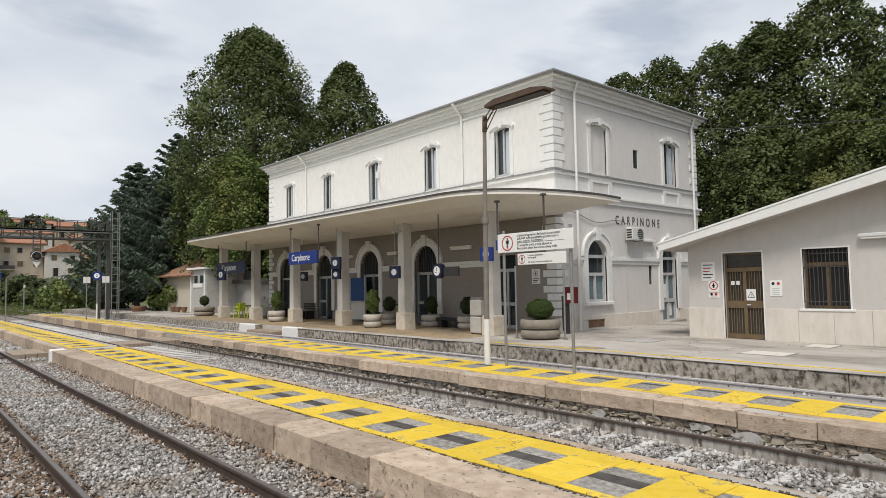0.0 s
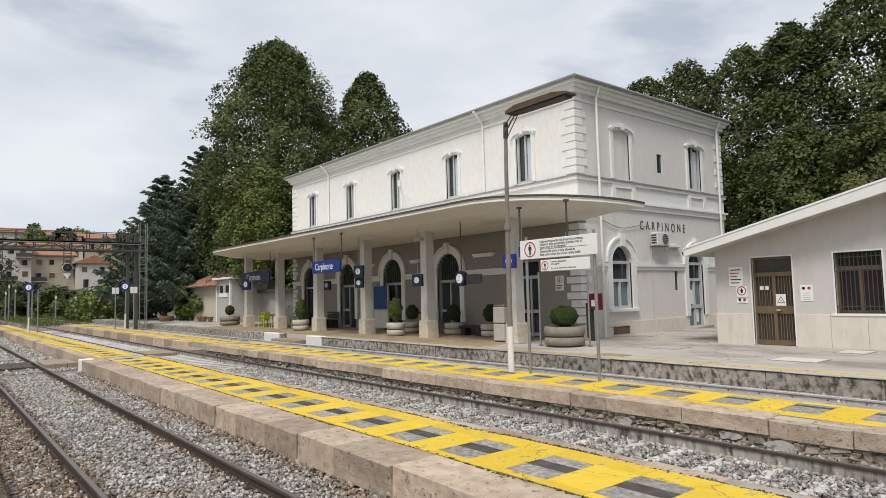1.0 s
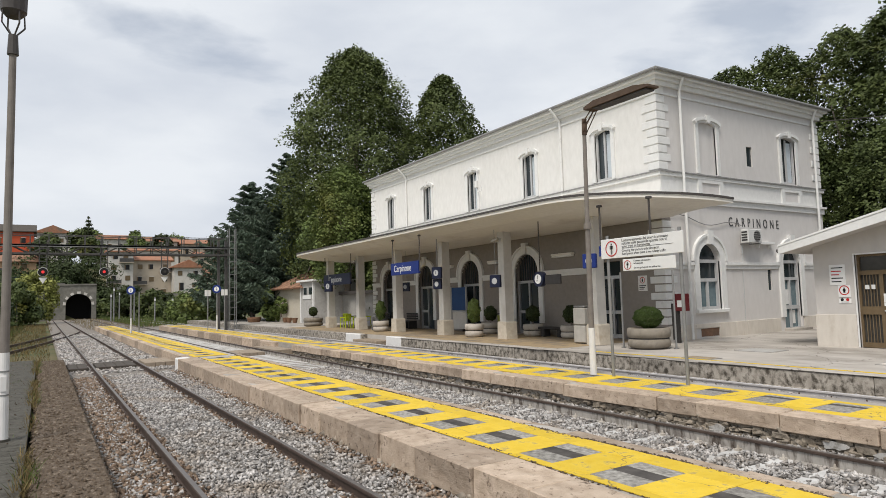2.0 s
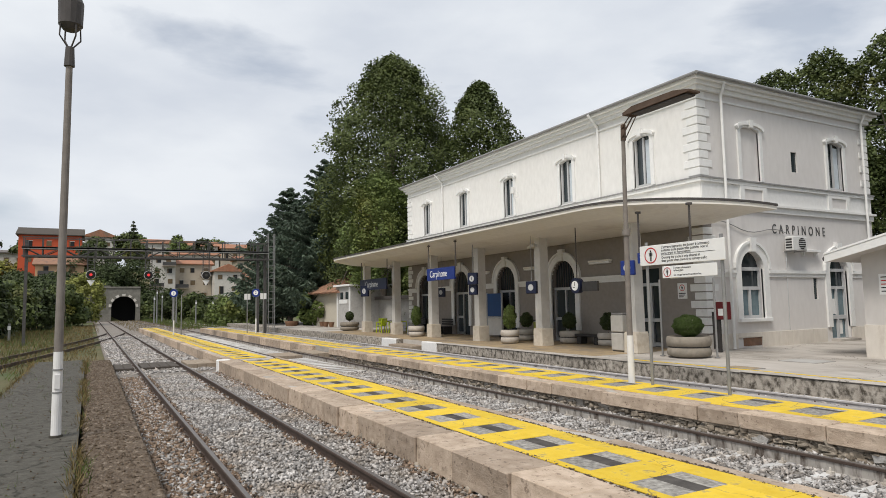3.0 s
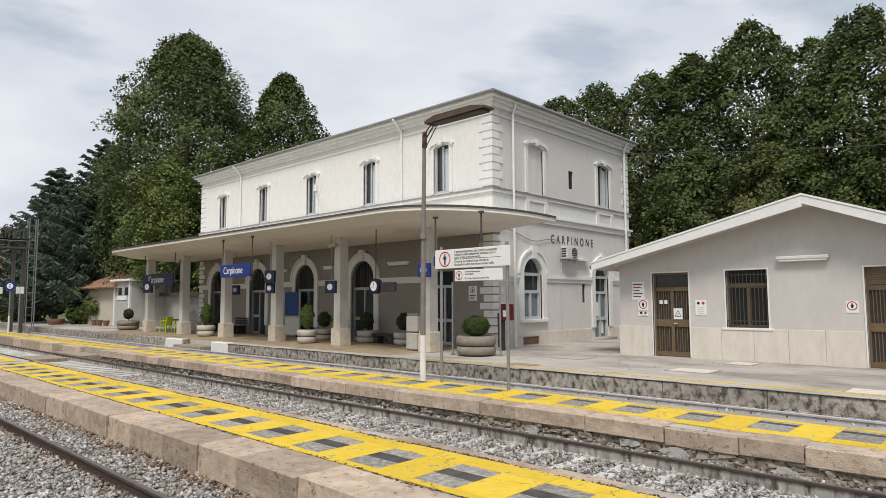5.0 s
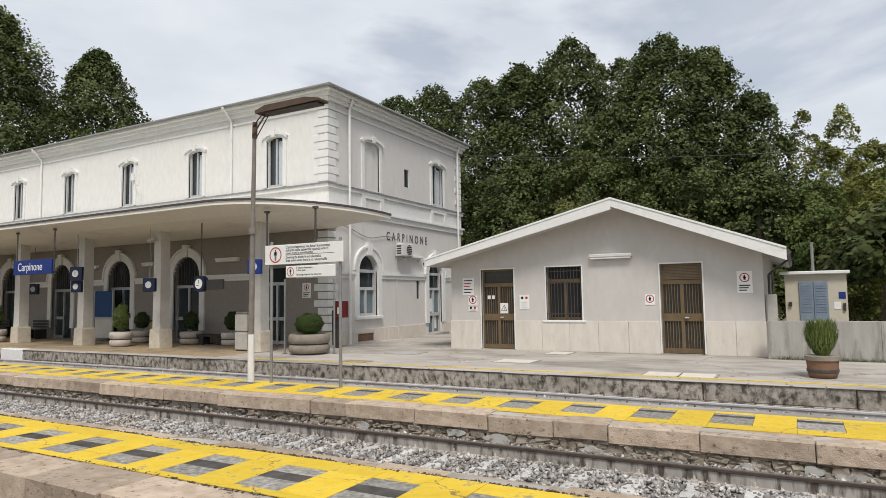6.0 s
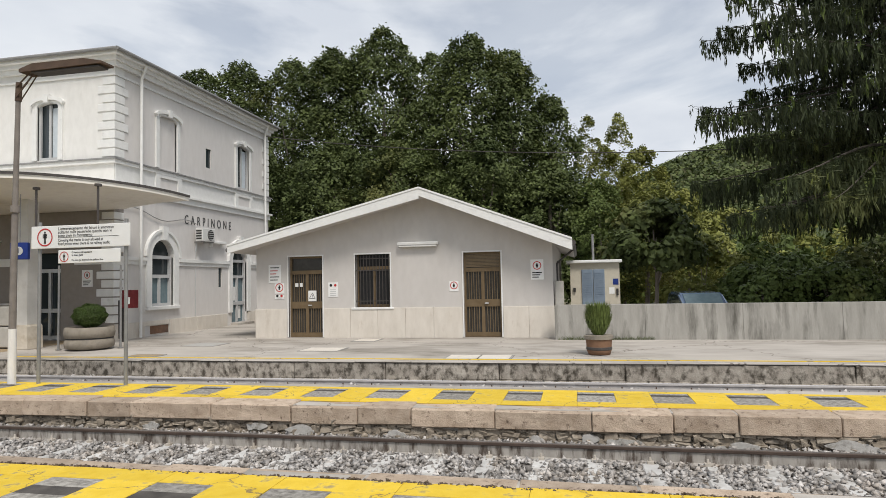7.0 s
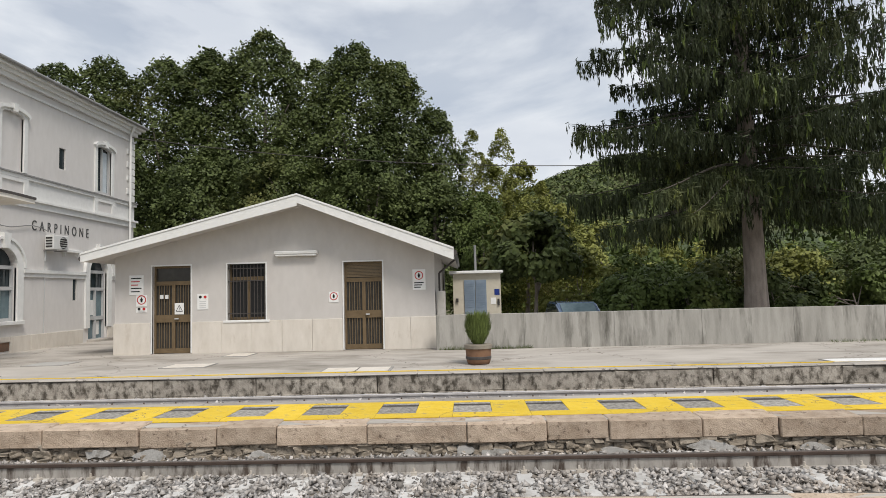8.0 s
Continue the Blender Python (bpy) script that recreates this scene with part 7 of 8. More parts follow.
for z in (0.62, 0.95):
    part("strap", rod(bmesh.new(), (0, 0, z), (0, 0, z + 0.02), 0.072, seg=16), M["steel"], lp)
part("cap", rod(bmesh.new(), (-0.02, 0.02, 5.55), (-0.02, 0.02, 5.85), 0.075, 0.06, 12), M["coping"], lp)
for a in range(4):
    c, s = math.cos(a * math.pi / 2 + 0.5), math.sin(a * math.pi / 2 + 0.5)
    part("prong", rod(rod(bmesh.new(), (-0.02, 0.02, 5.8), (-0.02 + 0.16 * c, 0.02 + 0.16 * s, 6.0), 0.012, seg=6), (-0.02 + 0.16 * c, 0.02 + 0.16 * s, 6.0), (-0.02 + 0.15 * c, 0.02 + 0.15 * s, 6.18), 0.012, seg=6), M["coping"], lp)
part("lantern", lathe(bmesh.new(), [(0.10, 6.12), (0.17, 6.2), (0.18, 6.55), (0.12, 6.7)], 14, (-0.02, 0.02, 0)), M["coping"], lp, "black lantern body")
part("hatch", bx(0.055, 0.075, -0.04, 0.04, 0.68, 0.90, bevel=0.006), M["postwhite"], lp)


def picto(parent, m, r, man=True):
    """A red ring with a standing figure shape, drawn flat."""
    bm = bmesh.new()
    seg = 28
    for k in range(seg):
        a, b = 2 * math.pi * k / seg, 2 * math.pi * (k + 1) / seg
        q = [m @ Vector((rr * math.cos(t), rr * math.sin(t), 0.004)) for rr, t in ((r * 0.86, a), (r, a), (r, b), (r * 0.86, b))]
        bm.faces.new([bm.verts.new(p) for p in q])
    part("prohibition_ring", bm, M["red"], parent)
    bm = bmesh.new()
    for x0, x1, y0, y1 in ((-0.16, 0.16, -0.05, 0.38), (-0.13, -0.02, -0.72, -0.02), (0.02, 0.13, -0.72, -0.02), (-0.27, -0.19, -0.1, 0.36), (0.19, 0.27, -0.1, 0.36), (-0.1, 0.1, 0.44, 0.64)):
        bm.faces.new([bm.verts.new(m @ Vector((x * r, y * r, 0.003))) for x, y in ((x0, y0), (x1, y0), (x1, y1), (x0, y1))])
    part("pictogram", bm, M["ink"], parent)


def facing(x, y, z):
    """A flat frame that faces the tracks."""
    return pose(x, y, z, 90, 0, 0)


sg = thing("warning_sign", (0, 8.6, Z1), "white two-panel track crossing warning sign on steel posts", "sign")
for x in (-9.68, -7.86):
    part("post", rod(bmesh.new(), (x, 0.06, 0), (x, 0.06, 2.95), 0.033, seg=12), M["steel"], sg)
big = part("panel", bx(-9.80, -7.74, -0.015, 0.02, 2.46, 2.87, bevel=0.006), M["signw"], sg, "large white warning panel")
small = part("panel", bx(-9.22, -7.93, -0.012, 0.018, 2.18, 2.42, bevel=0.006), M["signw"], sg, "small white warning panel")
picto(sg, facing(-9.50, -0.017, 2.665), 0.165)
for i, t in enumerate(("L'attraversamento dei binari è ammesso", "soltanto sulle passerelle quando non vi", "sono treni in movimento")):
    words(t, 0.078, M["ink"], sg, facing(-9.22, -0.018, 2.81 - 0.062 * i), align='LEFT', depth=0.001, stretch=0.92)
part("rule", bx(-9.22, -7.95, -0.019, -0.0165, 2.648, 2.654), M["ink"], sg)
for i, t in enumerate(("Crossing the tracks is only allowed at", "fixed points when there is no railway traffic")):
    words(t, 0.072, M["ink"], sg, facing(-9.22, -0.018, 2.60 - 0.066 * i), align='LEFT', depth=0.001, stretch=0.86)
picto(sg, facing(-9.09, -0.014, 2.30), 0.095)
for i, t in enumerate(("È vietato oltrepassare", "la linea gialla", "Do not go beyond the yellow line")):
    words(t, 0.048, M["ink"], sg, facing(-8.93, -0.015, (2.375, 2.325, 2.235)[i]), align='LEFT', depth=0.001)


def round_sign(x, y, z0, h, digit, label):
    s = thing("track_number_sign", (x, y, z0), label, "sign")
    part("post", rod(bmesh.new(), (0, 0, 0), (0, 0, h + 0.25), 0.04, seg=10), M["steel"], s)
    part("painted_foot", rod(bmesh.new(), (0, 0, 0), (0, 0, 1.0), 0.05, seg=10), M["postwhite"], s)
    m = Matrix.Translation((0, 0, h)) @ pose(0, 0, 0, 90, 0, 60)
    bm = rod(bmesh.new(), m @ Vector((0, 0, -0.02)), m @ Vector((0, 0, 0.09)), 0.28, seg=26)
    d = part("disc", bm, M["signb"], s)
    part("ring", rod(bmesh.new(), m @ Vector((0, 0, 0.085)), m @ Vector((0, 0, 0.096)), 0.165, seg=24), M["signw"], d)
    words(digit, 0.27, M["signb"], s, m @ pose(0, 0, 0.10), depth=0.002)
    return s


round_sign(-47.5, 3.5, Z2, 2.85, "3", "round blue platform number sign on a tall post")
round_sign(-44.6, 8.4, Z1, 2.75, "2", "round blue platform number sign on a white post")
for x, y in ((-45.5, 8.0), (-43.8, 8.7), (-46.8, 3.9)):
    p = thing("sign_post", (x, y, Z1), "steel post with small white notice panel", "sign", "notice posts")
    part("post", rod(bmesh.new(), (0, 0, 0), (0, 0, 2.7), 0.035, seg=8), M["steel"], p)
    if y > 7:
        part("panel", bx(-0.03, 0.03, -0.2, 0.2, 2.3, 2.7), M["signw"], p)
for (x, y, h) in ((-108, 7.5, 5.2), (-112, 8.6, 4.6), (-100, 9.4, 4.6), (-104, 6.8, 4.2), (-92, 11, 3.4), (-86, 12.2, 3.2), (-110, 10.0, 4.6), (-60, -7.0, 1.4)):
    p = thing("lineside_post", (x, y, -0.25), "grey lineside post among the weeds", "post", "lineside posts")
    part("post", rod(bmesh.new(), (0, 0, 0), (0, 0, h), 0.10, 0.08, 8), M["steel"], p)
    part("plate", bx(0.1, 0.14, -0.10, 0.10, h - 0.5, h - 0.2), M["signw"], p)

# ---- under the canopy ----
def hung_sign(x0, x1, y, z0, z1, dark, text, label):
    s = thing("station_name_sign", (0, 0, 0), label, "sign", "name signs")
    # dark: panel and lettering colours dimmed as if shaded by the canopy
    part("panel", bx(x0, x1, y - 0.06, y + 0.06, z0, z1, bevel=0.01), M["signdark" if dark else "signb"], s)
    for x in (x0 + 0.12, x1 + 0.05):
        part("hanger", rod(bmesh.new(), (x, y, z0 + 0.1), (x, y, 4.82), 0.025, seg=8), M["coping"], s)
        part("flange", rod(bmesh.new(), (x, y, 4.74), (x, y, 4.80), 0.07, seg=10), M["coping"], s)
    words(text, 0.44 if not dark else 0.52, M["signw" if not dark else "frame"], s, facing((x0 + x1) / 2 - 0.15, y - 0.063, (z0 + z1) / 2), stretch=0.88)
    return s


hung_sign(-26.88, -24.30, 12.45, 3.12, 3.68, False, "Carpinone", "blue hanging station name sign with white lettering")
hung_sign(-37.6, -33.6, 13.3, 2.95, 3.6, True, "Carpinone", "blue station name sign darkened for the canopy's shade")


def box_sign(x, y, z, mark, label, s=0.32, ang=18, blue=False):
    b = thing("hanging_sign", (x, y, z), label, "sign", "canopy signs", rz=ang)
    part("case", bx(-s, s, -0.07, 0.07, -s, s, bevel=0.02), M["signb" if blue else "signdark"], b)
    # white disc drawn in grey, canopy shade put into its colour
    part("disc", rod(bmesh.new(), (0, -0.085, 0), (0, -0.068, 0), s * 0.5, seg=24), M["frame"], b)
    if mark:
        words(mark, s * 0.85, M["signdark"], b, facing(0, -0.09, 0), depth=0.002)
    part("hanger", rod(bmesh.new(), (0, 0, s), (0, 0, 4.6 - z), 0.010, seg=6), M["steel"], b)
    return b


box_sign(-23.72, 13.0, 3.10, "1", "square dark hanging sign with white platform number", 0.26)
box_sign(-23.85, 13.1, 2.62, "", "small dark hanging pictogram sign", 0.22)
box_sign(-36.7, 13.2, 2.9, "1", "square dark hanging sign with white platform number", 0.33)
box_sign(-19.9, 13.3, 2.60, "", "dark hanging pictogram sign under the canopy", 0.24)
box_sign(-14.75, 13.2, 3.05, "1", "blue hanging sign with white platform number", 0.23, blue=True)
box_sign(-30.2, 15.0, 2.65, "", "dark hanging pictogram sign under the canopy", 0.24)
ck = thing("platform_clock", (-17.4, 13.4, 2.58), "round dark station clock with sign panel", "clock")
part("case", rod(bmesh.new(), (0, -0.1, 0), (0, 0.1, 0), 0.27, seg=26), M["signdark"], ck)
part("dial", rod(bmesh.new(), (0, -0.115, 0), (0, -0.1, 0), 0.17, seg=24), M["signw"], ck)
part("hand", bx(-0.01, 0.01, -0.12, -0.116, -0.01, 0.13), M["ink"], ck)
part("hand", bx(-0.09, 0.01, -0.12, -0.116, -0.07, -0.05), M["ink"], ck)
part("panel", bx(0.3, 1.05, -0.05, 0.05, -0.2, 0.13, bevel=0.01), M["bench"], ck)
part("hanger", rod(bmesh.new(), (0, 0, 0.25), (0, 0, 2.05), 0.02, seg=8), M["coping"], ck)


def planter(x, y, r, h, pale, plant, label):
    p = thing("planter", (x, y, ZM), label, "planter", "platform planters")
    mt = M["planterw" if pale else "planter"]
    prof = [(r * 0.72, 0), (r * 0.97, h * 0.10), (r, h * 0.30), (r * 0.95, h * 0.45), (r * 0.86, h * 0.50)]
    prof2 = [(r * 0.86, h * 0.50), (r * 0.97, h * 0.55), (r * 1.02, h * 0.75), (r * 0.98, h * 0.97), (r * 0.93, h), (r * 0.82, h), (r * 0.8, h * 0.9), (0.02, h * 0.9)]
    part("lower_ring", lathe(bmesh.new(), prof, 32), mt, p, "", smooth=True)
    part("upper_ring", lathe(bmesh.new(), prof2, 32), mt, p, "", smooth=True)
    part("joint", lathe(bmesh.new(), [(r * 0.84, h * 0.47), (r * 0.93, h * 0.475), (r * 0.93, h * 0.535), (r * 0.84, h * 0.54)], 32), M["bench"], p)
    part("soil", rod(bmesh.new(), (0, 0, h * 0.88), (0, 0, h * 0.93), r * 0.8, seg=24), M["bench"], p)
    cx, R, count, sz, mm = {"ball": (h + r * 0.48, (r * 0.68, r * 0.68, r * 0.54), 9000, 0.019, "shrub"), "cone": (h + 0.62, (0.27, 0.27, 0.62), 4200, 0.034, "leafb"), "bushy": (h + 0.42, (0.30, 0.30, 0.34), 4200, 0.026, "leafk")}[plant]
    e = unit(count)
    wob = 1 + 0.07 * np.sin(e[:, 0] * 7 + x) * np.sin(e[:, 1] * 6) + 0.05 * np.sin(e[:, 2] * 11 + y)
    if plant == "cone":
        wob *= 1 - 0.35 * np.clip(e[:, 2], 0, 1) + 0.14 * np.sin(e[:, 2] * 9 + e[:, 0] * 4)
    q = np.array([0, 0, cx]) + e * (wob * (1 - np.abs(rng.normal(0, 0.09, count))))[:, None] * np.array(R)
    n = e + rng.normal(0, 0.5, (count, 3))
    n /= np.linalg.norm(n, axis=1, keepdims=True)
    v, f = leaf_quads(q, n, sz)
    part("stem", rod(bmesh.new(), (0, 0, h * 0.85), (0, 0, h + 0.3), 0.03, seg=6), M["bark"], p)
    fast_mesh("plant", v, f, M[mm], p)
    return p


planter(-13.45, 14.25, 0.64, 0.62, False, "ball", "round weathered concrete planter with clipped box ball")
planter(-22.75, 14.2, 0.40, 0.56, True, "cone", "round pale concrete planter with upright conifer")
planter(-31.3, 14.0, 0.44, 0.56, True, "cone", "round pale concrete planter with upright conifer")
planter(-42.6, 14.4, 0.66, 0.58, False, "bushy", "round grey concrete planter with dark round shrub")
planter(-21.0, 16.0, 0.42, 0.5, True, "bushy", "pale planter with dark shrub beside the bench")
planter(-18.7, 16.0, 0.42, 0.5, True, "bushy", "pale planter with dark shrub beside the bench")
planter(-24.0, 16.0, 0.45, 0.5, True, "bushy", "pale planter with small shrub by the door")
po = thing("potted_shrub", (0.42, 13.5, ZM), "striped brown barrel pot with upright green conifer", "plant pot")
part("pot", lathe(bmesh.new(), [(0.24, 0), (0.27, 0.08), (0.275, 0.16), (0.28, 0.24), (0.29, 0.34), (0.30, 0.40), (0.26, 0.40), (0.24, 0.34), (0.02, 0.34)], 26), M["terracotta"], po, "", smooth=True)
part("band", lathe(bmesh.new(), [(0.272, 0.10), (0.285, 0.11), (0.288, 0.16), (0.276, 0.17)], 26), M["coping"], po)
part("rim", lathe(bmesh.new(), [(0.285, 0.33), (0.315, 0.34), (0.315, 0.42), (0.285, 0.43)], 26), M["planter"], po)
k = 2600
a = rng.uniform(0, 2 * np.pi, k)
hgt = rng.uniform(0.0, 1.0, k)
rad = (0.10 + 0.20 * np.sin(np.clip(hgt * 1.15, 0, 1) * 2.2)) * np.sqrt(rng.uniform(0.25, 1, k))
c = np.stack([rad * np.cos(a), rad * np.sin(a), 0.40 + 0.62 * hgt], 1)
up = np.stack([0.25 * np.cos(a), 0.25 * np.sin(a), np.ones(k)], 1) * rng.uniform(0.10, 0.2, k)[:, None]
w = np.stack([-np.sin(a), np.cos(a), np.zeros(k)], 1) * 0.012
fast_mesh("plant", np.stack([c - w, c + w, c + up], 1).reshape(-1, 3), np.arange(3 * k).reshape(-1, 3), M["leafb"], po)
part("stem", rod(bmesh.new(), (0, 0, 0.3), (0, 0, 0.6), 0.03, seg=6), M["bark"], po)
p2 = thing("planter", (-58, 14.6, ZM), "low brown planter at the platform end", "planter")
part("bowl", lathe(bmesh.new(), [(0.5, 0), (0.62, 0.3), (0.62, 0.42), (0.5, 0.42), (0.45, 0.35), (0.02, 0.35)], 20), M["terracotta"], p2)

bn = thing("litter_bin", (-16.4, 14.45, ZM), "pale square litter bin with grey lid", "bin")
part("body", bx(-0.28, 0.28, -0.26, 0.26, 0.03, 0.62, bevel=0.03), M["binm"], bn)
part("upper_body", bx(-0.28, 0.28, -0.26, 0.26, 0.65, 1.22, bevel=0.03), M["binm"], bn)
part("lid", bx(-0.27, 0.27, -0.25, 0.25, 1.23, 1.30, bevel=0.03), M["steel"], bn)
part("foot", bx(-0.24, 0.24, -0.22, 0.22, 0, 0.03), M["bench"], bn)
slab_bench = thing("bench", (-19.85, 16.1, ZM), "low dark stone bench between two planters", "bench")
part("seat", bx(-0.72, 0.72, -0.22, 0.22, 0.30, 0.40, bevel=0.02), M["bench"], slab_bench)
for sx in (-0.5, 0.5):
    part("support", bx(sx - 0.12, sx + 0.12, -0.18, 0.18, 0, 0.30, bevel=0.02), M["bench"], slab_bench)
for x0, x1, y in ((-32.9, -31.6, 16.2), (-36.4, -35.0, 16.2)):
    b = thing("bench", ((x0 + x1) / 2, y, ZM), "dark slatted bench against the station wall", "bench", "platform benches")
    w = (x1 - x0) / 2
    for k in range(4):
        part("seat_slat", bx(-w, w, -0.25 + 0.12 * k, -0.15 + 0.12 * k, 0.42, 0.455, bevel=0.008), M["bench"], b)
    for k in range(3):
        part("back_slat", bx(-w, w, 0.26, 0.29, 0.52 + 0.13 * k, 0.62 + 0.13 * k, bevel=0.008), M["bench"], b)
    for s in (-w + 0.2, w - 0.2):
        part("support", bx(s - 0.03, s + 0.03, -0.24, 0.3, 0, 0.42, bevel=0.008), M["bench"], b)


def cafe_chair(x, y, rz, material, label):
    c = thing("cafe_chair", (x, y, ZM), label, "chair", "cafe chairs", rz=rz)
    for sx in (-0.2, 0.2):
        for sy in (-0.2, 0.2):
            part("leg", rod(bmesh.new(), (sx * 1.15, sy * 1.15, 0), (sx, sy, 0.45), 0.028, seg=7), material, c)
        part("armrest", rod(rod(bmesh.new(), (sx * 1.2, -0.2, 0.45), (sx * 1.2, -0.2, 0.66), 0.026, seg=6), (sx * 1.2, -0.2, 0.66), (sx * 1.1, 0.22, 0.68), 0.03, seg=6), material, c)
    part("seat", bx(-0.22, 0.22, -0.22, 0.22, 0.43, 0.46, bevel=0.012), material, c)
    part("back_frame", rod(rod(rod(bmesh.new(), (-0.2, 0.2, 0.45), (-0.21, 0.28, 0.86), 0.03, seg=7), (0.2, 0.2, 0.45), (0.21, 0.28, 0.86), 0.03, seg=7), (-0.21, 0.28, 0.86), (0.21, 0.28, 0.86), 0.03, seg=7), material, c)
    for k in range(5):
        xx = -0.14 + 0.07 * k
        part("back_slat", rod(bmesh.new(), (xx, 0.205, 0.47), (xx, 0.28, 0.85), 0.022, seg=6), material, c)


for x, y, rz in ((-36.0, 14.8, 30), (-37.0, 14.4, -70), (-37.9, 15.0, 200), (-36.6, 15.6, 120)):
    cafe_chair(x, y, rz, M["lime"], "lime green slatted plastic cafe chair")
cafe_chair(-33.1, 14.6, 60, M["greychair"], "grey plastic cafe chair under the canopy")
tb = thing("cafe_table", (-36.9, 15.1, ZM), "small dark round cafe table between chairs", "table")
part("tabletop", rod(bmesh.new(), (0, 0, 0.71), (0, 0, 0.74), 0.35, seg=24), M["bench"], tb)
part("stem", rod(bmesh.new(), (0, 0, 0.03), (0, 0, 0.71), 0.035, seg=10), M["bench"], tb)
part("foot", rod(bmesh.new(), (0, 0, 0), (0, 0, 0.03), 0.24, seg=20), M["bench"], tb)
nb = thing("notice_board", (-27.05, 16.3, ZM), "free-standing blue notice board with pale lower panel", "notice board")
part("panel", bx(-0.62, 0.62, -0.03, 0.03, 1.05, 2.2, bevel=0.01), M["bluetarp"], nb)
part("lower_panel", bx(-0.6, 0.6, -0.025, 0.025, 0.12, 0.95), M["column"], nb)
for x in (-0.66, 0.66):
    part("post", bx(x - 0.035, x + 0.035, -0.04, 0.04, 0, 2.24), M["alu"], nb)
part("rail", bx(-0.66, 0.66, -0.035, 0.035, 0.96, 1.04), M["alu"], nb)
jar = thing("waste_sack_stand", (-23.0, 15.9, ZM), "yellow sack on a wire stand by the wall", "bin")
part("sack", lathe(bmesh.new(), [(0.16, 0.12), (0.22, 0.3), (0.2, 0.7), (0.22, 0.85), (0.18, 0.85)], 14), M["leafy"], jar)
part("stand", rod(bmesh.new(), (0.2, 0.2, 0), (0.2, 0.2, 1.2), 0.02, seg=8), M["bench"], jar)
part("lid", rod(bmesh.new(), (0, 0, 0.9), (0, 0, 0.95), 0.24, seg=16), M["bench"], jar)
for x0, x1 in ((-20.3, -19.05), (-24.85, -24.1), (-28.7, -28.0)):
    w = thing("wall_light", ((x0 + x1) / 2, YW - 0.1, 3.6), "long shallow cream wall lamp", "lamp", "canopy wall lamps")
    part("housing", bx(-(x1 - x0) / 2, (x1 - x0) / 2, -0.1, 0.1, 0.02, 0.1, bevel=0.015), M["soffit"], w)
    part("diffuser", bx(-(x1 - x0) / 2 + 0.03, (x1 - x0) / 2 - 0.03, -0.09, 0.09, -0.06, 0.02, bevel=0.02), M["signw"], w)


def notice(x, y, z, w, h, kind, label, side_wall=False):
    s = thing("notice_sign", (x, y, z), label, "sign", "wall notices")
    part("plate", bx(-w / 2, w / 2, -0.012, 0.0, -h / 2, h / 2), M["signw"], s)
    if kind in ("ring", "ringtext"):
        r = min(w, h * (0.5 if kind == "ringtext" else 1)) * 0.42
        m = facing(0, -0.0125, h * 0.2 if kind == "ringtext" else h * 0.08)
        bm = bmesh.new()
        for k in range(24):
            a, b = 2 * math.pi * k / 24, 2 * math.pi * (k + 1) / 24
            bm.faces.new([bm.verts.new(m @ Vector((rr * math.cos(t), rr * math.sin(t), 0.003))) for rr, t in ((r * 0.8, a), (r, a), (r, b), (r * 0.8, b))])
        part("ring", bm, M["red"], s)
        bm = bmesh.new()
        for x0, x1, y0, y1 in ((-0.2, 0.2, -0.5, 0.3), (-0.3, 0.3, -0.1, 0.15), (-0.12, 0.12, 0.3, 0.55)):
            bm.faces.new([bm.verts.new(m @ Vector((a * r, b * r, 0.003))) for a, b in ((x0, y0), (x1, y0), (x1, y1), (x0, y1))])
        part("pictogram", bm, M["ink"], s)
    if kind in ("text", "ringtext"):
        n = 5 if kind == "text" else 3
        for i in range(n):
            zz = (h * 0.34 - i * h * 0.17) if kind == "text" else (-h * 0.16 - i * h * 0.11)
            part("text_bar", bx(-w * 0.38, w * (0.36 - 0.12 * (i % 3)), -0.015, -0.0125, zz - h * 0.02, zz + h * 0.03), M["red" if kind == "text" and i in (1, 2) else "ink"], s)
    if kind == "two":
        for sx, mm in ((-0.22, "ink"), (0.22, "red")):
            part("ring", rod(bmesh.new(), (sx * w, -0.016, h * 0.3), (sx * w, -0.0125, h * 0.3), w * 0.13, seg=18), M[mm], s)
        for i in range(4):
            part("text_bar", bx(-w * 0.3, w * 0.3, -0.015, -0.0125, -h * 0.02 - i * h * 0.13, h * 0.02 - i * h * 0.13), M["frame"], s)
    return s


notice(-9.60, YX - 0.002, 2.35, 0.43, 0.58, "text", "white notice plate with red heading on the annex")
notice(-9.44, YX - 0.002, 1.88, 0.33, 0.33, "ring", "square no-entry pictogram plate on the annex")
notice(-9.44, YX - 0.002, 1.60, 0.33, 0.13, "two", "small white pictogram strip on the annex")
notice(-7.60, YX - 0.002, 1.81, 0.33, 0.46, "two", "white rules notice beside the annex door")
notice(-3.70, YX - 0.002, 1.85, 0.28, 0.31, "ring", "square no-entry pictogram plate on the annex")
notice(-1.18, YX - 0.002, 2.30, 0.38, 0.60, "ringtext", "white no-crossing notice on the annex")
notice(-15.68, YW - 0.002, 2.33, 0.40, 0.55, "ringtext", "pale no-crossing notice under the canopy")
notice(-28.6 - 0.4, YW - 0.002, 2.2, 0.3, 0.6, "text", "pale paper notice under the canopy")
dn = thing("door_notice", (-8.36, YX + 0.115, 1.62), "white paper with warning triangle on the annex door", "sign")
part("paper", bx(-0.14, 0.14, -0.004, 0, -0.17, 0.17), M["signw"], dn)
bm = bmesh.new()
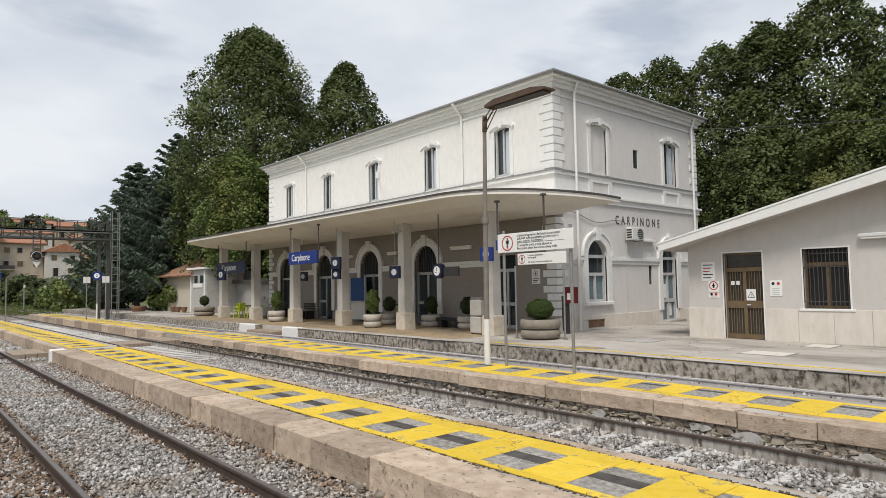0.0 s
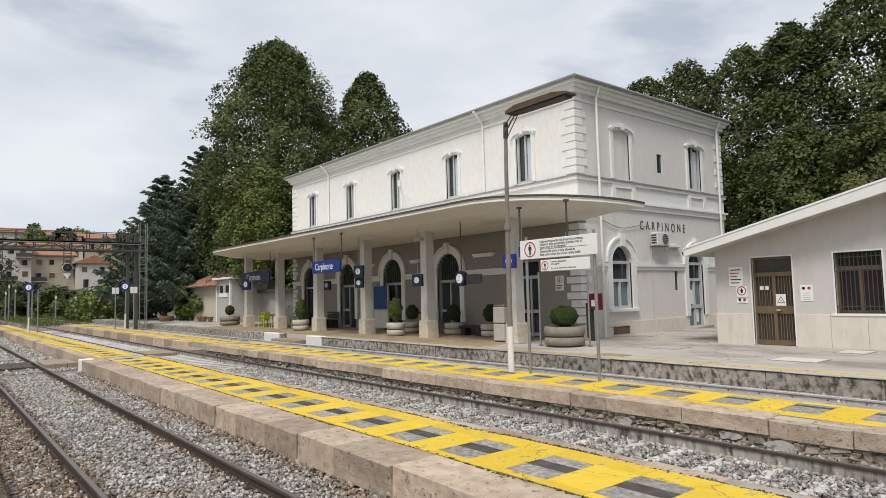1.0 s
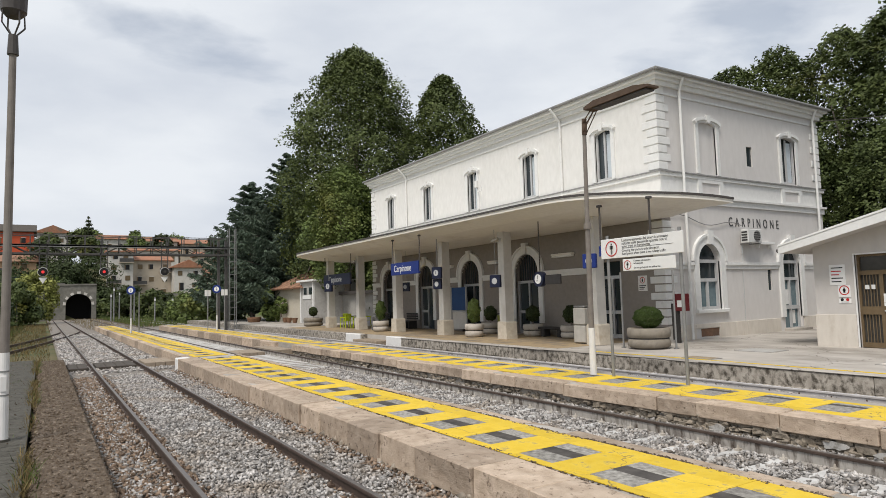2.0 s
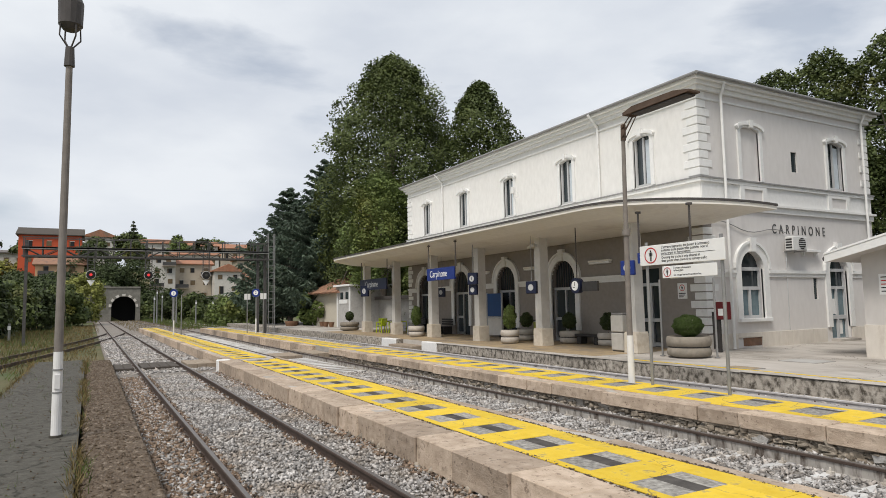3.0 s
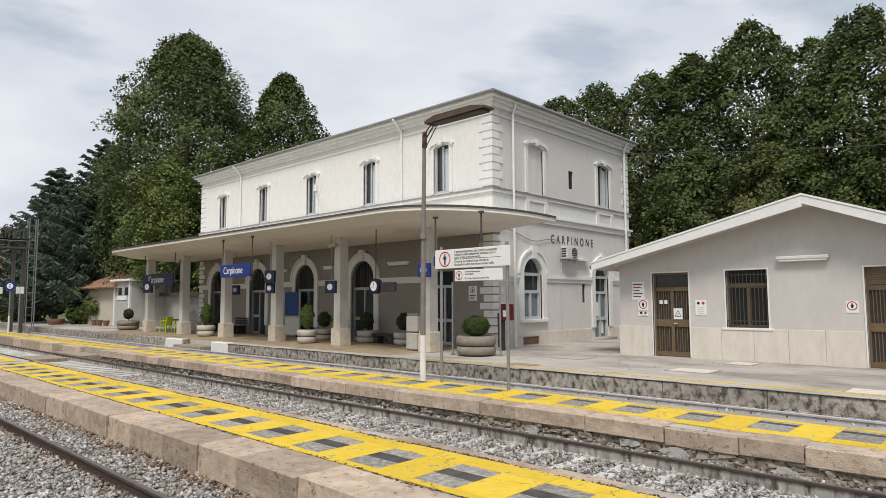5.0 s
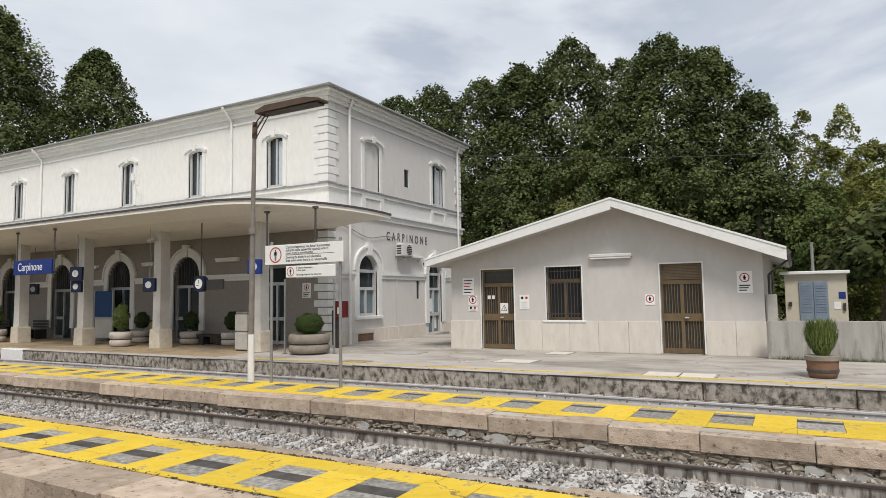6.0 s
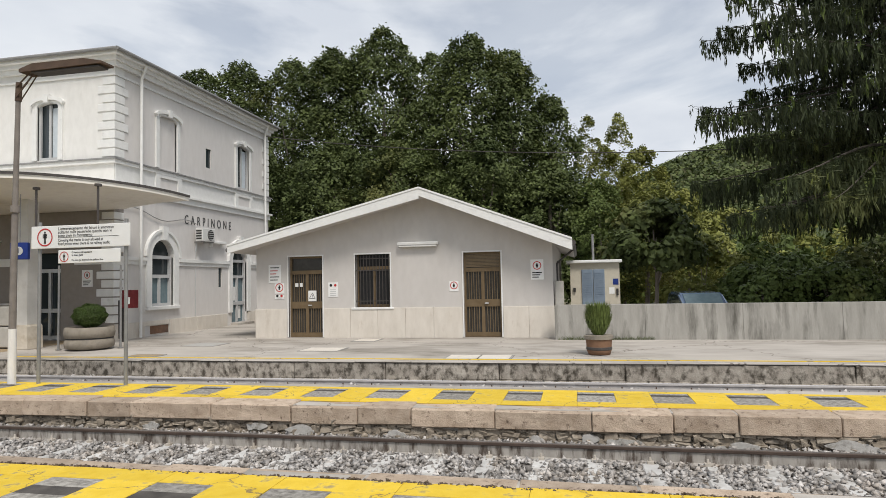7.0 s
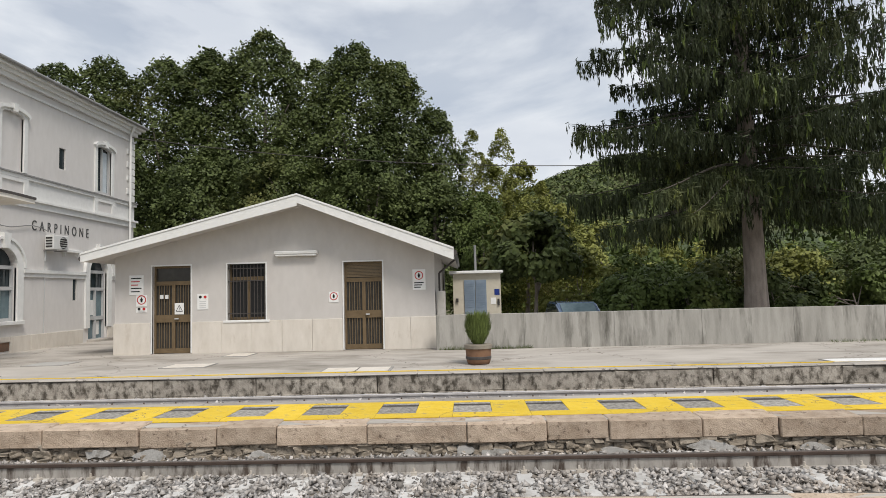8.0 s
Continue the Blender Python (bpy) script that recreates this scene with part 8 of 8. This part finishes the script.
for (xa, za), (xb, zb) in (((-0.1, -0.08), (0.1, -0.08)), ((0.1, -0.08), (0, 0.1)), ((0, 0.1), (-0.1, -0.08))):
    rod(bm, (xa, -0.006, za), (xb, -0.006, zb), 0.007, seg=6)
rod(bm, (0, -0.006, -0.05), (0, -0.006, 0.03), 0.007, seg=6)
part("triangle", bm, M["ink"], dn)
dn2 = thing("door_notice", (-8.82, YX + 0.115, 1.98), "two small white labels on the annex door", "sign")
part("label", bx(-0.13, -0.02, -0.004, 0, -0.06, 0.06), M["signw"], dn2)
part("label", bx(0.03, 0.13, -0.004, 0, -0.06, 0.06), M["signw"], dn2)
al = thing("wall_light", (-4.79, YX - 0.1, 3.13), "long white wall lamp on the annex gable", "lamp")
part("housing", bx(-0.64, 0.64, -0.09, 0.1, 0.0, 0.10, bevel=0.02), M["acw"], al)
part("diffuser", bx(-0.60, 0.60, -0.07, 0.08, -0.05, 0.0, bevel=0.015), M["signw"], al)

# ---- on the side wall ----
words("CARPINONE", 0.50, M["letter"], house, Matrix.Translation((XS + 0.01, 22.15, 4.56)) @ Euler((radians(90), 0, radians(90))).to_matrix().to_4x4(), "dark painted station name", depth=0.008, stretch=0.74, spacing=1.85)
ac = thing("air_conditioner", (XS, 21.45, 3.72), "white air conditioner unit on wall brackets", "air conditioner")
part("case", bx(0.12, 0.44, -0.44, 0.44, 0.04, 0.56, bevel=0.02), M["acw"], ac)
part("fan_guard", rod(bmesh.new(), (0.43, 0.12, 0.3), (0.455, 0.12, 0.3), 0.21, seg=24), M["bench"], ac)
for k in range(5):
    part("grille_bar", bx(0.455, 0.465, -0.09, 0.33, 0.13 + 0.08 * k, 0.145 + 0.08 * k), M["acw"], ac)
for k in range(4):
    part("side_vent", bx(0.17, 0.4, -0.452, -0.44, 0.12 + 0.1 * k, 0.18 + 0.1 * k), M["bench"], ac)
for y in (-0.3, 0.3):
    part("bracket", bx(0.0, 0.46, y - 0.02, y + 0.02, 0, 0.04), M["steel"], ac)
part("pipe", rod(rod(bmesh.new(), (0.05, -0.25, 0.1), (0.04, -0.28, -0.35), 0.03, seg=8), (0.04, -0.28, -0.35), (0.03, -0.3, -2.95), 0.012, seg=6), M["frame"], ac)
shf = thing("wall_ledge", (XS, 22.6, 3.8), "short stone ledge on the side wall", "ledge")
part("ledge", bx(0.0, 0.2, -0.55, 0.55, -0.06, 0.04, bevel=0.01), M["trim"], shf)
part("bracket", bx(0.0, 0.12, -0.42, -0.36, -0.2, -0.06), M["trim"], shf)
part("bracket", bx(0.0, 0.12, 0.36, 0.42, -0.2, -0.06), M["trim"], shf)
cb = thing("wall_cable", (XS, 18, 4.6), "thin grey cable sagging along the side wall", "cable")
cc = bpy.data.curves.new("cable", 'CURVE')
cc.dimensions, cc.bevel_depth = '3D', 0.015
cl = cc.splines.new('POLY')
cl.points.add(12)
for i in range(13):
    u = i / 12
    cl.points[i].co = (0.06, -1.2 + 4.4 * u, 0.05 - 0.25 * u + 0.12 * math.sin(u * 9), 1)
cc.materials.append(M["steel"])
part("cable", cc, None, cb)
hy = thing("fire_hydrant_box", (-14.0, 16.35, ZM), "dark red hydrant cabinet on a black post", "hydrant box")
part("post", bx(-0.06, 0.06, -0.05, 0.05, 0, 1.5), M["bench"], hy)
part("hose", rod(bmesh.new(), (-0.1, -0.06, 0.1), (-0.12, -0.06, 1.3), 0.06, seg=8), M["bench"], hy)
part("cabinet", bx(-0.02, 0.40, -0.12, 0.12, 1.05, 1.62, bevel=0.015), M["darkred"], hy)
part("door_plate", bx(0.1, 0.28, -0.128, -0.121, 1.18, 1.4), M["signw"], hy)
for x, y in ((-13.95 - 0.25, 13.95), (-12.7, 14.55)):
    p = thing("steel_post", (x, y, ZM), "plain grey steel post beside the planter", "post", "planter posts")
    part("post", rod(bmesh.new(), (0, 0, 0), (0, 0, 2.35), 0.03, seg=10), M["steel"], p)
    part("foot", rod(bmesh.new(), (0, 0, 0), (0, 0, 0.02), 0.08, seg=12), M["steel"], p)
for x in (-14.05, -12.15):
    h = thing("canopy_hanger", (x, 13.0, 4.0), "dark steel hanger under the canopy", "bracket", "canopy hangers")
    part("rod", rod(bmesh.new(), (0, 0, -0.55), (0, 0, 0.72), 0.03, seg=8), M["coping"], h)
    part("flange", rod(bmesh.new(), (0, 0, 0.66), (0, 0, 0.72), 0.09, seg=12), M["coping"], h)
bs = thing("platform_sign", (-13.1, 13.0, 3.3), "long blue hanging platform sign", "sign")
part("panel", bx(-1.0, 1.0, -0.05, 0.05, -0.16, 0.16, bevel=0.01), M["signb"], bs)
fl = thing("street_lamp_arm", (-25.6, YW, 7.3), "small white lamp on a wall arm", "lamp")
part("arm", rod(rod(bmesh.new(), (0, -0.02, 0), (0.1, -0.12, -0.15), 0.02, seg=6), (0.1, -0.12, -0.15), (0.75, -0.35, -0.2), 0.018, seg=6), M["acw"], fl)
part("head", rod(bmesh.new(), (-0.02, -0.12, 0.1), (-0.02, -0.12, 0.42), 0.10, 0.08, 10), M["acw"], fl)
part("tail", rod(bmesh.new(), (0.75, -0.35, -0.22), (0.75, -0.35, 0.02), 0.025, seg=6), M["acw"], fl)
for x in (-28.3, -32.5):
    st = thing("wall_stub", (x, YW, 5.75), "short metal bracket on the front wall", "bracket", "wall brackets")
    part("bracket", rod(bmesh.new(), (0, 0.02, 0), (0.4, -0.3, 0.06), 0.02, seg=6), M["steel"], st)
for x, z in ((-20.57, 4.3), (-34.5, 4.3)):
    c = thing("security_camera", (x, 14.06, z), "small grey security camera on a canopy column", "camera", "security cameras")
    part("mount", bx(-0.04, 0.04, -0.12, 0.05, -0.05, 0.05), M["frame"], c)
    part("body", rod(bmesh.new(), (-0.28, -0.16, -0.06), (0.1, -0.14, 0.02), 0.06, 0.055, 12), M["binm"], c)

# ---- platform covers and line ----
for (x0, x1, y0, y1, m) in ((-7.0, -6.0, 13.95, 14.7, "plinth"), (-6.5, -5.85, 16.5, 17.25, "plinth"), (-11.1, -10.15, 15.1, 15.9, "dimwhite"), (-2.9, -2.2, 12.52, 13.2, "plinth"), (-2.18, -1.5, 12.52, 13.2, "plinth"), (7.6, 8.9, 12.4, 12.9, "postwhite"), (-10.95, -10.2, 12.6, 13.0, "tanpave")):
    c = thing("manhole_cover", ((x0 + x1) / 2, (y0 + y1) / 2, ZM - 0.012), "pale flush cover slab in the platform paving", "cover", "platform covers")
    w, d = (x1 - x0) / 2, (y1 - y0) / 2
    part("frame", wall_panel(bmesh.new(), -w - 0.05, w + 0.05, -d - 0.05, d + 0.05, [(-w, w, -d, d, 0)], lambda u, dd, z: (u, z, dd), 0.0, 0.014), M["concrete"], c)
    part("slab", bx(-w + 0.006, w - 0.006, -d + 0.006, d - 0.006, 0.0, 0.018, bevel=0.004), M[m], c)
part("yellow_line", bx(-14, 30, PMA + 0.40, PMA + 0.455, ZM - 0.02, ZM + 0.004), M["yellow"], platm, "worn ochre safety line")
# ochre paving slabs in front of the canopy columns
slab_me = cell_mesh("paving_slab", 1.19, 0.84, 0.02, M["tanpave"], 0.004)
for i in range(22):
    for j in range(5):
        place(part("paving_slab", slab_me, None, platm if i < 9 else platmb), -15.6 - 1.2 * (i + 1) if i < 9 else -26.7 - 1.2 * (i - 8), 12.48 + 0.85 * j, ZM - 0.004)

# ---- outbuilding at the far end ----
ob1 = thing("outbuilding", (-54, 18.4, ZM - 0.2), "small cream outbuilding with hipped tiled roof", "outbuilding")
part("wall", bx(-4.0, 3.9, -1.9, 2.5, 0, 3.05), M["hut"], ob1)
bm = bmesh.new()
e = [bm.verts.new(p) for p in ((-4.6, -2.5, 3.0), (4.5, -2.5, 3.0), (4.5, 3.1, 3.0), (-4.6, 3.1, 3.0))]
r = [bm.verts.new(p) for p in ((-1.2, 0.3, 4.5), (1.4, 0.3, 4.5))]
for fc in ((e[0], e[1], r[1], r[0]), (e[1], e[2], r[1]), (e[2], e[3], r[0], r[1]), (e[3], e[0], r[0]), tuple(e[::-1])):
    bm.faces.new(fc)
rf = part("roof", bm, M["tile"], ob1, "weathered terracotta tiled roof")
for i in range(30):
    u = -4.5 + 9.0 * (i + 0.5) / 30
    t = min(1.0, max(0.0, min((u + 4.6) / 3.4, (4.5 - u) / 3.1)))
    part("tile_rib", rod(bmesh.new(), (u, -2.52, 3.03), (u, -2.52 + 2.8 * t, 3.03 + 1.48 * t), 0.09, seg=6), M["tile"], rf)
ob2 = thing("outbuilding", (-47.9, 17.6, ZM - 0.2), "white flat-roofed outbuilding with small high windows", "outbuilding")
# white wall in the dimmed colour, in place of shade from the trees
part("wall", bx(-2.4, 0.9, -1.4, 2.6, 0, 3.45), M["dimwhite"], ob2)
part("cornice", bx(-2.65, 1.1, -1.65, 2.8, 3.45, 3.6, bevel=0.02), M["trim"], ob2)
for x in (-1.2, 0.0):
    part("window", bx(x - 0.32, x + 0.32, -1.42, -1.36, 2.45, 3.0), M["glass"], ob2)
part("panel", bx(-1.7, 0.1, -1.45, -1.41, 2.1, 2.4), M["signw"], ob2)
for x in (-2.2, 0.6):
    part("pilaster", bx(x - 0.1, x + 0.1, -1.46, -1.41, 0, 3.4), M["trim"], ob2)
bw = thing("yard_wall", (-41.5, 18.5, ZM - 0.2), "low yard wall, deep shade in its grey, with dark roof strip", "wall", kind="structure")
# darker concrete colour carries the deep shade on this wall
part("wall", bx(-5.5, 3.7, 0, 0.3, 0, 2.35), M["concrete"], bw)
part("coping", bx(-5.5, 3.75, -0.35, 0.4, 2.35, 2.6), M["coping"], bw)
bush("shrub", -42.5, 20.5, ZM, 3.6, 1.4, 2.6, 5200, 0.16, M["leafd"], "dark shrubs rising behind the yard wall", clumps=30)
ivy = bush("ivy", -55.0, 16.1, ZM + 0.6, 1.0, 0.35, 0.9, 2600, 0.09, M["leafb"], "green climbing ivy on the outbuilding", clumps=18, cat="plant")
for x in (-53.2, -52.2, -50.8):
    tp = thing("flower_pot", (x, 15.9, ZM), "terracotta flower pot beside the outbuilding", "plant pot", "flower pots")
    part("pot", lathe(bmesh.new(), [(0.16, 0), (0.24, 0.35), (0.26, 0.4), (0.2, 0.4), (0.02, 0.36)], 14), M["terracotta"], tp)

# ---- behind the wall ----
hut = thing("electric_hut", (0.75, 24.0, 0.0), "cream service hut with blue-grey double shutters", "hut")
part("wall", bx(-1.05, 0.80, 0, 2.2, 0, 2.60), M["hut"], hut)
part("roof", bx(-1.2, 0.90, -0.18, 2.4, 2.60, 2.71, bevel=0.02), M["trim"], hut)
for s, x0, x1 in ((0, -0.62, -0.2), (1, -0.18, 0.24)):
    d = part("shutter", bx(x0, x1, -0.05, -0.005, 0.3, 2.35, bevel=0.008), M["shutter"], hut)
    for k in range(11):
        part("slat", bx(x0 + 0.05, x1 - 0.05, -0.065, -0.051, 1.3 + 0.09 * k, 1.35 + 0.09 * k), M["shutter"], d)
part("notice", bx(0.55, 0.75, -0.012, -0.002, 1.75, 1.98), M["signb"], hut)
part("notice", bx(0.4, 0.6, -0.012, -0.002, 1.4, 1.65), M["signw"], hut)
part("meter", bx(0.66, 0.74, -0.06, -0.002, 1.35, 1.6), M["bench"], hut)
part("lamp", bx(-0.95, -0.85, -0.08, -0.002, 1.5, 1.65), M["bench"], hut)
part("mast", rod(bmesh.new(), (-0.15, 0.6, 2.7), (-0.15, 0.6, 3.75), 0.05, seg=8), M["steel"], hut)
eb = thing("meter_box", (AX1 + 0.04, YX + 0.35, 1.2), "pale grey meter box on the annex side wall", "meter box")
part("box", bx(0, 0.25, -0.22, 0.3, 0.0, 0.75, bevel=0.02), M["binm"], eb)
part("conduit", rod(bmesh.new(), (0.12, 0.05, -0.9), (0.12, 0.05, 0.0), 0.025, seg=8), M["bench"], eb)


def car(x, y, rz, material, label):
    c = thing("parked_car", (x, y, -0.06), label, "car", rz=rz)
    bm = bmesh.new()
    prism(bm, [(-2.05, 0.35), (2.0, 0.35), (2.1, 0.6), (2.0, 0.85), (1.0, 0.98), (0.35, 1.42), (-1.25, 1.46), (-1.95, 1.0), (-2.1, 0.7)], lambda u, d, z: (u, d, z), -0.82, 0.82)
    bmesh.ops.bevel(bm, geom=[e for e in bm.edges], offset=0.06, segments=2, affect='EDGES')
    body = part("body", bm, material, c, "", smooth=False)
    # blue-grey pane colour stands in for the sky reflected in the windscreen
    part("windscreen", prism(bmesh.new(), [(0.98, 1.0), (0.4, 1.38), (0.37, 1.36), (0.93, 1.0)], lambda u, d, z: (u + 0.05, d, z + 0.02), -0.68, 0.68), M["bluepane"], c)
    part("rear_screen", prism(bmesh.new(), [(-1.9, 1.03), (-1.32, 1.42), (-1.28, 1.40), (-1.85, 1.02)], lambda u, d, z: (u - 0.05, d, z + 0.02), -0.66, 0.66), M["glass"], c)
    for s in (-1, 1):
        part("side_window", prism(bmesh.new(), [(0.75, 1.02), (0.28, 1.36), (-1.15, 1.38), (-1.6, 1.02)], lambda u, d, z: (u, d, z), s * 0.815, s * 0.835), M["glass"], c)
        for u in (-1.3, 1.3):
            w = part("wheel", rod(bmesh.new(), (u, s * 0.62, 0.31), (u, s * 0.84, 0.31), 0.31, seg=20), M["rubber"], c)
            part("rim", rod(bmesh.new(), (u, s * 0.83, 0.31), (u, s * 0.85, 0.31), 0.19, seg=16), M["alu"], w)
        part("headlight", bx(1.98, 2.1, s * 0.62 - 0.16, s * 0.62 + 0.16, 0.62, 0.8, bevel=0.03), M["signw"], c)
    return c


car(4.6, 25.5, -86, M["carblue"], "pale blue parked car behind the concrete wall")
nv = car(-152, -6.5, 85, M["carnavy"], "dark blue car parked on the village road")
nv.location.z = 7.0
rd = part("village_road", bx(-168, -146, -16, 2.0, 4.0, 7.0), M["masonry"])
tagged(rd, "stone-walled village road above the tunnel", "road", kind="structure")

# overhead wire across the yard
wr = thing("overhead_wire", (0, 0, 0), "thin dark overhead wire across the trees", "wire")
cu = bpy.data.curves.new("wire", 'CURVE')
cu.dimensions, cu.bevel_depth = '3D', 0.016
sp = cu.splines.new('POLY')
sp.points.add(24)
for i in range(25):
    u = i / 24
    sp.points[i].co = (-15.2 + 34 * u, 26.9 - 2 * u, 9.3 - 2.0 * u - 4.4 * u * (1 - u), 1)
cu.materials.append(M["coping"])
part("wire", cu, None, wr)
